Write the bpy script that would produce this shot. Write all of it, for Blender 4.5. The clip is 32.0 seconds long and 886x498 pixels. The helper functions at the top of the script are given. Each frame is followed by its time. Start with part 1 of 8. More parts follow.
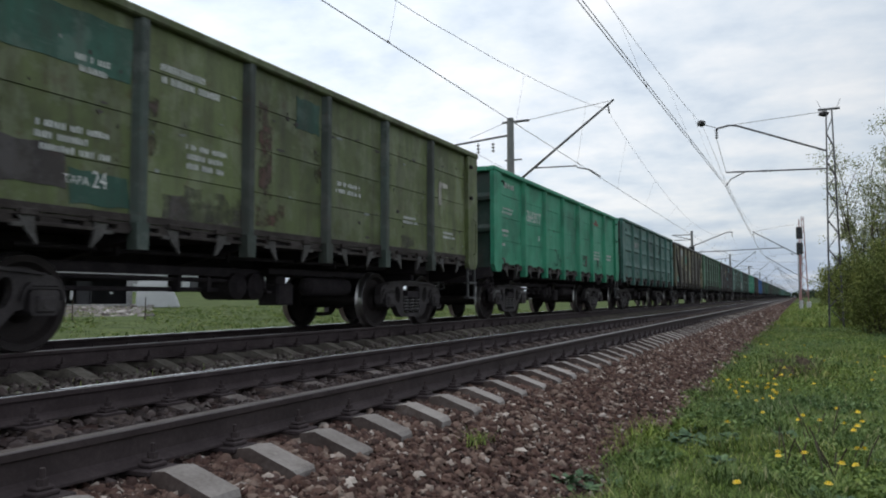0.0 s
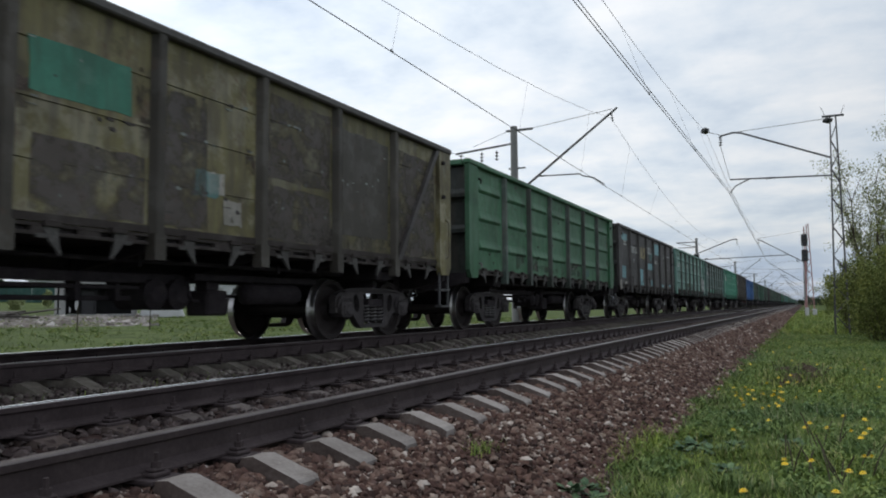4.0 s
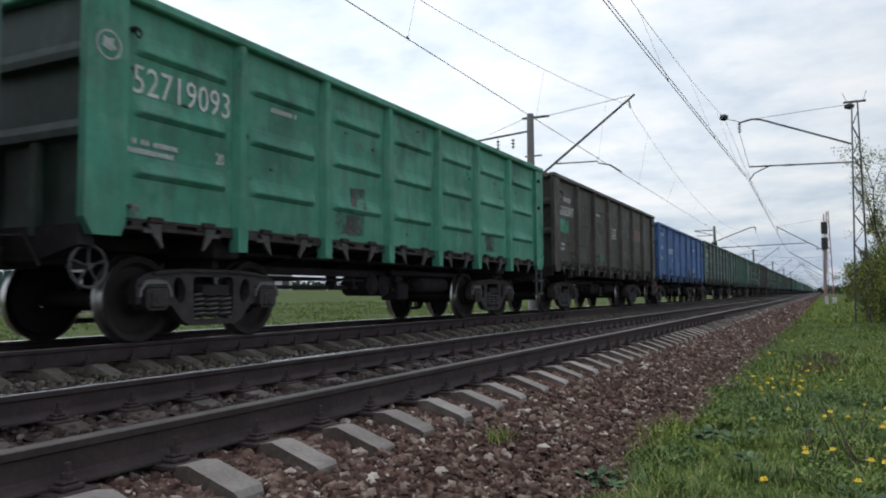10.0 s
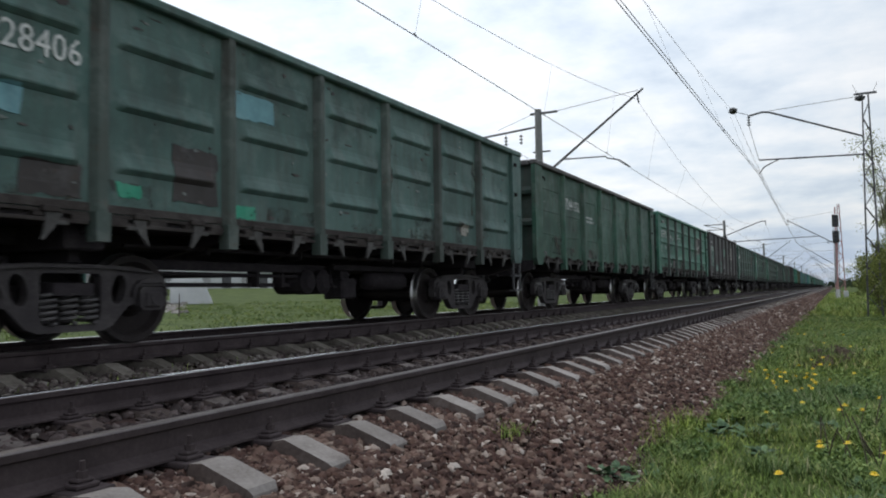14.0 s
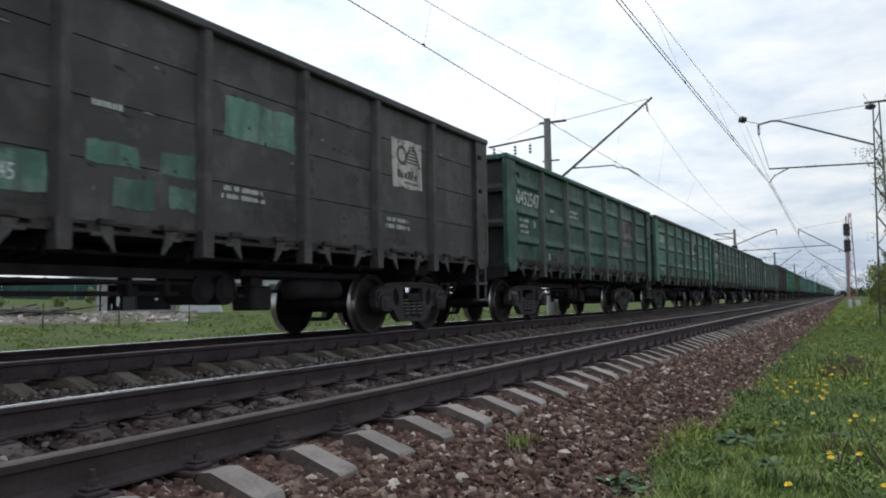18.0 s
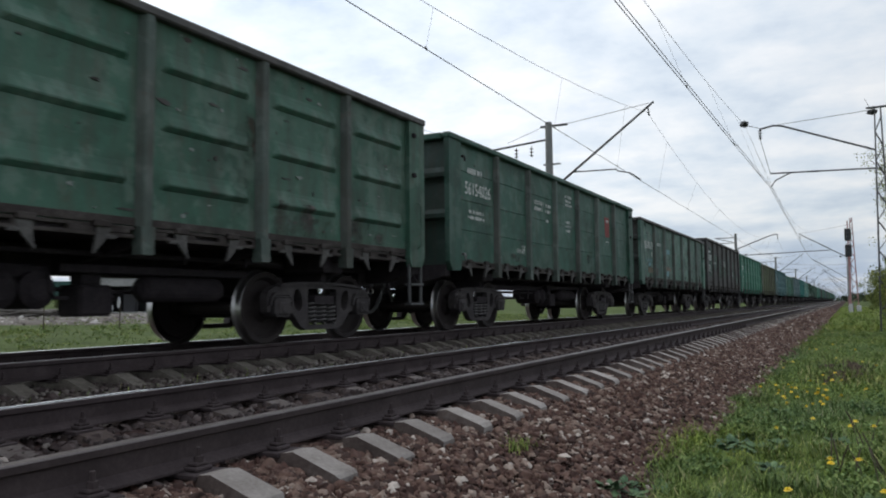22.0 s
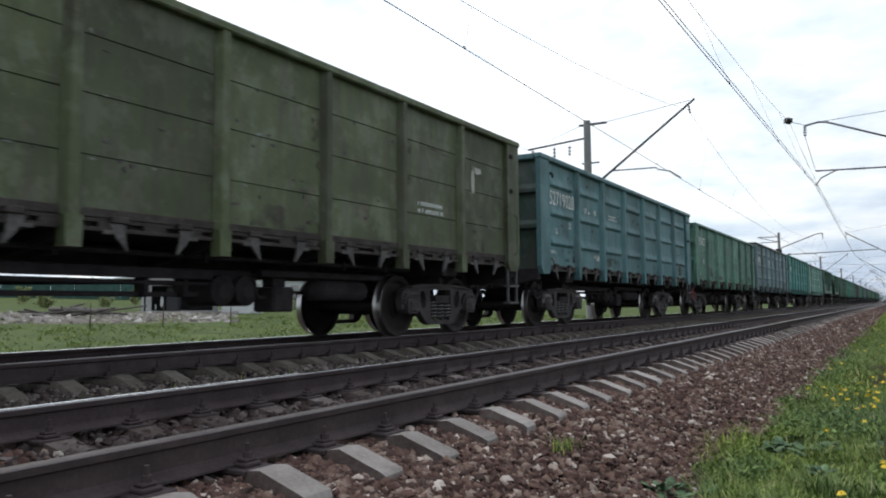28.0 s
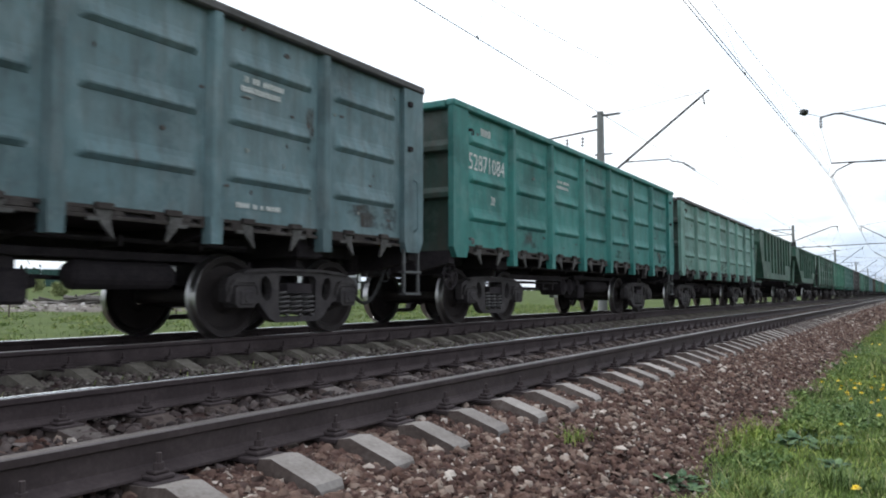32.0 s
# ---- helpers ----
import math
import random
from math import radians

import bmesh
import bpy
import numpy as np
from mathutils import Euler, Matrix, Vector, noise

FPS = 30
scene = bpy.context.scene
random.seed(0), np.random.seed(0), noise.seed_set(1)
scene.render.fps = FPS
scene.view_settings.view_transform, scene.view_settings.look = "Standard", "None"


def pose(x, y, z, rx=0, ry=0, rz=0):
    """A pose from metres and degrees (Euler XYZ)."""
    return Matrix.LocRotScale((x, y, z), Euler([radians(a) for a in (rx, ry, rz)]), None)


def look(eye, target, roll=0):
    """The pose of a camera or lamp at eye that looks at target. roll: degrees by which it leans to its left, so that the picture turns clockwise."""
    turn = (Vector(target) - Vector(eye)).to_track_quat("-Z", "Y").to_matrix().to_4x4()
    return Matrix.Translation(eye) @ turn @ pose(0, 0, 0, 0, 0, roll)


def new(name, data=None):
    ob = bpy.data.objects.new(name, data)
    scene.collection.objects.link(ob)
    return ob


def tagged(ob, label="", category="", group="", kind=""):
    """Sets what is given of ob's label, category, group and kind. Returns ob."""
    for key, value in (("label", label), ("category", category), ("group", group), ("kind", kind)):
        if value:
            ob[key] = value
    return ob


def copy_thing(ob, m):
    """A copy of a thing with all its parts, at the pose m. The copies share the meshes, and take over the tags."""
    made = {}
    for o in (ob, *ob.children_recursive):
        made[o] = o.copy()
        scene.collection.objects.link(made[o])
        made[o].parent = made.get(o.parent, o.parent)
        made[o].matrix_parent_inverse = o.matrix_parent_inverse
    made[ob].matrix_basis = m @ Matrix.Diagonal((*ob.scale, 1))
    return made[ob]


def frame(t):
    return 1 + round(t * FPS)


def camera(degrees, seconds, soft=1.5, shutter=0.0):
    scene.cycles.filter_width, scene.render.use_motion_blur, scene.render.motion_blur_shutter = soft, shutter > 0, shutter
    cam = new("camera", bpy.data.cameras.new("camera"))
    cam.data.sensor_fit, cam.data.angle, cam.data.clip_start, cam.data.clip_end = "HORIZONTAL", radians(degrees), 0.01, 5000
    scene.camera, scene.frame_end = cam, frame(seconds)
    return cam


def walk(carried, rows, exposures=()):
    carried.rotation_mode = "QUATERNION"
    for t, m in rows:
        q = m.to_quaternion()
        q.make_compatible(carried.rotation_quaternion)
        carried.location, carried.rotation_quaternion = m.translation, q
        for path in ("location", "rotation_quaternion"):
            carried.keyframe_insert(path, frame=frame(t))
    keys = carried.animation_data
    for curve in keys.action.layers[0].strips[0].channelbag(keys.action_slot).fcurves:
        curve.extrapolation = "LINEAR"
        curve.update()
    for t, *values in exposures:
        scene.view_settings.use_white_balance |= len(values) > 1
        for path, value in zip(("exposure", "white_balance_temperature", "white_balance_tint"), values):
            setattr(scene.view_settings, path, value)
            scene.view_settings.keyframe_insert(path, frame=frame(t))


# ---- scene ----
# ---- the camera and its path: y runs along the tracks, x to their right, z = 0 is the near track's rail head ----
cam = camera(60.5, 32.0, soft=1.95, shutter=0.12)
PATH = [
    (0.0, 0.026, -0.020, 0.593, 93.67, 0.21, 25.04),
    (0.5, 0.024, -0.022, 0.592, 93.78, 0.06, 24.98),
    (1.0, 0.022, -0.012, 0.594, 93.84, 0.16, 25.01),
    (1.5, 0.031, -0.017, 0.591, 93.94, 0.52, 25.13),
    (2.0, 0.018, -0.010, 0.591, 94.00, 0.54, 25.22),
    (2.5, 0.021, -0.012, 0.592, 94.07, 0.75, 25.31),
    (3.0, 0.024, -0.011, 0.591, 94.15, 0.55, 25.42),
    (3.5, 0.027, -0.016, 0.591, 94.24, 0.43, 25.43),
    (5.5, 0.030, -0.007, 0.587, 94.52, 0.52, 25.10),
    (6.0, 0.030, -0.012, 0.590, 94.51, 0.21, 24.95),
    (6.5, 0.026, -0.010, 0.589, 94.49, 1.03, 24.92),
    (7.0, 0.017, -0.010, 0.588, 94.30, 1.09, 24.97),
    (7.5, 0.016, -0.006, 0.587, 94.03, 0.94, 25.22),
    (8.0, 0.012, -0.004, 0.582, 93.77, 0.91, 25.43),
    (8.5, 0.008, -0.002, 0.583, 93.62, 1.00, 25.75),
    (9.0, 0.000, 0.000, 0.578, 93.57, 0.61, 26.11),
    (9.5, 0.008, -0.003, 0.581, 93.51, 0.48, 26.45),
    (10.0, 0.010, -0.000, 0.582, 93.45, 0.39, 26.57),
    (10.5, 0.016, -0.006, 0.579, 93.39, 0.12, 26.65),
    (11.0, 0.007, 0.005, 0.576, 93.40, 0.16, 26.70),
    (11.5, 0.012, -0.006, 0.580, 93.29, -0.00, 26.75),
    (12.0, 0.001, 0.008, 0.577, 93.21, -0.54, 26.74),
    (12.5, 0.003, 0.008, 0.575, 93.16, -0.56, 26.83),
    (13.0, 0.003, -0.003, 0.576, 93.20, -0.12, 26.93),
    (13.5, 0.001, -0.000, 0.573, 93.24, 0.71, 27.05),
    (14.0, -0.005, 0.006, 0.575, 93.24, 0.92, 27.26),
    (14.5, -0.004, -0.002, 0.581, 93.26, 0.72, 27.50),
    (16.5, 0.011, -0.006, 0.579, 93.46, 0.64, 27.97),
    (17.0, 0.011, -0.001, 0.581, 93.49, 1.09, 27.88),
    (17.5, 0.019, -0.005, 0.577, 93.71, 1.59, 27.97),
    (18.0, 0.009, -0.005, 0.581, 93.91, 0.85, 27.95),
    (18.5, 0.017, -0.020, 0.583, 94.16, 0.94, 27.98),
    (19.0, 0.020, -0.006, 0.578, 94.40, 0.75, 28.07),
    (19.5, 0.017, -0.008, 0.584, 94.71, 0.14, 28.06),
    (20.0, 0.023, -0.013, 0.577, 94.88, 0.17, 28.14),
    (20.5, 0.031, -0.028, 0.585, 94.92, 0.13, 27.87),
    (21.0, 0.034, -0.020, 0.583, 94.90, 0.77, 27.79),
    (21.5, 0.028, -0.018, 0.587, 94.50, 1.46, 27.91),
    (22.0, 0.013, -0.012, 0.585, 94.13, 0.56, 28.00),
    (22.5, 0.023, -0.021, 0.584, 93.82, 0.81, 28.22),
    (23.0, 0.010, -0.024, 0.583, 93.40, 0.13, 28.29),
    (23.5, 0.005, -0.026, 0.586, 93.08, -0.12, 28.45),
    (24.0, 0.004, -0.033, 0.577, 93.12, -0.03, 28.50),
    (24.5, -0.009, -0.038, 0.578, 93.15, -0.13, 28.62),
    (25.0, -0.017, -0.033, 0.579, 93.36, -0.01, 28.96),
    (25.5, -0.012, -0.038, 0.582, 93.65, 0.82, 29.36),
    (26.0, -0.015, -0.047, 0.582, 93.96, 2.14, 29.78),
    (26.5, -0.041, -0.024, 0.580, 94.31, 1.80, 30.08),
    (28.5, -0.023, -0.033, 0.577, 94.04, 0.07, 30.82),
    (29.0, -0.031, -0.026, 0.575, 93.90, -0.11, 30.84),
    (29.5, -0.024, -0.030, 0.578, 93.79, 0.14, 31.03),
    (30.0, -0.029, -0.028, 0.576, 93.65, -0.03, 31.12),
    (30.5, -0.042, -0.019, 0.575, 93.63, -0.02, 31.19),
    (31.0, -0.036, -0.018, 0.573, 93.54, -0.06, 31.34),
    (31.5, -0.035, -0.022, 0.575, 93.49, 0.01, 31.49),
    (32.0, -0.038, -0.017, 0.573, 93.47, 0.08, 31.61),
]
walk(cam, [(t, pose(x, y, z, rx, ry, rz)) for t, x, y, z, rx, ry, rz in PATH],
     exposures=[(0, -0.03), (3, -0.07), (7, -0.15), (9, -0.02), (12, 0.05), (18, 0.13), (20, -0.06), (22, -0.02), (24, 0.12), (26.0, 0.44), (29, 0.30), (30, 0.33), (31, 0.48), (32, 0.68)])

# ---- plan ----
X_NEAR, X_FAR, Z_FAR = -3.61, -7.65, 0.08      # track centre lines, rail level of the far track
LENGTH, BODY = 13.92, 13.0                     # wagon over couplers, wagon body
SLEEPER_STEP, SLEEPER_PHASE = 0.569, 0.374
WHEEL_R = 0.4785
# play in the couplers: how far a wagon stands behind the even spacing
SLACK = {-6: 0.08, -5: 0.02, -2: 0.11, -1: 0.16, 0: 0.17, 1: 0.09, 2: 0.07, 3: 0.03, 8: 0.07, 9: 0.06, 10: 0.06, 11: 0.04, 12: 0.24, 13: 0.12, 14: 0.06, 16: 0.12, 17: 0.12, 18: 0.04}


def advance(t):
    """Metres that the train has run, from 9 s on."""
    u = t - 9
    return -0.273 + 10.891 * u + 0.006437 * u * u + 0.0001712 * u ** 3


# ---- world and sun ----
def make_world():
    w = bpy.data.worlds.new("overcast_sky")
    scene.world = w
    w.use_nodes = True
    n, l = w.node_tree.nodes, w.node_tree.links
    n.clear()
    out = n.new("ShaderNodeOutputWorld")
    bg = n.new("ShaderNodeBackground")
    sky = n.new("ShaderNodeTexSky")
    sky.sky_type, sky.sun_disc = "NISHITA", False
    sky.sun_elevation, sky.sun_rotation = radians(48), radians(-75)
    tc = n.new("ShaderNodeTexCoord")
    sep = n.new("ShaderNodeSeparateXYZ")
    l.new(tc.outputs["Generated"], sep.inputs[0])
    # project the direction on a cloud layer
    add = n.new("ShaderNodeMath"); add.operation = "ADD"; add.inputs[1].default_value = 0.16
    mx = n.new("ShaderNodeMath"); mx.operation = "MAXIMUM"; mx.inputs[1].default_value = 0.0
    l.new(sep.outputs[2], mx.inputs[0]); l.new(mx.outputs[0], add.inputs[0])
    dx = n.new("ShaderNodeMath"); dx.operation = "DIVIDE"
    dy = n.new("ShaderNodeMath"); dy.operation = "DIVIDE"
    l.new(sep.outputs[0], dx.inputs[0]); l.new(add.outputs[0], dx.inputs[1])
    l.new(sep.outputs[1], dy.inputs[0]); l.new(add.outputs[0], dy.inputs[1])
    comb = n.new("ShaderNodeCombineXYZ")
    l.new(dx.outputs[0], comb.inputs[0]); l.new(dy.outputs[0], comb.inputs[1])
    n1 = n.new("ShaderNodeTexNoise"); n1.inputs["Scale"].default_value = 1.15; n1.inputs["Detail"].default_value = 6; n1.inputs["Roughness"].default_value = 0.55
    n1.inputs["Distortion"].default_value = 0.4
    n2 = n.new("ShaderNodeTexNoise"); n2.inputs["Scale"].default_value = 3.2; n2.inputs["Detail"].default_value = 6; n2.inputs["Roughness"].default_value = 0.6
    l.new(comb.outputs[0], n1.inputs[0]); l.new(comb.outputs[0], n2.inputs[0])
    mixn = n.new("ShaderNodeMix"); mixn.data_type = "FLOAT"; mixn.inputs[0].default_value = 0.42
    l.new(n1.outputs[0], mixn.inputs[2]); l.new(n2.outputs[0], mixn.inputs[3])
    ramp = n.new("ShaderNodeValToRGB")
    e = ramp.color_ramp.elements
    e[0].position, e[0].color = 0.36, (0.56, 0.65, 0.77, 1)
    e[1].position, e[1].color = 0.60, (0.97, 0.985, 1.0, 1)
    m = e.new(0.475); m.color = (0.76, 0.83, 0.905, 1)
    l.new(mixn.outputs[0], ramp.inputs[0])
    # the thick layer is brightest towards the sun, duller low down and away from it
    sunv = Vector((math.sin(radians(-75)) * 0.67, math.cos(radians(-75)) * 0.67, 0.74))
    dot = n.new("ShaderNodeVectorMath"); dot.operation = "DOT_PRODUCT"; dot.inputs[1].default_value = sunv
    l.new(tc.outputs["Generated"], dot.inputs[0])
    mr = n.new("ShaderNodeMapRange"); mr.inputs[1].default_value = 0.06; mr.inputs[2].default_value = 0.85; mr.inputs[3].default_value = 0.76; mr.inputs[4].default_value = 1.44
    l.new(dot.outputs["Value"], mr.inputs[0])
    low = n.new("ShaderNodeMapRange"); low.inputs[1].default_value = 0.0; low.inputs[2].default_value = 0.16; low.inputs[3].default_value = 0.95; low.inputs[4].default_value = 1.0
    l.new(sep.outputs[2], low.inputs[0])
    back = n.new("ShaderNodeMapRange"); back.inputs[1].default_value = 0.0; back.inputs[2].default_value = -0.7; back.inputs[3].default_value = 0.0; back.inputs[4].default_value = 0.42
    l.new(dot.outputs["Value"], back.inputs[0])
    both = n.new("ShaderNodeMath"); both.operation = "ADD"
    l.new(mr.outputs[0], both.inputs[0]); l.new(back.outputs[0], both.inputs[1])
    mul = n.new("ShaderNodeMath"); mul.operation = "MULTIPLY"
    l.new(both.outputs[0], mul.inputs[0]); l.new(low.outputs[0], mul.inputs[1])
    sc = n.new("ShaderNodeVectorMath"); sc.operation = "SCALE"
    l.new(ramp.outputs[0], sc.inputs[0]); l.new(mul.outputs[0], sc.inputs["Scale"])
    # blue-grey distance under the cloud deck
    far = n.new("ShaderNodeMapRange"); far.inputs[1].default_value = 0.02; far.inputs[2].default_value = 0.105; far.inputs[3].default_value = 0.85; far.inputs[4].default_value = 0.0
    l.new(sep.outputs[2], far.inputs[0])
    thin = n.new("ShaderNodeMapRange"); thin.inputs[1].default_value = 0.44; thin.inputs[2].default_value = 0.62; thin.inputs[3].default_value = 1.0; thin.inputs[4].default_value = 0.25
    l.new(mixn.outputs[0], thin.inputs[0])
    ft = n.new("ShaderNodeMath"); ft.operation = "MULTIPLY"
    l.new(far.outputs[0], ft.inputs[0]); l.new(thin.outputs[0], ft.inputs[1])
    haze = n.new("ShaderNodeMix"); haze.data_type = "RGBA"; haze.inputs[7].default_value = (0.40, 0.50, 0.68, 1)
    l.new(ft.outputs[0], haze.inputs[0]); l.new(sc.outputs[0], haze.inputs[6])
    skys = n.new("ShaderNodeVectorMath"); skys.operation = "SCALE"; skys.inputs["Scale"].default_value = 0.10
    l.new(sky.outputs[0], skys.inputs[0])
    mix = n.new("ShaderNodeMix"); mix.data_type = "RGBA"; mix.inputs[0].default_value = 0.86
    l.new(skys.outputs[0], mix.inputs[6]); l.new(haze.outputs[2], mix.inputs[7])
    l.new(mix.outputs[2], bg.inputs[0])
    bg.inputs[1].default_value = 1.0
    l.new(bg.outputs[0], out.inputs[0])


make_world()
sun = new("sun", bpy.data.lights.new("sun", "SUN"))
sun.data.energy, sun.data.angle, sun.data.color = 1.2, radians(14), (1.0, 0.96, 0.90)
sun.matrix_world = look((-20 * 0.65, 20 * 0.17, 15), (0, 0, 0))


# ---- materials ----
def nodes_of(name, rough=0.8, metal=0.0):
    m = bpy.data.materials.new(name)
    m.use_nodes = True
    nt = m.node_tree
    b = nt.nodes["Principled BSDF"]
    b.inputs["Roughness"].default_value, b.inputs["Metallic"].default_value = rough, metal
    return m, nt.nodes, nt.links, b


def noise_node(n, l, vec, scale, detail=4, rough=0.6, dim="4D", w=None):
    t = n.new("ShaderNodeTexNoise")
    t.noise_dimensions = dim
    t.inputs["Scale"].default_value, t.inputs["Detail"].default_value, t.inputs["Roughness"].default_value = scale, detail, rough
    l.new(vec, t.inputs["Vector"])
    if w is not None and dim == "4D":
        l.new(w, t.inputs["W"])
    return t.outputs[0]


def ramp_node(n, l, src, stops):
    r = n.new("ShaderNodeValToRGB")
    e = r.color_ramp.elements
    e[0].position, e[0].color = stops[0][0], (*stops[0][1], 1)
    e[1].position, e[1].color = stops[-1][0], (*stops[-1][1], 1)
    for p, c in stops[1:-1]:
        e.new(p).color = (*c, 1)
    l.new(src, r.inputs[0])
    return r.outputs[0]


def mix_node(n, l, fac, a, b, mode="MIX"):
    m = n.new("ShaderNodeMix")
    m.data_type, m.blend_type = "RGBA", mode
    for sock, v in ((m.inputs[0], fac), (m.inputs[6], a), (m.inputs[7], b)):
        if isinstance(v, (int, float)):
            sock.default_value = v
        elif isinstance(v, tuple):
            sock.default_value = (*v, 1)
        else:
            l.new(v, sock)
    return m.outputs[2]


def bump_node(n, l, b, height, strength=0.3, dist=0.01):
    k = n.new("ShaderNodeBump")
    k.inputs["Strength"].default_value, k.inputs["Distance"].default_value = strength, dist
    l.new(height, k.inputs["Height"])
    l.new(k.outputs[0], b.inputs["Normal"])


def plain(name, stops, scale=6.0, rough=0.8, metal=0.0, bump=0.3, dist=0.004, fine=40.0, rnd=0.0):
    """A surface of two noises: broad tone, fine grain."""
    m, n, l, b = nodes_of(name, rough, metal)
    if rough >= 0.7 and metal < 0.25:
        b.inputs["Specular IOR Level"].default_value = 0.08 if rough > 0.9 else 0.2
    tc, oi = n.new("ShaderNodeTexCoord"), n.new("ShaderNodeObjectInfo")
    a = noise_node(n, l, tc.outputs["Object"], scale, 5, 0.6, w=oi.outputs["Random"])
    f = noise_node(n, l, tc.outputs["Object"], fine, 3, 0.6, w=oi.outputs["Random"])
    mixf = n.new("ShaderNodeMix"); mixf.data_type = "FLOAT"; mixf.inputs[0].default_value = 0.35
    l.new(a, mixf.inputs[2]); l.new(f, mixf.inputs[3])
    col = ramp_node(n, l, mixf.outputs[0], stops)
    if rnd:
        hsv = n.new("ShaderNodeHueSaturation")
        mr = n.new("ShaderNodeMapRange"); mr.inputs[3].default_value = 1 - rnd; mr.inputs[4].default_value = 1 + rnd
        l.new(oi.outputs["Random"], mr.inputs[0]); l.new(mr.outputs[0], hsv.inputs["Value"]); l.new(col, hsv.inputs["Color"])
        col = hsv.outputs[0]
    l.new(col, b.inputs["Base Color"])
    if bump:
        bump_node(n, l, b, f, bump, dist)
    return m


def island(name, stops, rough=0.85, spec=0.3, scale=30.0, broad=None):
    """Many small pieces in one mesh, each with its own tone."""
    m, n, l, b = nodes_of(name, rough)
    b.inputs["Specular IOR Level"].default_value = spec
    g = n.new("ShaderNodeNewGeometry")
    tc = n.new("ShaderNodeTexCoord")
    col = ramp_node(n, l, g.outputs["Random Per Island"], stops)
    f = noise_node(n, l, tc.outputs["Object"], scale, 3, 0.6, dim="3D")
    tone = ramp_node(n, l, f, [(0.3, (0.7, 0.7, 0.7)), (0.7, (1.15, 1.15, 1.15))])
    col = mix_node(n, l, 1.0, col, tone, "MULTIPLY")
    if broad:
        # slow drift between two tints over the ground
        g2 = noise_node(n, l, tc.outputs["Object"], broad[0], 4, 0.6, dim="3D")
        col = mix_node(n, l, 1.0, col, ramp_node(n, l, g2, [(0.36, broad[1]), (0.62, broad[2])]), "MULTIPLY")
    l.new(col, b.inputs["Base Color"])
    return m


def paint(name, rgb, dirt=0.35, rust=0.25, blotch=0.3, fade=0.3, gloss=0.5, flaked=None):
    """Old wagon paint: fading, streaks of dust, rust spots, road film."""
    m, n, l, b = nodes_of(name, gloss)
    b.inputs["Specular IOR Level"].default_value = 0.35
    tc, oi = n.new("ShaderNodeTexCoord"), n.new("ShaderNodeObjectInfo")
    mp = n.new("ShaderNodeMapping"); mp.inputs["Scale"].default_value = (1, 1.0, 0.16)
    l.new(tc.outputs["Object"], mp.inputs["Vector"])
    w = oi.outputs["Random"]
    big = noise_node(n, l, tc.outputs["Object"], 0.9, 5, 0.6, w=w)
    streak = noise_node(n, l, mp.outputs[0], 5.5, 6, 0.65, w=w)
    spots = noise_node(n, l, tc.outputs["Object"], 4.5, 8, 0.7, w=w)
    fine = noise_node(n, l, tc.outputs["Object"], 55, 3, 0.6, w=w)
    lum = sum(rgb) / 3
    pale = tuple(c * 0.72 + (lum * 1.05 + 0.05) * 0.28 for c in rgb)
    dark = tuple(c * 0.62 for c in rgb)
    base = ramp_node(n, l, big, [(0.36, dark), (0.49, rgb), (0.64, tuple(r * (1 - fade) + p * fade * 1.25 for r, p in zip(rgb, pale)))])
    worn = noise_node(n, l, tc.outputs["Object"], 2.3, 7, 0.66, w=w)
    wf = ramp_node(n, l, worn, [(0.50, (0, 0, 0)), (0.58, (blotch, blotch, blotch))])
    base = mix_node(n, l, wf, base, tuple(c * 1.25 + 0.045 for c in pale))
    wd = ramp_node(n, l, worn, [(0.36, (blotch, blotch, blotch)), (0.44, (0, 0, 0))])
    base = mix_node(n, l, wd, base, tuple(c * 0.45 + 0.006 for c in rgb))
    mq = n.new("ShaderNodeMapping"); mq.inputs["Scale"].default_value = (1, 0.22, 2.6)
    l.new(tc.outputs["Object"], mq.inputs["Vector"])
    scr = noise_node(n, l, mq.outputs[0], 6.0, 8, 0.72, w=w)
    sf = ramp_node(n, l, scr, [(0.60, (0, 0, 0)), (0.70, (blotch * 0.75,) * 3)])
    base = mix_node(n, l, sf, base, tuple(c * 0.9 + 0.11 for c in pale))
    film = ramp_node(n, l, streak, [(0.44, (0, 0, 0)), (0.62, (dirt, dirt, dirt)), (0.75, (min(1, dirt * 1.7),) * 3)])
    base = mix_node(n, l, film, base, (0.060, 0.052, 0.045))
    rs = ramp_node(n, l, spots, [(0.57, (0, 0, 0)), (0.66, (rust, rust, rust))])
    base = mix_node(n, l, rs, base, (0.085, 0.045, 0.028))
    tone = n.new("ShaderNodeMapRange"); tone.inputs[3].default_value = 1 - 0.45 * blotch; tone.inputs[4].default_value = 1 + 0.40 * blotch
    l.new(w, tone.inputs[0])
    hsv = n.new("ShaderNodeHueSaturation"); l.new(tone.outputs[0], hsv.inputs["Value"]); l.new(base, hsv.inputs["Color"])
    l.new(hsv.outputs[0], b.inputs["Base Color"])
    rr = n.new("ShaderNodeMapRange"); rr.inputs[3].default_value = gloss - 0.12; rr.inputs[4].default_value = gloss + 0.28
    l.new(streak, rr.inputs[0]); l.new(rr.outputs[0], b.inputs["Roughness"])
    mixh = n.new("ShaderNodeMix"); mixh.data_type = "FLOAT"; mixh.inputs[0].default_value = 0.3
    l.new(big, mixh.inputs[2]); l.new(fine, mixh.inputs[3])
    bump_node(n, l, b, mixh.outputs[0], 0.25, 0.02)
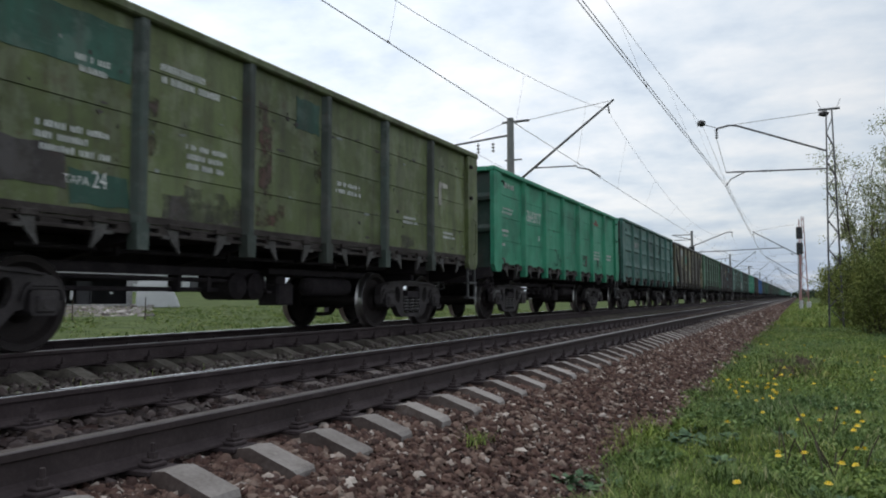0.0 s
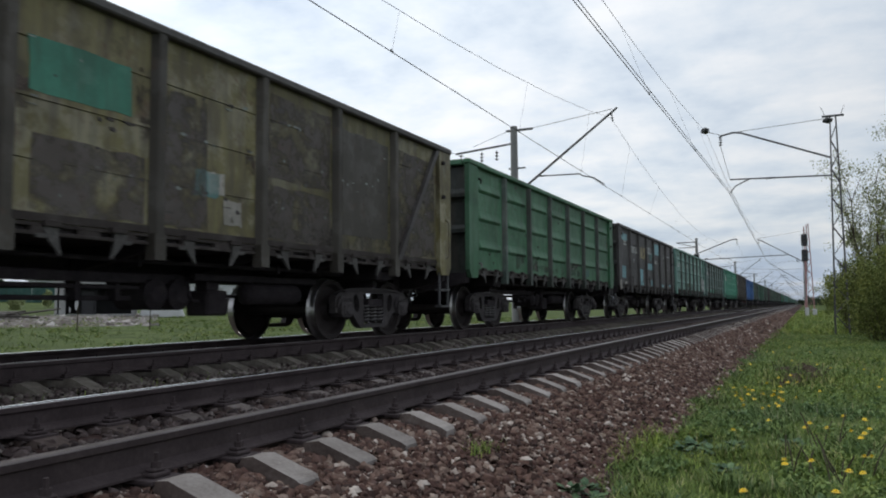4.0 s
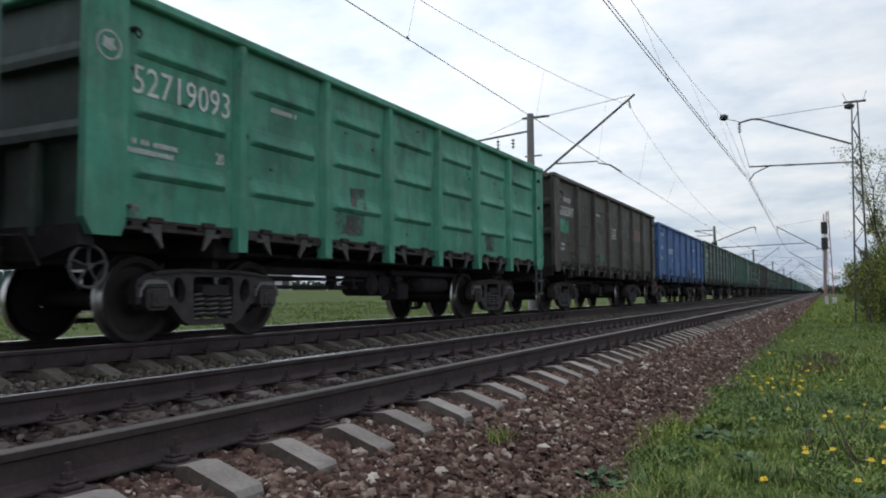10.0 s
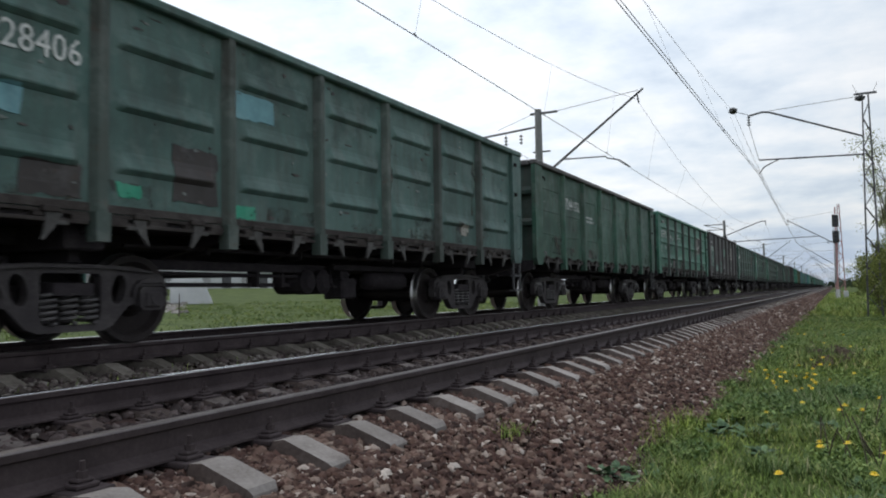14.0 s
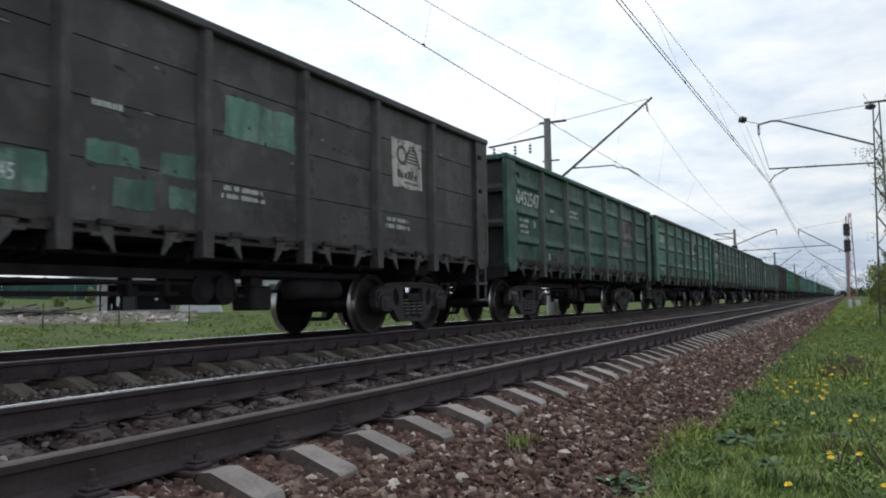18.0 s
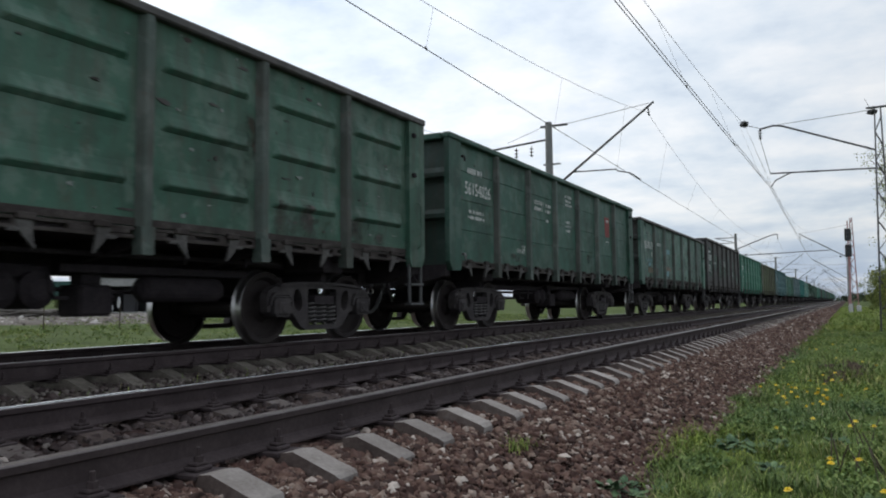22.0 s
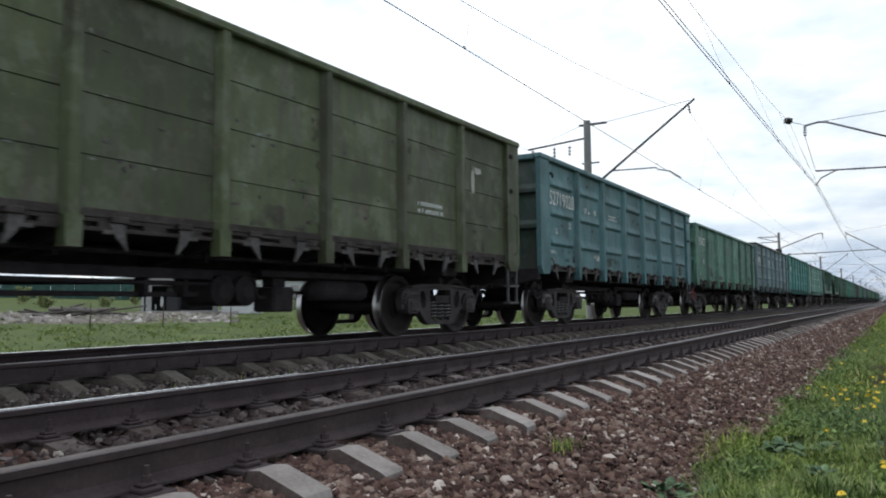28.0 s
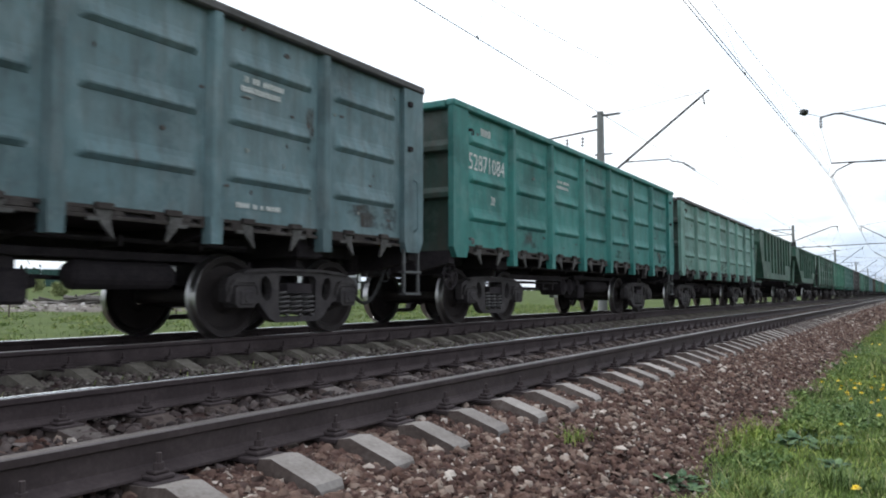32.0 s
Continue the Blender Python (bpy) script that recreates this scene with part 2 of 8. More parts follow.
    if flaked:
        # paint or dirt that has partly come off
        off = noise_node(n, l, tc.outputs["Object"], flaked[2], 8, 0.68, w=w)
        l.new(ramp_node(n, l, off, [(flaked[0], (0, 0, 0)), (flaked[1], (1, 1, 1))]), b.inputs["Alpha"])
    return m


M = {}
M["iron"] = plain("dusty_black_iron", [(0.3, (0.017, 0.014, 0.0165)), (0.5, (0.031, 0.026, 0.030)), (0.7, (0.054, 0.046, 0.049))], 5, 0.85, 0.0, 0.4, 0.006)
M["cast"] = plain("grey_cast_steel", [(0.3, (0.030, 0.026, 0.029)), (0.5, (0.056, 0.050, 0.052)), (0.7, (0.100, 0.091, 0.091))], 4, 0.7, 0.1, 0.4, 0.006)
M["worncast"] = plain("rubbed_pale_steel", [(0.3, (0.10, 0.097, 0.098)), (0.7, (0.26, 0.25, 0.25))], 7, 0.6, 0.3, 0.2)
M["tread"] = plain("polished_wheel_steel", [(0.3, (0.36, 0.35, 0.36)), (0.7, (0.50, 0.49, 0.49))], 8, 0.33, 0.95, 0.05)
M["wheel"] = plain("brown_wheel_steel", [(0.3, (0.020, 0.016, 0.017)), (0.55, (0.036, 0.030, 0.030)), (0.75, (0.064, 0.053, 0.051))], 3, 0.7, 0.15, 0.3)
M["rustsill"] = plain("rusty_dusty_sill", [(0.3, (0.023, 0.018, 0.018)), (0.5, (0.046, 0.039, 0.037)), (0.72, (0.106, 0.095, 0.091))], 4, 0.85, 0.0, 0.5, 0.01)
M["rail"] = plain("rusty_rail_web", [(0.3, (0.029, 0.022, 0.023)), (0.5, (0.052, 0.040, 0.042)), (0.7, (0.083, 0.065, 0.067))], 3, 0.8, 0.1, 0.4, 0.004)
M["railhead"] = plain("worn_rail_head", [(0.3, (0.10, 0.086, 0.086)), (0.7, (0.19, 0.168, 0.165))], 5, 0.42, 0.8, 0.03)
M["brightrail"] = plain("polished_rail_head", [(0.3, (0.50, 0.50, 0.52)), (0.7, (0.66, 0.65, 0.65))], 5, 0.16, 1.0, 0.03)
M["concrete"] = plain("grey_concrete", [(0.30, (0.11, 0.090, 0.082)), (0.45, (0.215, 0.193, 0.182)), (0.7, (0.34, 0.318, 0.303))], 3.5, 0.9, 0.0, 0.5, 0.005, 60, 0.18)
M["oldconcrete"] = plain("weathered_dusty_concrete", [(0.28, (0.068, 0.059, 0.051)), (0.5, (0.140, 0.126, 0.110)), (0.72, (0.216, 0.200, 0.180))], 5, 0.95, 0.0, 0.6, 0.012, 30, 0.2)
M["pole"] = plain("pale_concrete_pole", [(0.3, (0.16, 0.16, 0.16)), (0.7, (0.30, 0.30, 0.30))], 1.5, 0.9)
M["galv"] = plain("dull_galvanised_steel", [(0.3, (0.055, 0.055, 0.06)), (0.7, (0.12, 0.12, 0.125))], 6, 0.6, 0.3)
M["wire"] = plain("dull_grey_wire", [(0.3, (0.085, 0.083, 0.085)), (0.7, (0.14, 0.135, 0.135))], 3, 0.6, 0.3, 0)
M["insul"] = plain("dark_glass_insulator", [(0.3, (0.012, 0.012, 0.014)), (0.7, (0.03, 0.03, 0.032))], 8, 0.3, 0, 0)
M["white"] = plain("worn_white_lettering", [(0.32, (0.34, 0.36, 0.35)), (0.5, (0.62, 0.63, 0.62)), (0.7, (0.78, 0.78, 0.77))], 9, 0.75, 0, 0)
M["faint"] = plain("faded_white_lettering", [(0.32, (0.20, 0.22, 0.21)), (0.5, (0.40, 0.42, 0.41)), (0.7, (0.56, 0.57, 0.56))], 9, 0.8, 0, 0)
M["small"] = plain("small_white_lettering", [(0.32, (0.30, 0.32, 0.31)), (0.5, (0.54, 0.56, 0.55)), (0.7, (0.70, 0.71, 0.70))], 9, 0.8, 0, 0)
M["dirtyconcrete"] = plain("brown_dusted_concrete", [(0.3, (0.048, 0.036, 0.033)), (0.5, (0.090, 0.070, 0.064)), (0.72, (0.15, 0.128, 0.118))], 6, 0.95, 0, 0.5, 0.006, 45, 0.15)
M["lockgrey"] = plain("grey_worn_latch", [(0.3, (0.047, 0.044, 0.043)), (0.5, (0.089, 0.085, 0.083)), (0.72, (0.162, 0.156, 0.153))], 5, 0.8, 0.1, 0.3)
M["spring"] = plain("grey_spring_steel", [(0.3, (0.060, 0.056, 0.058)), (0.7, (0.120, 0.112, 0.114))], 6, 0.6, 0.2, 0.1)
M["rubber"] = plain("black_rubber_hose", [(0.3, (0.014, 0.014, 0.015)), (0.7, (0.035, 0.035, 0.036))], 8, 0.6, 0, 0.1)
M["trodden"] = plain("dusty_sleeper_top", [(0.3, (0.075, 0.060, 0.056)), (0.5, (0.135, 0.115, 0.108)), (0.7, (0.20, 0.180, 0.172))], 7, 0.92, 0, 0.6, 0.006, 50, 0.2)
M["greystone"] = island("dusty_grey_crushed_stone", [(0.0, (0.045, 0.036, 0.032)), (0.5, (0.105, 0.088, 0.078)), (0.88, (0.165, 0.145, 0.13)), (1.0, (0.27, 0.25, 0.23))])
M["stone"] = island("crushed_stone", [(0.0, (0.028, 0.0145, 0.012)), (0.30, (0.066, 0.033, 0.0265)), (0.60, (0.106, 0.060, 0.047)), (0.82, (0.150, 0.097, 0.077)), (0.93, (0.24, 0.185, 0.155)), (1.0, (0.48, 0.43, 0.39))])
M["dirtystone"] = island("oily_crushed_stone", [(0.0, (0.025, 0.017, 0.017)), (0.5, (0.060, 0.043, 0.042)), (0.88, (0.102, 0.079, 0.075)), (1.0, (0.170, 0.145, 0.138))])
M["bed"] = plain("ballast_bed", [(0.3, (0.022, 0.0135, 0.013)), (0.5, (0.050, 0.031, 0.028)), (0.72, (0.088, 0.058, 0.051))], 7, 0.95, 0, 0.9, 0.03, 28)
M["soil"] = plain("meadow_ground", [(0.34, (0.026, 0.038, 0.012)), (0.46, (0.050, 0.072, 0.020)), (0.56, (0.072, 0.100, 0.030)), (0.66, (0.110, 0.125, 0.050))], 0.8, 0.95, 0, 0.6, 0.03, 9)
M["earth"] = plain("bare_brown_earth", [(0.3, (0.030, 0.022, 0.016)), (0.5, (0.062, 0.048, 0.034)), (0.7, (0.11, 0.09, 0.066))], 4, 0.95, 0, 0.9, 0.03, 20)
M["grass"] = island("grass_blades", [(0.0, (0.088, 0.138, 0.037)), (0.45, (0.174, 0.255, 0.062)), (0.80, (0.264, 0.354, 0.088)), (0.93, (0.330, 0.352, 0.132)), (1.0, (0.440, 0.407, 0.220))], 0.7, 0.15, broad=(0.55, (0.84, 0.88, 1.0), (1.16, 1.08, 0.88)))
M["tuft"] = island("tuft_blades", [(0.0, (0.068, 0.114, 0.040)), (0.5, (0.136, 0.205, 0.064)), (0.88, (0.215, 0.288, 0.088)), (1.0, (0.440, 0.407, 0.242))], 0.7, 0.15, broad=(0.55, (0.80, 0.85, 1.0), (1.2, 1.1, 0.85)))
M["fieldgrass"] = island("field_grass", [(0.0, (0.046, 0.068, 0.020)), (0.5, (0.090, 0.130, 0.038)), (0.9, (0.132, 0.178, 0.056)), (1.0, (0.25, 0.24, 0.13))], 0.9, 0.1, broad=(0.6, (0.58, 0.68, 0.66), (1.3, 1.22, 1.0)))
M["leaf"] = island("bush_leaves", [(0.0, (0.082, 0.104, 0.032)), (0.5, (0.160, 0.190, 0.058)), (1.0, (0.260, 0.285, 0.095))], 0.75, 0.12, broad=(0.5, (0.75, 0.8, 0.8), (1.25, 1.2, 1.0)))
M["paleleaf"] = island("young_tree_leaves", [(0.0, (0.150, 0.175, 0.075)), (0.5, (0.237, 0.275, 0.125)), (1.0, (0.375, 0.400, 0.213))], 0.75, 0.15)
M["broad"] = island("broad_weed_leaves", [(0.0, (0.079, 0.138, 0.051)), (0.5, (0.154, 0.244, 0.079)), (1.0, (0.259, 0.358, 0.121))], 0.6, 0.2, broad=(0.55, (0.75, 0.8, 1.0), (1.25, 1.12, 0.85)))
M["bark"] = plain("grey_brown_bark", [(0.3, (0.04, 0.032, 0.025)), (0.7, (0.12, 0.10, 0.08))], 8, 0.9, 0, 0.6, 0.01)
M["weedleaf"] = island("dark_weed_leaves", [(0.0, (0.040, 0.078, 0.042)), (0.5, (0.078, 0.140, 0.070)), (1.0, (0.125, 0.200, 0.092))], 0.6, 0.2)
M["fieldweed"] = island("meadow_weed_leaves", [(0.0, (0.080, 0.122, 0.040)), (0.5, (0.159, 0.225, 0.073)), (0.9, (0.239, 0.299, 0.113)), (1.0, (0.398, 0.358, 0.212))], 0.85, 0.1, broad=(0.5, (0.65, 0.75, 0.75), (1.3, 1.2, 1.0)))
M["bareground"] = plain("grey_brown_bare_ground", [(0.32, (0.075, 0.066, 0.056)), (0.5, (0.135, 0.122, 0.110)), (0.68, (0.21, 0.20, 0.19))], 0.5, 0.95, 0, 0.8, 0.05, 5)
M["dandelion"] = plain("yellow_petals", [(0.3, (0.70, 0.50, 0.01)), (0.7, (0.85, 0.66, 0.02))], 30, 0.6, 0, 0)
M["rubble"] = island("pale_rubble", [(0.0, (0.075, 0.062, 0.056)), (0.5, (0.16, 0.145, 0.135)), (0.85, (0.27, 0.255, 0.245)), (1.0, (0.50, 0.48, 0.46))])
M["shed"] = plain("grey_shed_wall", [(0.3, (0.045, 0.045, 0.05)), (0.7, (0.095, 0.095, 0.10))], 0.7, 0.9)
M["palewall"] = plain("pale_shed_panel", [(0.3, (0.40, 0.41, 0.43)), (0.7, (0.58, 0.59, 0.60))], 0.7, 0.8)
M["ruin"] = plain("pale_weathered_concrete", [(0.3, (0.20, 0.20, 0.20)), (0.5, (0.31, 0.31, 0.31)), (0.7, (0.42, 0.42, 0.42))], 0.8, 0.9, 0, 0.4, 0.02, 6)
M["oldboard"] = plain("grey_old_board", [(0.3, (0.05, 0.045, 0.04)), (0.7, (0.14, 0.13, 0.12))], 2, 0.9, 0, 0.3)
M["roof"] = plain("dark_roof_sheet", [(0.3, (0.05, 0.05, 0.055)), (0.7, (0.10, 0.10, 0.105))], 1.2, 0.7)
M["farwood"] = island("distant_wood", [(0.0, (0.030, 0.050, 0.030)), (1.0, (0.06, 0.085, 0.045))])
M["signalblack"] = plain("matt_black_signal", [(0.3, (0.010, 0.010, 0.011)), (0.7, (0.022, 0.022, 0.022))], 5, 0.6, 0, 0)
M["redband"] = plain("faded_red_white_paint", [(0.3, (0.27, 0.11, 0.11)), (0.7, (0.42, 0.28, 0.28))], 2, 0.8, 0, 0)
M["lens"] = plain("dark_signal_lens", [(0.3, (0.02, 0.02, 0.03)), (0.7, (0.04, 0.04, 0.05))], 5, 0.15, 0, 0)


# ---- mesh helpers ----
def box(bm, x0, x1, y0, y1, z0, z1, bevel=0.0):
    r = bmesh.ops.create_cube(bm, size=1, matrix=Matrix.LocRotScale(((x0 + x1) / 2, (y0 + y1) / 2, (z0 + z1) / 2), None, (x1 - x0, y1 - y0, z1 - z0)))
    if bevel:
        edges = list({e for v in r["verts"] for e in v.link_edges})
        bmesh.ops.bevel(bm, geom=edges, offset=bevel, segments=1, affect="EDGES", profile=0.5)


def tube(bm, p, q, r0, r1=None, seg=8, caps=True):
    p, q = Vector(p), Vector(q)
    d = q - p
    m = Matrix.Translation((p + q) / 2) @ d.to_track_quat("Z", "Y").to_matrix().to_4x4()
    bmesh.ops.create_cone(bm, cap_ends=caps, segments=seg, radius1=r0, radius2=r0 if r1 is None else r1, depth=d.length, matrix=m)


def pipe(bm, pts, r, seg=6):
    """One bent tube through the points."""
    pts = [Vector(p) for p in pts]
    rings = []
    side = None
    for i, p in enumerate(pts):
        d = (pts[min(i + 1, len(pts) - 1)] - pts[max(i - 1, 0)]).normalized()
        if side is None:
            side = d.orthogonal().normalized()
        side = (side - d * side.dot(d)).normalized()
        up = d.cross(side)
        rings.append([bm.verts.new(p + (side * math.cos(a) + up * math.sin(a)) * r) for a in [j * math.tau / seg for j in range(seg)]])
    for u, w in zip(rings, rings[1:]):
        for j in range(seg):
            bm.faces.new((u[j], u[(j + 1) % seg], w[(j + 1) % seg], w[j]))
    bm.faces.new(rings[0]); bm.faces.new(rings[-1])


def prism(bm, poly, axis, a, b):
    """Extrude a polygon along an axis. poly is in the two other axes, in order."""
    def at(p, h):
        return {"x": (h, p[0], p[1]), "y": (p[0], h, p[1]), "z": (p[0], p[1], h)}[axis]
    v0 = [bm.verts.new(at(p, a)) for p in poly]
    v1 = [bm.verts.new(at(p, b)) for p in poly]
    n = len(poly)
    bm.faces.new(v0); bm.faces.new(v1)
    for i in range(n):
        bm.faces.new((v0[i], v0[(i + 1) % n], v1[(i + 1) % n], v1[i]))


def lathe(bm, prof, seg, axis="x", close=True):
    """Turn a profile of (along, radius) about an axis."""
    rings = []
    for a, r in prof:
        ring = []
        for i in range(seg):
            t = 2 * math.pi * i / seg
            c, s = r * math.cos(t), r * math.sin(t)
            ring.append(bm.verts.new({"x": (a, c, s), "y": (c, a, s), "z": (c, s, a)}[axis]))
        rings.append(ring)
    for u, w in zip(rings, rings[1:]):
        for i in range(seg):
            bm.faces.new((u[i], u[(i + 1) % seg], w[(i + 1) % seg], w[i]))
    if close:
        bm.faces.new(rings[0]); bm.faces.new(rings[-1])


def finish(bm, name, smooth=False):
    bmesh.ops.recalc_face_normals(bm, faces=bm.faces)
    me = bpy.data.meshes.new(name)
    bm.to_mesh(me)
    bm.free()
    if smooth:
        me.polygons.foreach_set("use_smooth", [True] * len(me.polygons))
    return me


def put(name, me, material, parent=None, label="", loc=None):
    """Links a mesh as one object, with its own material on the object."""
    ob = new(name, me)
    if not me.materials:
        me.materials.append(material)
    if me.materials[0] is not material:
        ob.material_slots[0].link = "OBJECT"
        ob.material_slots[0].material = material
    if parent is not None:
        ob.parent = parent
    if loc is not None:
        ob.location = loc
    if label:
        ob["label"] = label
    return ob


def part(name, bm, material, parent=None, label="", smooth=False):
    return put(name, finish(bm, name, smooth), material, parent, label)


def raw(name, verts, faces, material, parent=None):
    me = bpy.data.meshes.new(name)
    nv, nf = len(verts), len(faces)
    k = faces.shape[1]
    me.vertices.add(nv); me.loops.add(nf * k); me.polygons.add(nf)
    me.vertices.foreach_set("co", np.asarray(verts, dtype=np.float32).ravel())
    me.loops.foreach_set("vertex_index", np.asarray(faces, dtype=np.int32).ravel())
    me.polygons.foreach_set("loop_start", np.arange(0, nf * k, k, dtype=np.int32))
    me.update(calc_edges=True)
    me.validate()
    return put(name, me, material, parent)


TEXTS = {}


def lettering(text, height):
    """A mesh of flat letters in the built-in font, that runs along +y and faces +x, from its lower front corner."""
    key = (text, height)
    if key not in TEXTS:
        cu = bpy.data.curves.new("letters", "FONT")
        cu.body, cu.size, cu.extrude = text, height / 0.7, 0.002
        cu.resolution_u = 2
        tmp = bpy.data.objects.new("letters", cu)
        me = bpy.data.meshes.new_from_object(tmp)
        me.transform(Matrix(((0, 0, 1, 0), (0.74, 0, 0, 0), (0, 1, 0, 0), (0, 0, 0, 1))))
        bpy.data.objects.remove(tmp)
        TEXTS[key] = me
    return TEXTS[key]


# ---- ground and track beds ----
def bed_height(x):
    prof = [(-11.4, -0.66), (-10.3, -0.62), (-9.4, -0.26), (-9.05, -0.20), (-7.65, -0.185), (-6.35, -0.20), (-5.9, -0.25), (-5.3, -0.27),
            (-4.9, -0.245), (-4.4, -0.232), (-3.61, -0.226), (-2.9, -0.222), (-2.72, -0.236), (-2.5, -0.266), (-2.28, -0.312), (-2.0, -0.375), (-1.25, -0.66), (-0.9, -0.76)]
    for (a, za), (b, zb) in zip(prof, prof[1:]):
        if a <= x <= b:
            return za + (zb - za) * (x - a) / (b - a)
    return prof[0][1] if x < prof[0][0] else prof[-1][1]


def ground_height(x, y):
    """The meadow on both sides; it dips under the track beds."""
    n = noise.noise((x * 0.35, y * 0.35, 3.1)) * 0.05 + noise.noise((x * 0.07, y * 0.07, 9.0)) * 0.12
    if x > -1.3:
        z = -0.70 + n * min(1.0, (x + 1.3) * 0.8) + max(0.0, min(x - 2.5, 4.0)) * 0.05
    elif x > -10.9:
        z = -0.95
    else:
        d = min(75.0, -10.9 - x)
        z = -0.62 + n * min(1.0, d * 0.4) + 0.008 * d + 0.0003 * d * d
    return z


def make_ground():
    xs = [-2600, -900, -300, -160, -120, -86, -70, -60, -50, -40, -34, -30, -24, -20, -17, -15, -13, -11.8, -10.9, -10.2, -6, -2.2, -1.7, -1.3, -1.0]
    xs += [-0.6 + 0.45 * i for i in range(18)] + [8.5, 10, 13, 18, 28, 60, 150, 500, 2600]
    ys = [-400, -150, -60, -25, -12, -6] + [-3 + 0.7 * i for i in range(58)] + [39 + 3 * i for i in range(16)] + [95, 110, 140, 190, 300, 600, 1400, 3600]
    bm = bmesh.new()
    rows = [[bm.verts.new((x, y, ground_height(x, y) if -200 < x < 200 and y < 500 else -0.8)) for x in xs] for y in ys]
    for r, s in zip(rows, rows[1:]):
        for i in range(len(xs) - 1):
            bm.faces.new((r[i], r[i + 1], s[i + 1], s[i]))
    ob = part("ground", bm, M["soil"], smooth=True)
    tagged(ob, "green spring meadow ground beside the railway", "ground", kind="structure")
    # crushed-stone bed below both tracks
    bm = bmesh.new()
    xs = [-11.4, -10.3, -9.4, -9.05, -7.65, -6.35, -5.9, -5.3, -4.9, -4.4, -3.61, -2.9, -2.72, -2.5, -2.28, -2.0, -1.75, -1.5, -1.25, -0.9]
    ys = [-80, -20, -8] + [-4 + 0.6 * i for i in range(60)] + [36, 45, 60, 90, 140, 220, 400, 1000, 2400]
    rows = [[bm.verts.new((x, y, bed_height(x) + noise.noise((x * 3, y * 2.3, 1)) * 0.015 - 0.012)) for x in xs] for y in ys]
    for r, s in zip(rows, rows[1:]):
        for i in range(len(xs) - 1):
            bm.faces.new((r[i], r[i + 1], s[i + 1], s[i]))
    ob = part("track_bed", bm, M["bed"], smooth=True)
    tagged(ob, "reddish-brown crushed-stone bed under the two tracks", "track bed", kind="structure")


make_ground()

# ---- tracks ----
RAIL = [(-0.075, -0.18), (0.075, -0.18), (0.075, -0.169), (0.022, -0.148), (0.010, -0.135), (0.010, -0.052), (0.034, -0.040), (0.0365, -0.010)]


def rail_mesh(y0, y1):
    bm = bmesh.new()
    right = RAIL
    poly = right + [(-x, z) for x, z in reversed(right[2:])]
    prism(bm, poly, "y", y0, y1)
    return finish(bm, "rail")


def head_mesh(y0, y1):
    """The worn running face: rounded shoulders and a flat strip where the wheels run."""
    bm = bmesh.new()
    prism(bm, [(-0.036, -0.0098), (0.036, -0.0098), (0.032, -0.003), (0.019, -0.0004), (-0.019, -0.0004), (-0.032, -0.003)], "y", y0, y1)
    return finish(bm, "rail_head")


def strip_mesh(y0, y1):
    bm = bmesh.new()
    prism(bm, [(-0.017, -0.0015), (0.030, -0.0050), (0.0352, -0.0026), (0.0325, -0.0006), (0.016, 0.0016), (-0.016, 0.0016)], "y", y0, y1)
    return finish(bm, "running_strip")


def sleeper_mesh(seed):
    """Concrete sleeper: waist between the rail seats, sloping ends, chamfered edges."""
    rnd = random.Random(seed)
    bm = bmesh.new()
    st = [(-1.35, -0.285, 0.25, 0.15), (-1.325, -0.262, 0.26, 0.175), (-1.06, -0.175, 0.28, 0.18), (-0.95, -0.188, 0.28, 0.18), (-0.62, -0.195, 0.29, 0.19), (-0.42, -0.235, 0.25, 0.17), (0, -0.25, 0.24, 0.16),
          (0.42, -0.235, 0.25, 0.17), (0.62, -0.195, 0.29, 0.19), (0.95, -0.188, 0.28, 0.18), (1.06, -0.175, 0.28, 0.18), (1.325, -0.262, 0.26, 0.175), (1.35, -0.285, 0.25, 0.15)]
    rings = []
    for x, zt, wb, wt in st:
        j = lambda: rnd.uniform(-0.004, 0.004)
        rings.append([bm.verts.new(p) for p in ((x + j(), -wb / 2, -0.42), (x + j(), -wt / 2 - 0.018, zt - 0.05 + j()), (x + j(), -wt / 2 + j(), zt + j()), (x + j(), wt / 2 + j(), zt + j()), (x + j(), wt / 2 + 0.018, zt - 0.05), (x, wb / 2, -0.42))])
    for k, (r, s) in enumerate(zip(rings, rings[1:])):
        for i in range(6):
            f = bm.faces.new((r[i], r[(i + 1) % 6], s[(i + 1) % 6], s[i]))
            # only the swept ends and small fields beside the rails are clean
            f.material_index = 0 if i == 2 and abs((st[k][0] + st[k + 1][0]) / 2) > 1.0 or i == 2 and k in (4, 5, 8, 9) and rnd.random() < 0.6 else 1
            if f.material_index == 0 and abs(st[k][0]) < 0.9:
                f.material_index = 2
    for r in (rings[0], rings[-1]):
        bm.faces.new(r)
    me = finish(bm, "sleeper")
    me.materials.append(M["concrete"])
    me.materials.append(M["dirtyconcrete"])
    me.materials.append(M["trodden"])
    return me


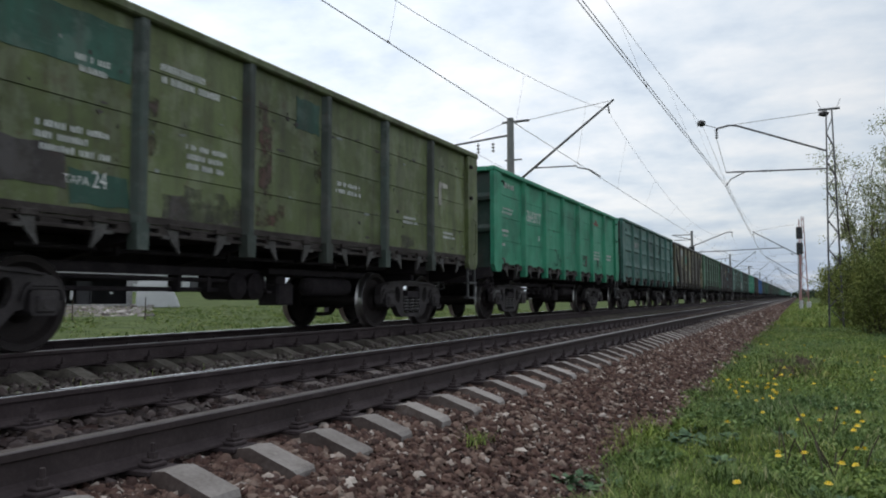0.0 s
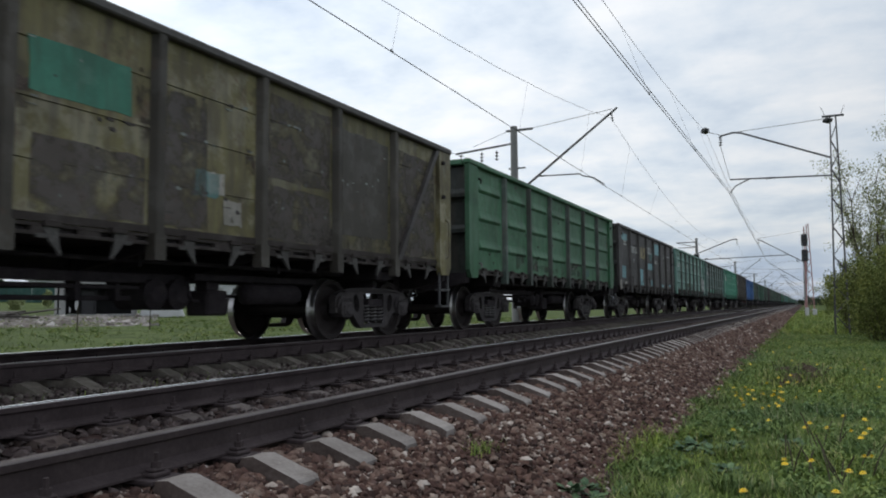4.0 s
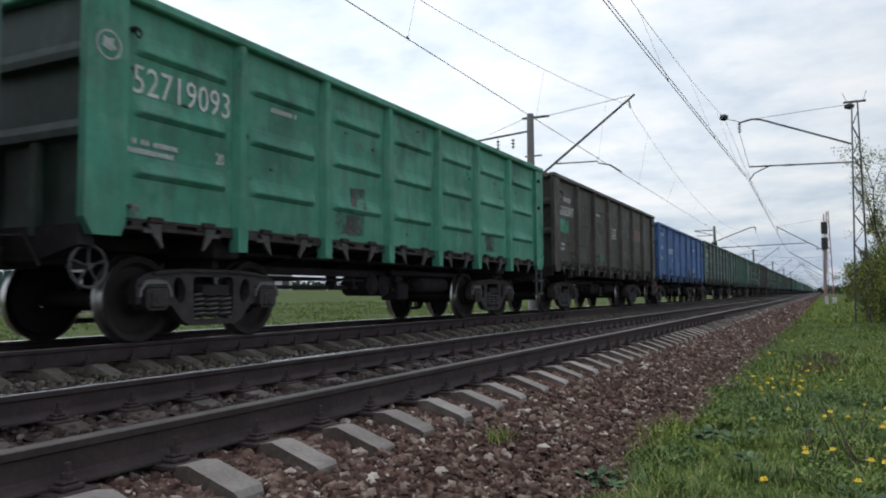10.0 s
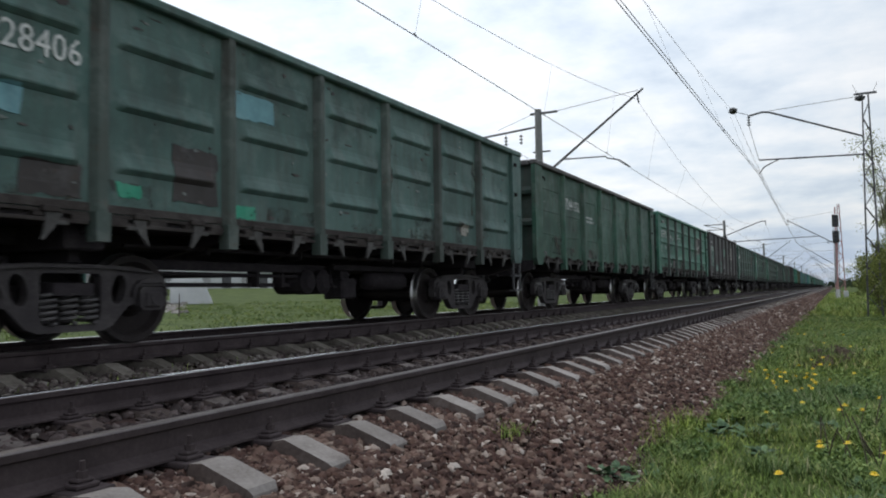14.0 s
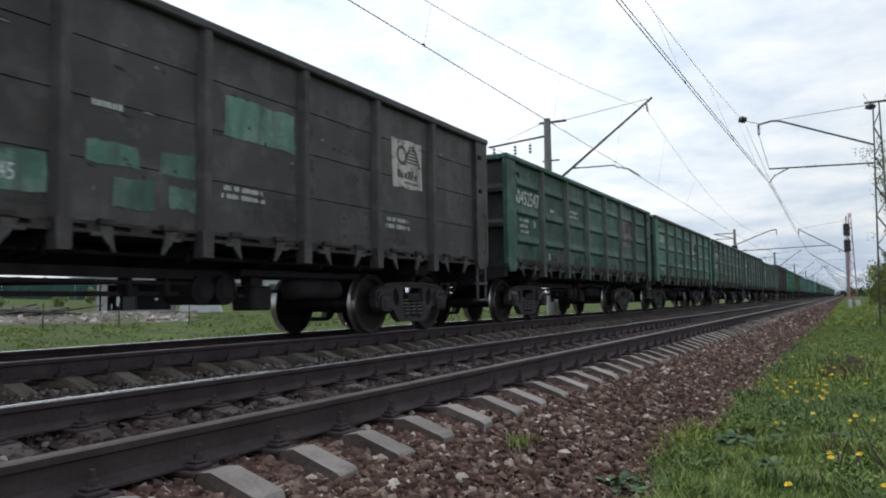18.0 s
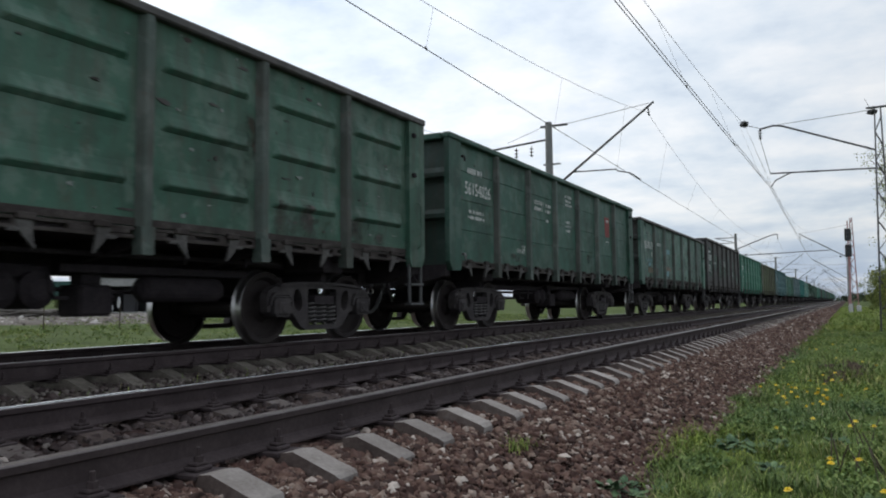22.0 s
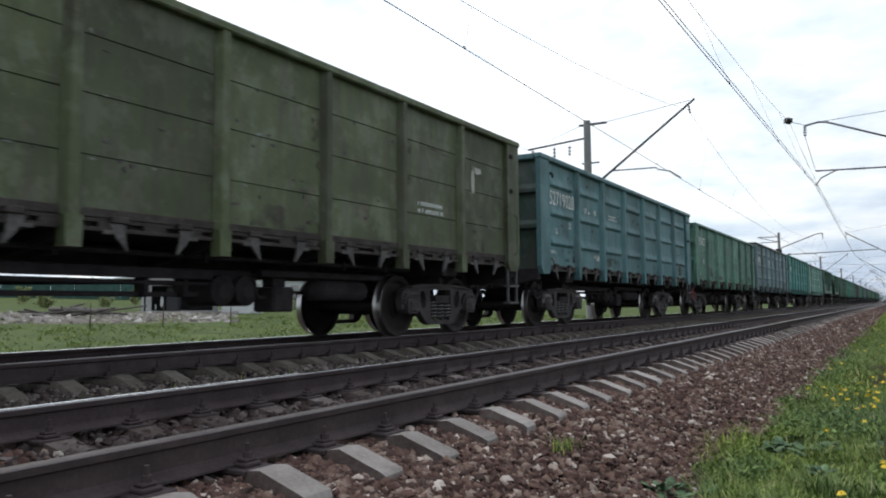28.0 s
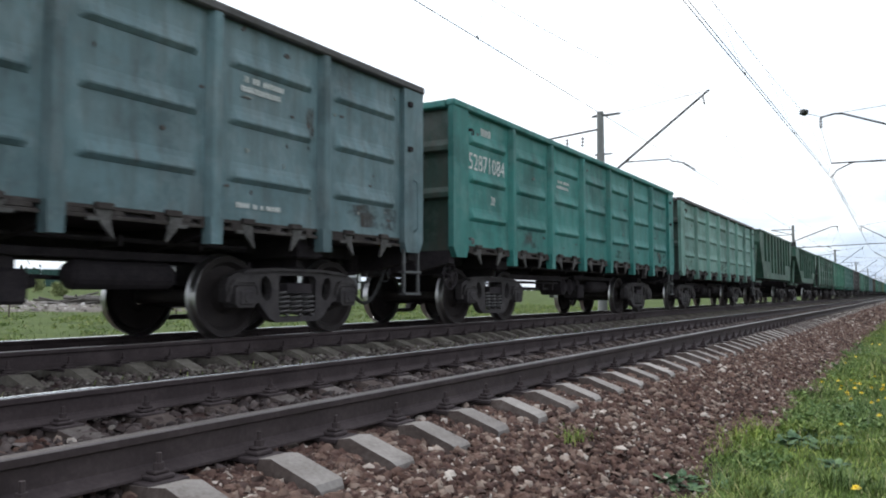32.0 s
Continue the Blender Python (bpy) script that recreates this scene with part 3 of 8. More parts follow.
def fastening_mesh():
    """Clip plate with bolt and nut on the foot of the rail."""
    bm = bmesh.new()
    for s in (-1, 1):
        box(bm, s * 0.10 - 0.045, s * 0.10 + 0.045, -0.055, 0.055, -0.182, -0.160, 0.006)
        box(bm, s * 0.10 - 0.03, s * 0.10 + 0.03, -0.04, 0.04, -0.160, -0.142, 0.006)
        tube(bm, (s * 0.105, 0, -0.15), (s * 0.105, 0, -0.075), 0.012, 0.012, 7)
        tube(bm, (s * 0.105, 0, -0.142), (s * 0.105, 0, -0.115), 0.024, 0.024, 6)
    box(bm, -0.18, 0.18, -0.10, 0.10, -0.206, -0.182, 0.004)
    return finish(bm, "rail_fastening")


def make_track(xc, zc, label, mat_sleeper, first, count, clips, phase):
    root = new("railway_track")
    root.location = (xc, 0, zc)
    tagged(root, label, "railway track", group="railway tracks")
    for s in (-1, 1):
        rail = put("rail", rail_mesh(-80, 1500), M["rail"], root, "rusty steel rail", (s * 0.795, 0, 0))
        put("rail_head", head_mesh(-80, 1500), M["railhead"], rail, "worn running face")
        if s < 0:
            put("running_strip", strip_mesh(-80, 1500), M["brightrail"], rail, "polished strip where the wheels run")
    kinds = [sleeper_mesh(i) for i in range(4)]
    fm = fastening_mesh()
    rnd = random.Random(5)
    for i in range(count):
        y = phase + (first + i) * SLEEPER_STEP
        o = put("sleeper", kinds[rnd.randrange(4)], mat_sleeper, root, "", (rnd.uniform(-0.015, 0.015), y + rnd.uniform(-0.02, 0.02), rnd.uniform(-0.006, 0.004)))
        if mat_sleeper is M["oldconcrete"]:
            for sl in o.material_slots:
                sl.link = "OBJECT"
                sl.material = mat_sleeper
        o.rotation_euler = (0, 0, radians(rnd.uniform(-0.6, 0.6)))
        if i < clips:
            for s in (-1, 1):
                put("rail_fastening", fm, M["rail"], root, "", (s * 0.795, y, 0))
    bm = bmesh.new()
    for i in range(count, count + 420):
        y = phase + (first + i) * SLEEPER_STEP
        prism(bm, [(-1.35, -0.42), (1.35, -0.42), (1.33, -0.265), (1.06, -0.175), (0.6, -0.2), (0, -0.25), (-0.6, -0.2), (-1.06, -0.175), (-1.33, -0.265)], "y", y - 0.095, y + 0.095)
    o = part("distant_sleeper_row", bm, mat_sleeper, root)
    tagged(o, kind="stuff")
    return root


make_track(X_NEAR, 0.0, "straight railway track with rusty rails on pale concrete sleepers", M["concrete"], -14, 161, 57, SLEEPER_PHASE)
make_track(X_FAR, Z_FAR, "railway track under the train, dusty half-buried concrete sleepers", M["oldconcrete"], -14, 142, 52, 0.25)


# ---- loose stones ----
def scatter_stones(name, label, count, pick, smin, smax, seed, material):
    rng = np.random.default_rng(seed)
    base = np.array([[-1, -1, -0.7], [1, -1, -0.7], [1, 1, -0.7], [-1, 1, -0.7], [-0.7, -0.8, 0.6], [0.8, -0.6, 0.75], [0.65, 0.75, 0.6], [-0.75, 0.65, 0.8]], float)
    quads = np.array([[4, 5, 6, 7], [0, 1, 5, 4], [1, 2, 6, 5], [2, 3, 7, 6], [3, 0, 4, 7]])
    P = np.array([pick(rng) for _ in range(count)])
    S = rng.uniform(smin, smax, (count, 1)) * (0.6 + 0.8 * rng.random((count, 1)) ** 2)
    V = base[None] + rng.uniform(-0.38, 0.38, (count, 8, 3))
    V = V * (S * rng.uniform(0.55, 1.20, (count, 3)) * np.array([1, 1, 0.8]))[:, None, :]
    a, b, c = (rng.uniform(0, 6.28, count), rng.uniform(-0.6, 0.6, count), rng.uniform(-0.6, 0.6, count))
    ca, sa, cb, sb, cc, sc = np.cos(a), np.sin(a), np.cos(b), np.sin(b), np.cos(c), np.sin(c)
    Z, O = np.zeros(count), np.ones(count)
    Rz = np.stack([ca, -sa, Z, sa, ca, Z, Z, Z, O], 1).reshape(-1, 3, 3)
    Rx = np.stack([O, Z, Z, Z, cb, -sb, Z, sb, cb], 1).reshape(-1, 3, 3)
    Ry = np.stack([cc, Z, sc, Z, O, Z, -sc, Z, cc], 1).reshape(-1, 3, 3)
    V = np.einsum("nij,nkj->nki", Rz @ Rx @ Ry, V) + P[:, None, :]
    F = (quads[None] + (np.arange(count) * 8)[:, None, None]).reshape(-1, 4)
    ob = raw(name, V.reshape(-1, 3), F, material)
    return tagged(ob, label, "stones", kind="stuff")


def on_sleeper(x, y):
    d = (y - SLEEPER_PHASE) % SLEEPER_STEP
    return -2.62 < x < -2.24 and min(d, SLEEPER_STEP - d) < 0.125


def pick_shoulder(rng):
    y = 2.2 + 32 * rng.random() ** 1.65
    x = rng.uniform(-2.75, -1.16 + 0.1 * math.sin(y * 1.7) + 0.08 * math.sin(y * 4.1) - 0.25 * math.exp(-(y - 4) / 1.6))
    if on_sleeper(x, y):
        y += SLEEPER_STEP / 2
    return x, y, bed_height(x) + rng.uniform(-0.012, 0.02)


def pick_between(rng):
    y = 0.8 + 30 * rng.random() ** 1.7
    x = rng.uniform(-9.2, -2.72)
    z = bed_height(x) + rng.uniform(-0.012, 0.016)
    return x, y, z


scatter_stones("ballast_stones", "loose reddish-brown crushed stones on the bed shoulder", 52000, pick_shoulder, 0.012, 0.030, 1, M["stone"])
def pick_gap(rng):
    y = 0.8 + 32 * rng.random() ** 1.5
    x = -5.75 + rng.normal(0, 0.42)
    return x, y, bed_height(x) + rng.uniform(-0.012, 0.02)


scatter_stones("ballast_stones", "dusty grey stones between the two tracks", 15000, pick_gap, 0.016, 0.036, 3, M["greystone"])
def pick_slope(rng):
    x, y = rng.uniform(-2.6, -1.0), 28 + 75 * rng.random() ** 1.4
    return x, y, bed_height(x) + rng.uniform(-0.01, 0.02)


def pick_behind(rng):
    x, y = rng.uniform(-9.2, -1.1), -7 + 9.5 * rng.random()
    return x, y, bed_height(x) + rng.uniform(-0.012, 0.018)


scatter_stones("ballast_stones", "crushed stones on the nearest stretch of the bed", 15000, pick_behind, 0.018, 0.036, 5, M["stone"])
scatter_stones("ballast_stones", "crushed stones on the bed farther along the line", 9000, pick_slope, 0.03, 0.055, 4, M["stone"])
scatter_stones("ballast_stones", "loose dusty crushed stones between the rails", 26000, pick_between, 0.016, 0.034, 2, M["dirtystone"])


# ---- the wagons ----
SHEET, POST = 1.455, 1.545            # side sheet and outer face of the posts, from the wagon's middle
POSTS = [-4.34, -2.60, -0.8675, 0.8675, 2.60, 4.34]
BAYS = [(-6.02, -4.41), (-4.27, -2.67), (-2.53, -0.9375), (-0.7975, 0.7975), (0.9375, 2.53), (2.67, 4.27), (4.41, 6.02)]
Z0, Z1 = 1.30, 3.47                   # lower and upper edge of the side sheet


RIDGES = (1.80, 2.42, 3.04)


def ridge_rows():
    rows = [(Z0, 0.0), (2.03, -0.004), (2.036, -0.004), (2.66, -0.004), (2.666, -0.004), (Z1, 0.0)]
    for zc in RIDGES:
        rows += [(zc - 0.095, 0.0), (zc - 0.088, 0.012), (zc - 0.048, 0.052), (zc - 0.030, 0.055), (zc + 0.01, 0.038), (zc + 0.07, 0.014), (zc + 0.13, 0.0)]
    return sorted(rows)


def ridge_depth(z):
    rows = ridge_rows()
    for (a, da), (b, db) in zip(rows, rows[1:]):
        if a <= z <= b:
            return da + (db - da) * (z - a) / (b - a)
    return 0.0


def taper(y, y0, y1):
    d = min(y - y0, y1 - y) - 0.12
    return max(0.0, min(1.0, d / 0.10))


def panel_mesh(y0, y1, ribbed):
    """Side sheet of one bay: three pressed ridges with tapering ends, or flat boards welded edge to edge."""
    bm = bmesh.new()
    if ribbed:
        zs = ridge_rows()
        a, b = y0 + 0.12, y1 - 0.12
        ys = [(y0 - 0.06, 0), (a, 0), (a + 0.05, 0.5), (a + 0.10, 1), (b - 0.10, 1), (b - 0.05, 0.5), (b, 0), (y1 + 0.06, 0)]
    else:
        zs = [(Z0, 0.0)]
        for zc in (1.86, 2.42, 2.96):
            zs += [(zc - 0.008, 0.0), (zc - 0.004, -0.012), (zc + 0.004, -0.012), (zc + 0.008, 0.005), (zc + 0.12, 0.0)]
        zs.append((Z1, 0.0))
        ys = [(y0 - 0.06, 1), (y1 + 0.06, 1)]
    rings = [[bm.verts.new((SHEET + d * k, y, z)) for y, k in ys] for z, d in zs]
    for r, q in zip(rings, rings[1:]):
        for i in range(len(ys) - 1):
            bm.faces.new((r[i], r[i + 1], q[i + 1], q[i]))
    rim = [e for e in bm.edges if e.is_boundary]
    ext = bmesh.ops.extrude_edge_only(bm, edges=rim)
    for v in ext["geom"]:
        if isinstance(v, bmesh.types.BMVert):
            v.co.x -= 0.03
    return finish(bm, "side_panel")


def post_mesh():
    bm = bmesh.new()
    w = 0.07
    prism(bm, [(SHEET - 0.01, -w - 0.03), (SHEET + 0.006, -w - 0.03), (POST - 0.012, -w + 0.012), (POST, -w + 0.03), (POST, w - 0.03), (POST - 0.012, w - 0.012), (SHEET + 0.006, w + 0.03), (SHEET - 0.01, w + 0.03)], "z", 1.30, 3.47)
    prism(bm, [(-0.085, 1.30), (0.085, 1.30), (0.075, 1.02), (-0.075, 1.02)], "x", SHEET - 0.05, POST + 0.004)
    return finish(bm, "post")


def corner_mesh(sign):
    """Broad corner plate with a cut-off foot."""
    bm = bmesh.new()
    e, i = sign * 6.5, sign * 6.02
    prism(bm, [(e, 3.47), (i, 3.47), (i, 1.24), (i + sign * 0.06, 1.10), (e - sign * 0.10, 1.10), (e, 1.26)], "x", SHEET - 0.02, POST - 0.012)
    return finish(bm, "corner_plate")


def top_rail_mesh():
    bm = bmesh.new()
    for s in (-1, 1):
        box(bm, min(s * 1.40, s * 1.56), max(s * 1.40, s * 1.56), -6.52, 6.52, 3.46, 3.565, 0.018)
        box(bm, -1.39, 1.39, min(s * 6.32, s * 6.53), max(s * 6.32, s * 6.53), 3.445, 3.56, 0.018)
    return finish(bm, "top_rail")


def sill_mesh():
    bm = bmesh.new()
    box(bm, SHEET - 0.14, SHEET + 0.006, -6.0, 6.0, 1.262, 1.298, 0.004)
    for a, b in BAYS:
        box(bm, SHEET - 0.02, SHEET + 0.022, a + 0.02, b - 0.03, 1.178, 1.216, 0.006)
        for u in (0.27, 0.74):
            y = a + (b - a) * u
            box(bm, SHEET - 0.01, SHEET + 0.055, y - 0.10, y + 0.08, 1.262, 1.325, 0.008)
    rnd = random.Random(3)
    y = -5.9
    while y < 5.9:
        w = rnd.uniform(0.10, 0.28)
        box(bm, SHEET - 0.06, SHEET + 0.004 + rnd.uniform(0, 0.02), y, y + w, 1.205 + rnd.uniform(-0.03, 0.02), 1.262, 0.004)
        y += w + rnd.uniform(0.12, 0.34)
    return finish(bm, "side_sill")


def dust_chord_mesh():
    bm = bmesh.new()
    box(bm, SHEET - 0.02, SHEET + 0.016, -6.0, 6.0, 1.304, 1.385, 0.004)
    return finish(bm, "lower_chord")


def bracket_mesh(s):
    """Hatch lock: a hanging talon, its point towards the middle of the bay."""
    bm = bmesh.new()
    pts = [(-0.105, 1.262), (0.062, 1.262), (0.056, 1.20), (0.066, 1.11), (0.092, 1.02), (0.080, 1.005), (0.030, 1.062), (-0.030, 1.125), (-0.072, 1.19)]
    prism(bm, [(s * y, z) for y, z in pts], "x", SHEET - 0.004, SHEET + 0.030)
    ya, yb = sorted((s * -0.17, s * -0.06))
    box(bm, SHEET - 0.02, SHEET + 0.030, ya, yb, 1.155, 1.195, 0.006)
    return finish(bm, "hatch_lock")


def end_wall_mesh(sign):
    """End sheet in three slanting courses, each with a lip over the next."""
    bm = bmesh.new()
    y = sign * 6.37
    prof = [(1.10, 0.045), (1.40, 0.03), (2.00, 0.015), (2.035, 0.115), (2.11, 0.118), (2.20, 0.06), (2.74, 0.02), (2.775, 0.118), (2.85, 0.12), (2.95, 0.06), (3.47, 0.02)]
    prism(bm, [(y + sign * d, z) for z, d in prof] + [(y - sign * 0.03, 3.47), (y - sign * 0.03, 1.10)], "x", -1.434, 1.434)
    return finish(bm, "end_wall")


def end_post_mesh(sign):
    bm = bmesh.new()
    y = sign * 6.39
    box(bm, -0.05, 0.05, min(y, y + sign * 0.09), max(y, y + sign * 0.09), 1.1, 2.02, 0.01)
    return finish(bm, "end_post")


def far_side_mesh():
    bm = bmesh.new()
    box(bm, -SHEET, -SHEET + 0.03, -6.45, 6.45, Z0, Z1)
    for y in POSTS + [-6.3, 6.3]:
        box(bm, -POST, -SHEET - 0.002, y - 0.07, y + 0.07, 1.02, Z1, 0.01)
    # rusty sill and hanging hatch locks of the far side
    box(bm, -SHEET, -SHEET + 0.10, -6.42, 6.42, 1.10, 1.262)
    for a, b in BAYS:
        for u in (0.27, 0.74):
            y = a + (b - a) * u
            prism(bm, [(y - 0.10, 1.10), (y + 0.10, 1.10), (y + 0.02, 0.94), (y - 0.03, 0.94)], "x", -SHEET - 0.03, -SHEET + 0.03)
    return finish(bm, "far_side_wall")


def centre_sill_mesh():
    bm = bmesh.new()
    box(bm, -0.2, 0.2, -6.29, 6.29, 0.86, 1.16, 0.01)
    return finish(bm, "centre_sill")


def end_beam_mesh():
    bm = bmesh.new()
    prism(bm, [(-1.42, 1.2), (1.42, 1.2), (1.42, 1.0), (0.8, 0.86), (-0.8, 0.86), (-1.42, 1.0)], "y", -0.09, 0.09)
    return finish(bm, "end_beam")


def pivot_beam_mesh():
    bm = bmesh.new()
    box(bm, -1.28, 1.28, -0.22, 0.22, 0.95, 1.24, 0.02)
    for x in (-1.02, 0.52):
        box(bm, x - 0.05, x + 0.05, -1.75, 1.75, 1.02, 1.19, 0.01)
    return finish(bm, "pivot_beam")


def cross_bearer_mesh():
    bm = bmesh.new()
    prism(bm, [(-1.42, 1.22), (1.42, 1.22), (1.42, 1.12), (0.25, 0.92), (-0.25, 0.92), (-1.42, 1.12)], "y", -0.05, 0.05)
    return finish(bm, "cross_bearer")


def add_underframe(root):
    put("centre_sill", MESH["sill_c"], M["iron"], root)
    for y in (-6.38, 6.38):
        put("end_beam", MESH["beam"], M["iron"], root, "", (0, y, 0))
    for y in (-4.325, 4.325):
        put("pivot_beam", MESH["pivot"], M["iron"], root, "", (0, y, 0))
    for y in POSTS:
        put("cross_bearer", MESH["bearer"], M["iron"], root, "", (0, y + 0.001, 0))


def floor_mesh():
    bm = bmesh.new()
    for a, b in BAYS:
        for s in (-1, 1):
            prism(bm, [(s * 0.22, 1.20), (s * 1.40, 1.20), (s * 1.40, 1.27), (s * 0.22, 1.27)], "y", a, b)
    box(bm, -1.42, 1.42, -6.36, 6.36, 1.272, 1.29)
    return finish(bm, "hatch_floor")


def load_mesh():
    """Heaped load, below the rim."""
    bm = bmesh.new()
    box(bm, -1.42, 1.42, -6.38, 6.38, 1.292, 2.9, 0.05)
    return finish(bm, "load")


def brake_gear_mesh():
    """Pull rods, levers and brackets between the bogies."""
    bm = bmesh.new()
    box(bm, 0.50, 0.56, -3.1, -0.35, 0.605, 0.660, 0.008)
    tube(bm, (0.62, -3.3, 0.765), (0.62, 0.0, 0.755), 0.028, 0.028, 6)
    tube(bm, (0.2, -3.3, 0.72), (0.2, -0.5, 0.78), 0.022, 0.022, 6)
    tube(bm, (0.45, 0.5, 0.70), (0.45, 3.3, 0.62), 0.022, 0.022, 6)
    tube(bm, (0.92, -3.6, 1.05), (0.92, 3.6, 1.05), 0.028, 0.028, 6)
    box(bm, 0.66, 0.74, -3.3, -0.3, 0.805, 0.92, 0.01)
    box(bm, 0.66, 0.74, 0.5, 3.3, 0.86, 0.95, 0.01)
    for y in (-1.15, -0.62):
        box(bm, 0.48, 0.66, y - 0.035, y + 0.035, 0.60, 0.90, 0.008)
    for y in (-2.4, -0.6, 1.9, 2.9):
        box(bm, 0.60, 0.97, y - 0.03, y + 0.03, 0.98, 1.1, 0.008)
    pipe(bm, [(0.75, 0.36, 0.84), (0.78, 0.36, 0.66), (0.76, 0.42, 0.60), (0.70, 0.60, 0.60)], 0.02, 6)
    return finish(bm, "brake_gear")


def valve_reservoir_mesh():
    """Two short drums side by side, across the wagon."""
    bm = bmesh.new()
    for y, r in ((-0.11, 0.185), (0.28, 0.19)):
        tube(bm, (0.18, y, 0.68), (0.70, y, 0.68), r, r, 16)
        tube(bm, (0.70, y, 0.68), (0.76, y, 0.68), r, r * 0.55, 16)
    box(bm, 0.25, 0.62, -0.26, 0.44, 0.80, 0.93, 0.01)
    return finish(bm, "valve_reservoir")


def brake_cylinder_mesh():
    bm = bmesh.new()
    box(bm, 0.36, 0.74, 0.72, 1.12, 0.41, 0.74, 0.03)
    tube(bm, (0.5, 1.12, 0.60), (0.5, 1.30, 0.62), 0.07, 0.05, 10)
    box(bm, 0.45, 0.65, 0.80, 1.04, 0.74, 0.92, 0.01)
    return finish(bm, "load_governor")


def air_tank_mesh():
    bm = bmesh.new()
    lathe(bm, [(1.50, 0.05), (1.54, 0.11), (1.60, 0.15), (2.70, 0.15), (2.76, 0.11), (2.80, 0.05)], 18, "y")
    bmesh.ops.translate(bm, verts=bm.verts, vec=(0.62, 0, 0.70))
    for y in (1.85, 2.45):
        box(bm, 0.59, 0.65, y - 0.03, y + 0.03, 0.84, 0.95, 0.006)
    return finish(bm, "air_tank")


def ladder_mesh():
    bm = bmesh.new()
    for y in (6.08, 6.44):
        box(bm, 1.46, 1.50, y - 0.022, y + 0.022, 0.49, 1.16, 0.005)
    for z in (0.51, 0.82):
        box(bm, 1.40, 1.53, 6.06, 6.46, z - 0.018, z + 0.018, 0.004)
    return finish(bm, "step_ladder")


def handrail_mesh():
    bm = bmesh.new()
    pipe(bm, [(1.54, 6.26, 2.15), (1.60, 6.26, 2.10), (1.60, 6.26, 1.45), (1.54, 6.26, 1.40)], 0.012)
    return finish(bm, "handrail")


def lug_mesh():
    bm = bmesh.new()
    box(bm, 1.52, 1.58, 6.10, 6.18, 0.0, 0.07, 0.008)
    return finish(bm, "corner_lug")


def tie_hook_mesh(z):
    """Lashing ring welded on the side near the front corner."""
    bm = bmesh.new()
    c = Vector((POST + 0.004, -5.93, z))
    pipe(bm, [c + Vector((0.02 * math.sin(a * 0.5), 0.045 * math.cos(a), 0.045 * math.sin(a))) for a in [i * math.tau / 12 for i in range(13)]], 0.011, 5)
    box(bm, SHEET + 0.002, POST + 0.006, -5.96, -5.90, z + 0.03, z + 0.07, 0.006)
    return finish(bm, "lashing_ring")


def handwheel_mesh():
    bm = bmesh.new()
    r, c = 0.205, Vector((1.33, -6.28, 0.80))
    ring = [c + Vector((0, r * math.cos(a), r * math.sin(a))) for a in [i * math.tau / 20 for i in range(21)]]
    pipe(bm, ring, 0.017, 6)
    for i in range(5):
        a = i * math.tau / 5 + 0.3
        tube(bm, c, c + Vector((0, r * math.cos(a), r * math.sin(a))), 0.012, 0.012, 5)
    tube(bm, c + Vector((-0.3, 0, 0)), c + Vector((0.04, 0, 0)), 0.03, 0.03, 8)
    return finish(bm, "handbrake_wheel")


def coupler_mesh(sign):
    bm = bmesh.new()
    box(bm, -0.11, 0.11, min(sign * 6.4, sign * 6.78), max(sign * 6.4, sign * 6.78), 0.93, 1.13, 0.02)
    prism(bm, [(-0.2, sign * 6.72), (0.22, sign * 6.72), (0.24, sign * 6.9), (0.1, sign * 6.96), (-0.05, sign * 6.9), (-0.2, sign * 6.95)], "z", 0.86, 1.2)
    # draft pocket, striker and the valve block of the air line
    box(bm, -0.30, 0.30, min(sign * 6.05, sign * 6.52), max(sign * 6.05, sign * 6.52), 0.80, 1.19, 0.015)
    box(bm, 0.34, 0.50, min(sign * 6.10, sign * 6.46), max(sign * 6.10, sign * 6.46), 0.84, 1.10, 0.02)
    tube(bm, (-0.5, sign * 6.55, 1.16), (0.75, sign * 6.55, 1.10), 0.016, 0.016, 6)
    tube(bm, (0.75, sign * 6.55, 1.10), (0.95, sign * 6.52, 0.80), 0.016, 0.016, 6)
    return finish(bm, "coupler")


def hose_mesh():
    """Brake hose that hangs in a bow to the next wagon."""
    bm = bmesh.new()
    pts = []
    for i in range(13):
        u = i / 12
        pts.append((0.32 - 0.1 * u, 6.12 + 1.26 * u, 0.98 - 2.45 * u * (1 - u)))
    pipe(bm, pts, 0.030, 7)
    pipe(bm, [(0.32, 6.0, 1.02), (0.32, 6.14, 0.97)], 0.034, 7)
    return finish(bm, "brake_hose", True)


def cable_mesh(x, y0, y1, z0, z1, dip):
    """Thin slack line between the couplers."""
    bm = bmesh.new()
    pts = [(x + 0.05 * math.sin(i * 0.9), y0 + (y1 - y0) * i / 14, z0 + (z1 - z0) * i / 14 - 4 * dip * (i / 14) * (1 - i / 14)) for i in range(15)]
    pipe(bm, pts, 0.012, 5)
    return finish(bm, "cable_loop", True)


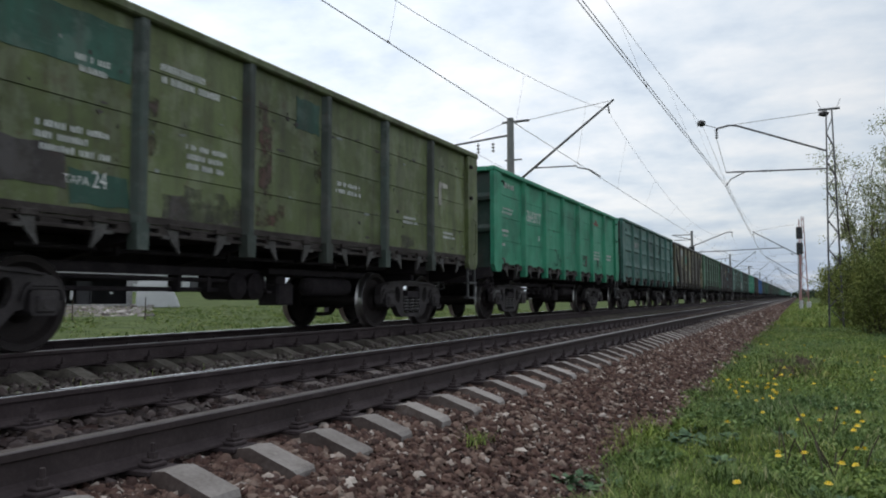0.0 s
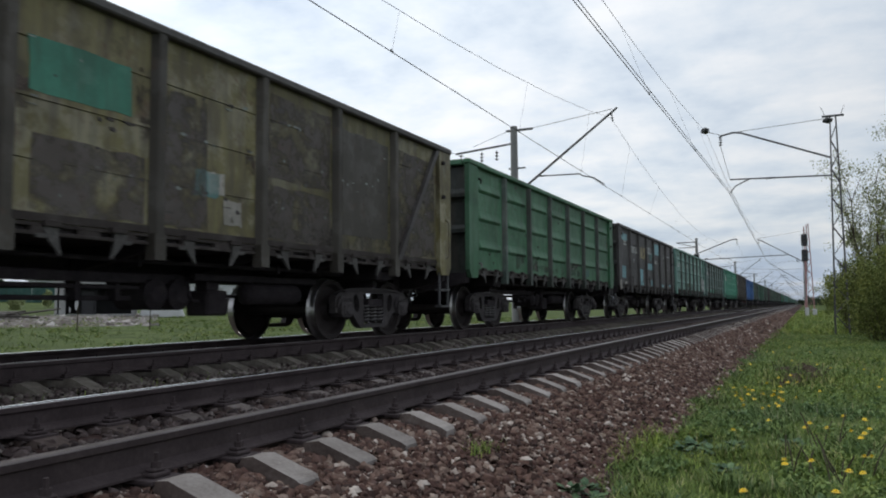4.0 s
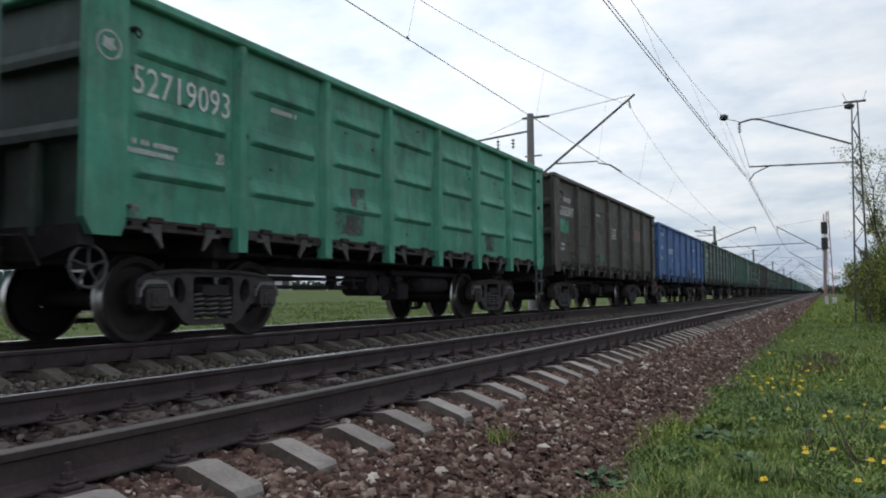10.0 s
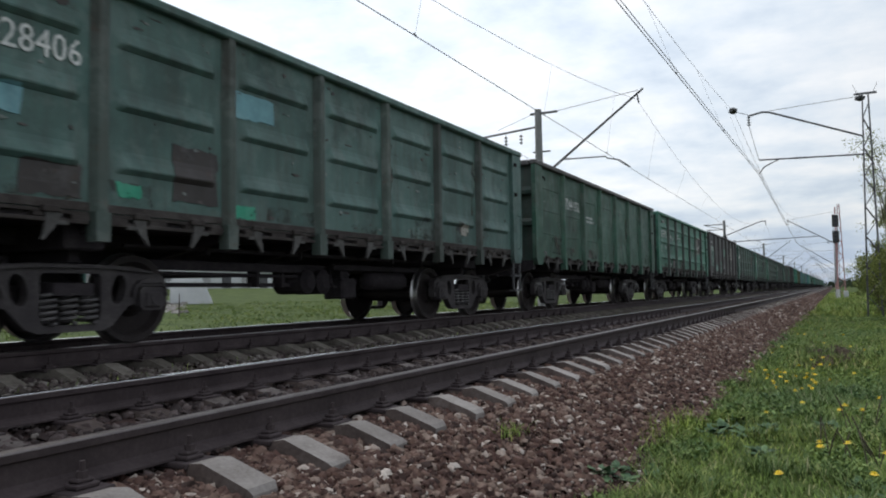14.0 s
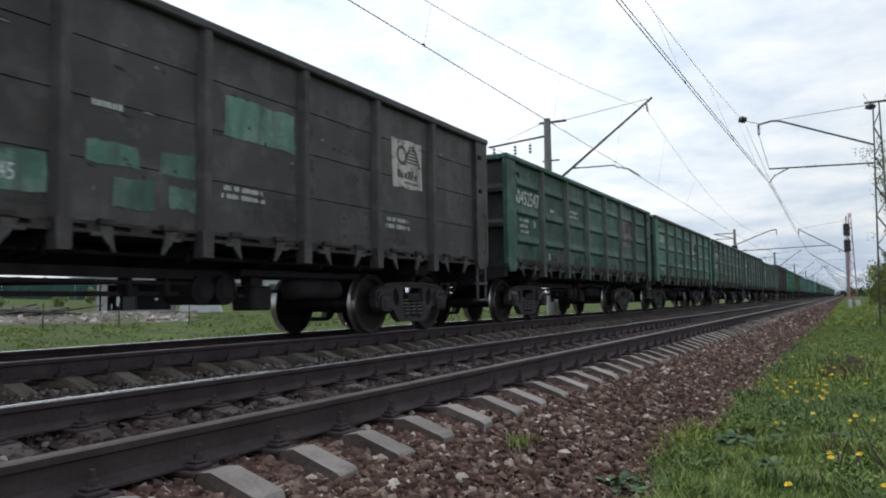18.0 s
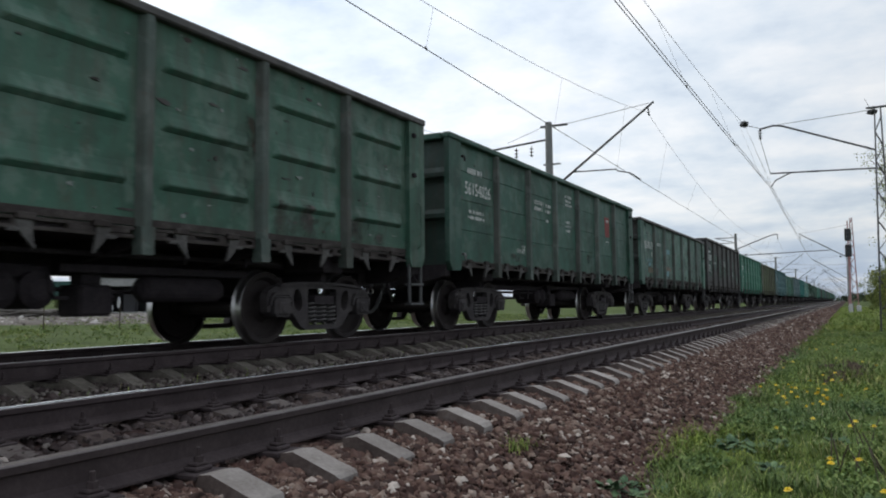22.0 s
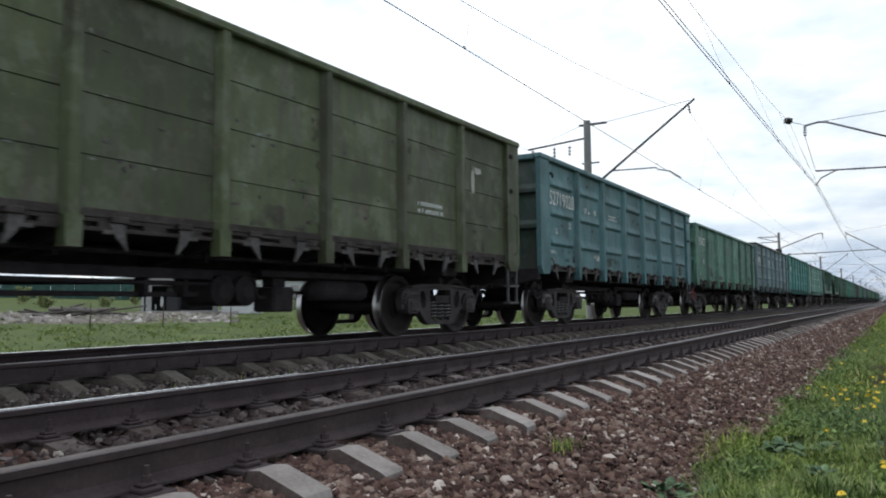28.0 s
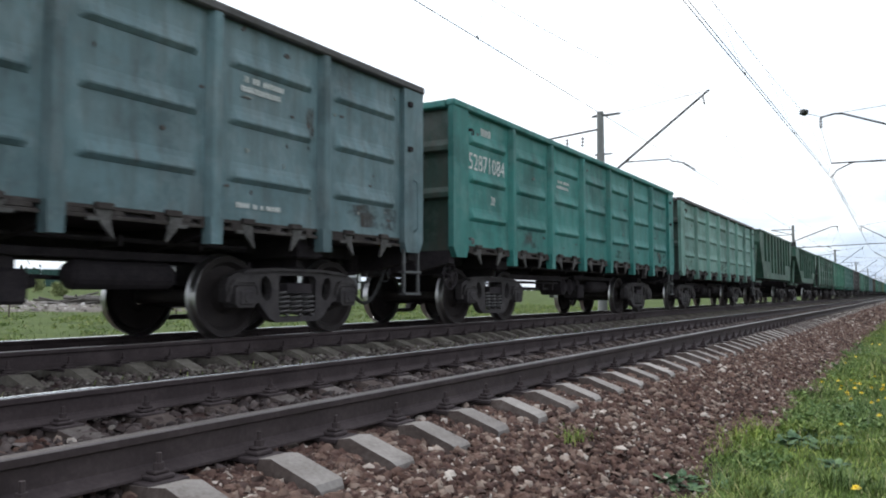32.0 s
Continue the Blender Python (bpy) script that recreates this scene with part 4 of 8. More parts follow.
def side_frame_mesh(s):
    """Cast bogie side: one plate with a bowed outline, jaws, oval holes in its arms and a spring window."""
    bm = bmesh.new()
    xa, xb = sorted((s * 0.965, s * 1.085))
    top = [(-1.17, 0.60), (-1.14, 0.69), (-1.05, 0.74), (-0.80, 0.80), (-0.40, 0.825), (0.40, 0.825), (0.80, 0.80), (1.05, 0.74), (1.14, 0.69), (1.17, 0.60)]
    low = [(1.16, 0.42), (1.10, 0.42), (1.09, 0.62), (0.77, 0.64), (0.75, 0.42), (0.66, 0.40), (0.48, 0.215), (0.36, 0.165), (-0.36, 0.165), (-0.48, 0.215), (-0.66, 0.40), (-0.75, 0.42), (-0.77, 0.64), (-1.09, 0.62), (-1.10, 0.42), (-1.16, 0.42)]
    holes = [[(-0.30, 0.235), (0.30, 0.235), (0.335, 0.35), (0.335, 0.70), (0.30, 0.735), (-0.30, 0.735), (-0.335, 0.70), (-0.335, 0.35)]]
    for d in (-1, 1):
        holes.append([(d * (0.545 + 0.02 * math.sin(a)) + 0.092 * math.cos(a), 0.575 + 0.150 * math.sin(a)) for a in [i * math.tau / 14 for i in range(14)]])
    edges = []
    for ring in [top + low] + holes:
        vs = [bm.verts.new((xa, y, z)) for y, z in ring]
        for i in range(len(vs)):
            edges.append(bm.edges.new((vs[i], vs[(i + 1) % len(vs)])))
    bmesh.ops.triangle_fill(bm, edges=edges, use_beauty=True, use_dissolve=False, normal=(1, 0, 0))
    ext = bmesh.ops.extrude_face_region(bm, geom=bm.faces[:])
    for v in ext["geom"]:
        if isinstance(v, bmesh.types.BMVert):
            v.co.x = xb
    return finish(bm, "side_frame")


def frame_flange_mesh(s):
    """Raised rib along the upper and lower chord."""
    bm = bmesh.new()
    x0, x1 = sorted((s * 1.085, s * 1.125))
    prism(bm, [(-0.95, 0.745), (-0.40, 0.785), (0.40, 0.785), (0.95, 0.745), (0.95, 0.765), (0.40, 0.815), (-0.40, 0.815), (-0.95, 0.765)], "x", x0, x1)
    return finish(bm, "frame_flange")


def bearing_cap_mesh(s):
    """Bowed wear plate over an axle box."""
    bm = bmesh.new()
    xa, xb = sorted((s * 1.06, s * 1.135))
    outer = [(0.235, 0.50), (0.215, 0.59), (0.15, 0.672), (0.06, 0.69), (-0.06, 0.69), (-0.15, 0.672), (-0.215, 0.59), (-0.235, 0.50)]
    inner = [(-0.205, 0.50), (-0.188, 0.58), (-0.135, 0.642), (0.135, 0.642), (0.188, 0.58), (0.205, 0.50)]
    prism(bm, outer + inner, "x", xa, xb)
    return finish(bm, "bearing_cap")


def axle_box_mesh(s):
    bm = bmesh.new()
    xa, xb = sorted((s * 0.93, s * 1.15))
    prism(bm, [(-0.12, 0.355), (0.12, 0.355), (0.155, 0.40), (0.16, 0.57), (0.13, 0.60), (-0.13, 0.60), (-0.16, 0.57), (-0.155, 0.40)], "x", xa, xb)
    box(bm, min(s * 1.14, s * 1.178), max(s * 1.14, s * 1.178), -0.105, 0.105, 0.38, 0.555, 0.02)
    tube(bm, (s * 1.17, 0, 0.47), (s * 1.19, 0, 0.47), 0.06, 0.055, 10)
    box(bm, min(s * 0.95, s * 1.13), max(s * 0.95, s * 1.13), -0.20, 0.20, 0.605, 0.632, 0.008)
    return finish(bm, "axle_box")


def spring_mesh():
    bm = bmesh.new()
    pts = [(0.088 * math.cos(t * math.tau / 10), 0.088 * math.sin(t * math.tau / 10), 0.245 + 0.285 * t / 50) for t in range(51)]
    pipe(bm, pts, 0.0185, 6)
    return finish(bm, "coil_spring", True)


def bolster_mesh():
    bm = bmesh.new()
    prism(bm, [(-1.12, 0.52), (1.12, 0.52), (1.12, 0.635), (0.8, 0.66), (0.3, 0.84), (-0.3, 0.84), (-0.8, 0.66), (-1.12, 0.635)], "y", -0.22, 0.22)
    box(bm, -1.1, 1.1, -0.05, 0.05, 0.84, 0.95)
    for y in (-0.62, 0.62):
        box(bm, -0.78, 0.78, y - 0.06, y + 0.06, 0.34, 0.46, 0.01)
        # brake levers and their hanger plate over the beam
        prism(bm, [(-0.70, 0.464), (0.70, 0.464), (0.66, 0.90), (-0.66, 0.90)], "y", y * 0.66 - 0.03, y * 0.66 + 0.03)
    for s in (-1, 1):
        for d in (-1, 1):
            y = d * 0.42
            box(bm, s * 0.795 - 0.05, s * 0.795 + 0.05, y - 0.035, y + 0.035, 0.30, 0.62, 0.01)
    return finish(bm, "bolster")


def wheelset_mesh():
    """Axle with two flanged disc wheels; turns about its own middle."""
    bm = bmesh.new()
    lathe(bm, [(-1.14, 0.065), (-0.87, 0.075), (-0.70, 0.095), (-0.62, 0.085), (0.62, 0.085), (0.70, 0.095), (0.87, 0.075), (1.14, 0.065)], 14)
    for s in (-1, 1):
        prof = [(0.875, 0.13), (0.875, 0.16), (0.79, 0.20), (0.775, 0.36), (0.845, 0.405), (0.855, 0.468), (0.848, 0.4745), (0.848, 0.405), (0.725, 0.405), (0.735, 0.36), (0.735, 0.20), (0.70, 0.16), (0.70, 0.11)]
        lathe(bm, [(s * a, r) for a, r in prof], 40, close=False)
    n = len(bm.faces)
    # bright running tread and flange
    for s in (-1, 1):
        lathe(bm, [(s * a, r) for a, r in [(0.850, 0.470), (0.846, 0.4765), (0.76, 0.4785), (0.742, 0.490), (0.730, 0.503), (0.718, 0.503)]], 48, close=False)
    bm.faces.ensure_lookup_table()
    for f in bm.faces[n:]:
        f.material_index = 1
    me = finish(bm, "wheelset")
    me.materials.append(M["wheel"])
    me.materials.append(M["tread"])
    return me


MESH = {}
for _r in (True, False):
    MESH["panels", _r] = [panel_mesh(a, b, _r) for a, b in BAYS]
MESH["post"], MESH["corner"] = post_mesh(), (corner_mesh(-1), corner_mesh(1))
MESH["top"], MESH["sill"], MESH["lock"], MESH["dust"] = top_rail_mesh(), sill_mesh(), {1: bracket_mesh(1), -1: bracket_mesh(-1)}, dust_chord_mesh()
MESH["end"], MESH["far"] = (end_wall_mesh(-1), end_wall_mesh(1)), far_side_mesh()
MESH["sill_c"], MESH["beam"], MESH["pivot"], MESH["bearer"], MESH["endpost"] = centre_sill_mesh(), end_beam_mesh(), pivot_beam_mesh(), cross_bearer_mesh(), (end_post_mesh(-1), end_post_mesh(1))
MESH["floor"], MESH["load"], MESH["brake"], MESH["ladder"], MESH["rail"] = floor_mesh(), load_mesh(), brake_gear_mesh(), ladder_mesh(), handrail_mesh()
MESH["hand"], MESH["coupler"], MESH["hose"] = handwheel_mesh(), (coupler_mesh(-1), coupler_mesh(1)), hose_mesh()
MESH["lug"] = lug_mesh()
MESH["valve"], MESH["governor"], MESH["tank"] = valve_reservoir_mesh(), brake_cylinder_mesh(), air_tank_mesh()
MESH["ring"] = [tie_hook_mesh(3.16), tie_hook_mesh(1.36)]
MESH["cable"] = [cable_mesh(0.45, 6.22, 6.70, 1.0, 0.96, 0.30), cable_mesh(0.42, 6.84, 7.30, 0.96, 1.0, 0.27), cable_mesh(0.3, 6.40, 6.62, 0.98, 0.92, 0.12), cable_mesh(0.25, 6.98, 7.22, 0.92, 0.98, 0.10)]
MESH["flange"], MESH["cap"] = frame_flange_mesh(1), bearing_cap_mesh(1)
MESH["frame"], MESH["abox"] = {s: side_frame_mesh(s) for s in (-1, 1)}, {s: axle_box_mesh(s) for s in (-1, 1)}
MESH["spring"], MESH["bolster"], MESH["wheelset"] = spring_mesh(), bolster_mesh(), wheelset_mesh()
WAGONS, WHEELSETS = [], []


def add_bogies(root, near, pivots=(-4.325, 4.325), pale=False):
    for yb in pivots:
        bogie = put("bogie", MESH["bolster"], M["iron"], root, "dusty cast-steel four-wheel bogie", (0, yb, 0))
        for s in ((-1, 1) if near else (1,)):
            put("side_frame", MESH["frame"][s], M["cast"], bogie)
        for d in (-0.925, 0.925):
            put("axle_box", MESH["abox"][1], M["cast"], bogie, "", (0, d, 0))
            if near:
                put("bearing_cap", MESH["cap"], M["worncast"] if pale else M["cast"], bogie, "rubbed pale wear plate" if pale else "", (0, d, 0))
            if near:
                w = put("wheelset", MESH["wheelset"], M["wheel"], bogie, "brown disc wheels on one axle", (0, d, WHEEL_R))
                WHEELSETS.append((w, d))
            else:
                put("wheelset", MESH["wheelset"], M["wheel"], bogie, "", (0, d, WHEEL_R))
        if near:
            put("frame_flange", MESH["flange"], M["cast"], bogie)
            for dy in (-0.225, 0.0, 0.225):
                put("coil_spring", MESH["spring"], M["spring"], bogie, "", (1.02, dy, 0))


FRESH = (-6, -5, -1, 1, 3, 5, 6, 11, 14, 16, 17, 18, 19, 20)
GRIMY = (-7, -3, -1, 0, 4, 11, 6, 8, 9, 10, 12)
LOWER = {-6: 0.07, 17: 0.20, 3: 0.06, 12: 0.16, 13: -0.13, 2: -0.09, 7: -0.08, -5: -0.05, 14: -0.05, 19: -0.05, 1: -0.03}      # wagons with lower or higher sides, by so many metres
GREY_RIM = (0, 2, 5, 9, 10, 12, 13, 18, 20)


def gondola(k, mat, ribbed, label, near=True, wheel=None):
    root = new("gondola_wagon")
    root.empty_display_size = 0.5
    tagged(root, label, "freight wagon", group="wagons of the train")
    RIBBED[root.name] = ribbed
    # most ends are darker than the sides: grime plus the gap's shade, as colour
    end_paint = mat if k in (3, 17) else P["end_green_shade"] if k in FRESH else P["end_soot_shade"]
    rim = P["rim"] if k in GREY_RIM or k == -4 else mat
    for me in MESH["panels", ribbed]:
        put("side_panel", me, mat, root)
    for y in POSTS:
        put("post", MESH["post"], P["brown_black"] if k == -4 else P["grimy_post"] if k in GRIMY else mat, root, "dirt-darkened upright" if k in GRIMY or k == -4 else "", (0, y, 0))
    for me in MESH["corner"]:
        put("corner_plate", me, mat, root)
    put("top_rail", MESH["top"], rim, root)
    put("side_sill", MESH["sill"], M["rustsill"], root, "rusty bent sill")
    if k in (-8, -7, -4, -1, 0, 2, 4, 6, 8, 9, 10, 12, 15):
        put("lower_chord", MESH["dust"], M["rustsill"], root, "brown dusty lower chord")
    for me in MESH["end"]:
        put("end_wall", me, end_paint, root, "end sheet, on most wagons with grime and shade in its colour")
    put("far_side_wall", MESH["far"], mat, root)
    add_underframe(root)
    if near:
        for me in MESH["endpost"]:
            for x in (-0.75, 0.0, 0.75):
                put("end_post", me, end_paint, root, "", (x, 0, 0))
    put("hatch_floor", MESH["floor"], M["iron"], root)
    put("ladder", MESH["ladder"], M["galv"], root)
    for me in MESH["coupler"]:
        put("coupler", me, M["iron"], root)
    if near:
        put("brake_gear", MESH["brake"], M["iron"], root)
        put("valve_reservoir", MESH["valve"], M["iron"], root, "sooty twin brake reservoir")
        put("load_governor", MESH["governor"], M["iron"], root)
        put("air_tank", MESH["tank"], M["iron"], root, "long round air tank")
        put("handrail", MESH["rail"], mat, root)
        for z in (2.55, 3.20):
            put("corner_lug", MESH["lug"], M["iron"], root, "", (0, 0, z))
        put("brake_hose", MESH["hose"], M["rubber"], root)
        for me in MESH["cable"]:
            put("cable_loop", me, M["rubber"], root)
        for me, mt in zip(MESH["ring"], (M["iron"], M["worncast"])):
            put("lashing_ring", me, mt, root)
        for a, b in BAYS:
            for u in (0.27, 0.74):
                put("hatch_lock", MESH["lock"][1 if u < 0.5 else -1], M["lockgrey"], root, "", (0, a + (b - a) * u, 0))
        if wheel is not None:
            put("handbrake_wheel", MESH["hand"], wheel, root, "handbrake wheel on the end")
    add_bogies(root, near, pale=k in (-6, -2, 1, 5, 8, 13, 16))
    if k in LOWER:
        q = 1 - LOWER[k] / 2.265
        for ob in root.children:
            if ob.name.split(".")[0] in ("side_panel", "post", "corner_plate", "top_rail", "end_wall", "far_side_wall"):
                ob.scale.z, ob.location.z = q, 1.30 * (1 - q)
    WAGONS.append((root, k))
    return root


ZONES = [(1.44, 1.66), (1.96, 2.28), (2.58, 2.90), (3.20, 3.44)]
RIBBED = {}


def free_zone(root, z, height):
    """The lower edge for writing of that height: between two ridges on a ribbed side."""
    if not RIBBED.get(root.name):
        return z
    lo, hi = min(ZONES, key=lambda q: abs((q[0] + q[1]) / 2 - z - height / 2))
    return max(lo, min(z, hi - height))


def write(root, text, bay, u, z, height, mat=None, width=None):
    """Letters on a bay of the near side, u metres in from its front edge; long numbers fill the bay."""
    if len(text) == 8 and width is None:
        width = 1.30
    if RIBBED.get(root.name):
        height = min(height, 0.315)
    z = free_zone(root, z, height)
    me = lettering(text, height)
    o = put("lettering", me, mat or M["white"], root, "white painted figures", (SHEET + 0.008, BAYS[bay][0] + u, z))
    if width is not None:
        o.scale = (1, width / max(v.co.y for v in me.vertices), 1)


BAR = {}


def bars(root, bay, u, z, rows, length, height=0.06, mat=None):
    """Small lettering that cannot be read: broken bars of its size."""
    height *= 0.85
    key = (rows, length, height)
    if key not in BAR:
        bm = bmesh.new()
        rnd = random.Random(int(length * 1000) + rows)
        for r in range(rows):
            y = rnd.uniform(0, 0.08)
            end = length * rnd.uniform(0.7, 1.0)
            while y < end:
                w = rnd.uniform(0.012, 0.034)
                h = height * rnd.uniform(0.8, 1.0)
                box(bm, 0, 0.003, y, y + w, -r * height * 1.6, -r * height * 1.6 + h)
                y += w + (0.013 if rnd.random() < 0.84 else 0.06)
        BAR[key] = finish(bm, "small_lettering")
    total = height * (1 + 1.6 * (rows - 1))
    low = free_zone(root, z + height - total, total)
    o = put("small_lettering", BAR[key], mat or M["small"], root, "", (SHEET + 0.007, BAYS[bay][0] + u, low + total - height))
    tagged(o, kind="stuff")


def patch(root, bay, u0, u1, z0, z1, mat, name="paint_patch", seed=0, lift=0.0065):
    """A repainted field with an uneven edge, that follows the pressings of the sheet."""
    rnd = random.Random(seed + int(u0 * 100) + int(z0 * 100) + bay * 7)
    y0, y1 = BAYS[bay]
    ribbed = RIBBED.get(root.name)
    zs = {z0, z1, (z0 + z1) / 2}
    if ribbed:
        zs |= {z for z, d in ridge_rows() if z0 < z < z1 and d > -0.001}
    ys = {y0 + u0, y0 + u1} | {y0 + u0 + (u1 - u0) * i / 6 for i in range(1, 6)}
    if ribbed:
        ys |= {y for y in (y0 + 0.12, y0 + 0.17, y0 + 0.22, y1 - 0.22, y1 - 0.17, y1 - 0.12) if y0 + u0 < y < y0 + u1}
    zs, ys = sorted(zs), sorted(ys)
    bm = bmesh.new()
    grid = []
    for i, z in enumerate(zs):
        row = []
        for j, y in enumerate(ys):
            yy, zz = y, z
            if i in (0, len(zs) - 1):
                zz += rnd.uniform(-0.02, 0.02)
            if j in (0, len(ys) - 1):
                yy += rnd.uniform(-0.02, 0.02)
            d = max(0.0, ridge_depth(zz)) * taper(yy, y0, y1) if ribbed else 0.0
            row.append(bm.verts.new((SHEET + d + lift, yy, zz)))
        grid.append(row)
    for r, q in zip(grid, grid[1:]):
        for i in range(len(ys) - 1):
            bm.faces.new((r[i], r[i + 1], q[i + 1], q[i]))
    rim = [e for e in bm.edges if e.is_boundary]
    ext = bmesh.ops.extrude_edge_only(bm, edges=rim)
    for v in ext["geom"]:
        if isinstance(v, bmesh.types.BMVert):
            v.co.x -= 0.012
    part(name, bm, mat, root, "repainted patch" if name == "paint_patch" else "")


def stains(root, seed, low, side):
    """Splashed dirt along the lower edge and rust beside the posts, each with a ragged outline."""
    rnd = random.Random(seed)
    for _ in range(low):
        bay = rnd.randrange(7)
        u = rnd.uniform(0.03, 0.9)
        patch(root, bay, u, min(1.56, u + rnd.uniform(0.35, 1.2)), 1.392, 1.50 + rnd.uniform(0.0, 0.32), P["dirt_film"], "dirt_stain", rnd.randrange(999), 0.0048)
    for _ in range(side):
        bay = rnd.randrange(7)
        u, w, z = rnd.choice((0.02, 1.38)), rnd.uniform(0.10, 0.20), rnd.uniform(1.75, 2.2)
        patch(root, bay, u, u + w, z, z + rnd.uniform(0.5, 1.1), P["rust_film"], "rust_stain", rnd.randrange(999), 0.0036)


def flecks(root, count, seed, mat, smin=0.015, smax=0.07, bays=range(7), name="chipped_paint"):
    """Chips and scuffs in the paint: small ragged flakes on the flat parts of the sheets."""
    rnd = random.Random(seed)
    bm = bmesh.new()
    ribbed = RIBBED.get(root.name)
    for _ in range(count):
        a, b = BAYS[rnd.choice(list(bays))]
        y = rnd.uniform(a + 0.08, b - 0.08)
        z = rnd.uniform(*rnd.choice(ZONES)) if ribbed else rnd.choice((rnd.uniform(1.42, 3.15), rnd.choice((1.86, 2.42, 2.96)) + rnd.uniform(-0.06, 0.05)))
        w, h = rnd.uniform(smin, smax) * rnd.choice((1, 1, 2.0)), rnd.uniform(smin, smax) * 0.6
        n = 7
        pts = []
        for i in range(n):
            q = rnd.uniform(0.45, 1.15)
            pts.append((y + w * q * math.cos(i * math.tau / n), z + h * q * math.sin(i * math.tau / n)))
        prism(bm, pts, "x", SHEET - 0.004, SHEET + 0.0085)
    o = part(name, bm, mat, root)
    tagged(o, kind="stuff")


def poster(root, bay, u0, u1, z0, z1, mat, ink):
    """A painted emblem field: ring, slanting strokes and two lines that cannot be read."""
    patch(root, bay, u0, u1, z0, z1, mat, "poster")
    bm = bmesh.new()
    y0, w, h = BAYS[bay][0] + u0, u1 - u0, z1 - z0
    x0, x1 = SHEET + 0.0, SHEET + 0.0095
    if RIBBED.get(root.name):
        x0, x1 = SHEET + 0.06, SHEET + 0.078
    n, cy, cz, r = 24, y0 + 0.31 * w, z1 - 0.33 * h, 0.20 * h
    for i in range(n):
        a, b = i * math.tau / n, (i + 1) * math.tau / n
        prism(bm, [(cy + q * r * math.cos(c), cz + q * r * math.sin(c)) for q, c in ((1, a), (1, b), (0.68, b), (0.68, a))], "x", x0, x1)
    for i in range(6):
        half, zz = w * (0.05 + 0.035 * i), z1 - h * (0.13 + 0.067 * i)
        prism(bm, [(y0 + 0.66 * w - half, zz), (y0 + 0.66 * w + half, zz), (y0 + 0.66 * w + half * 0.86, zz + 0.034 * h), (y0 + 0.66 * w - half * 0.86, zz + 0.034 * h)], "x", x0, x1)
    for s in (-1, 1):
        prism(bm, [(y0 + 0.66 * w + s * 0.05 * w, z1 - 0.10 * h), (y0 + 0.66 * w + s * 0.09 * w, z1 - 0.10 * h), (y0 + 0.66 * w + s * 0.30 * w, z1 - 0.53 * h), (y0 + 0.66 * w + s * 0.25 * w, z1 - 0.53 * h)][::s], "x", x0, x1 + 0.001)
    for k, (wide, high) in enumerate(((0.10, 0.17), (0.07, 0.12), (0.08, 0.12), (0.10, 0.17), (0.06, 0.12), (0.08, 0.12))):
        y = y0 + (0.16 + 0.117 * k) * w
        box(bm, x0, x1, y, y + wide * w, z0 + 0.20 * h, z0 + (0.20 + high) * h)
    for k in range(9):
        box(bm, x0, x1, y0 + w * (0.46 + 0.045 * k), y0 + w * (0.485 + 0.045 * k), z0 + 0.09 * h, z0 + 0.14 * h)
    o = part("poster_print", bm, ink, root, "dark painted emblem")
    tagged(o, kind="stuff")


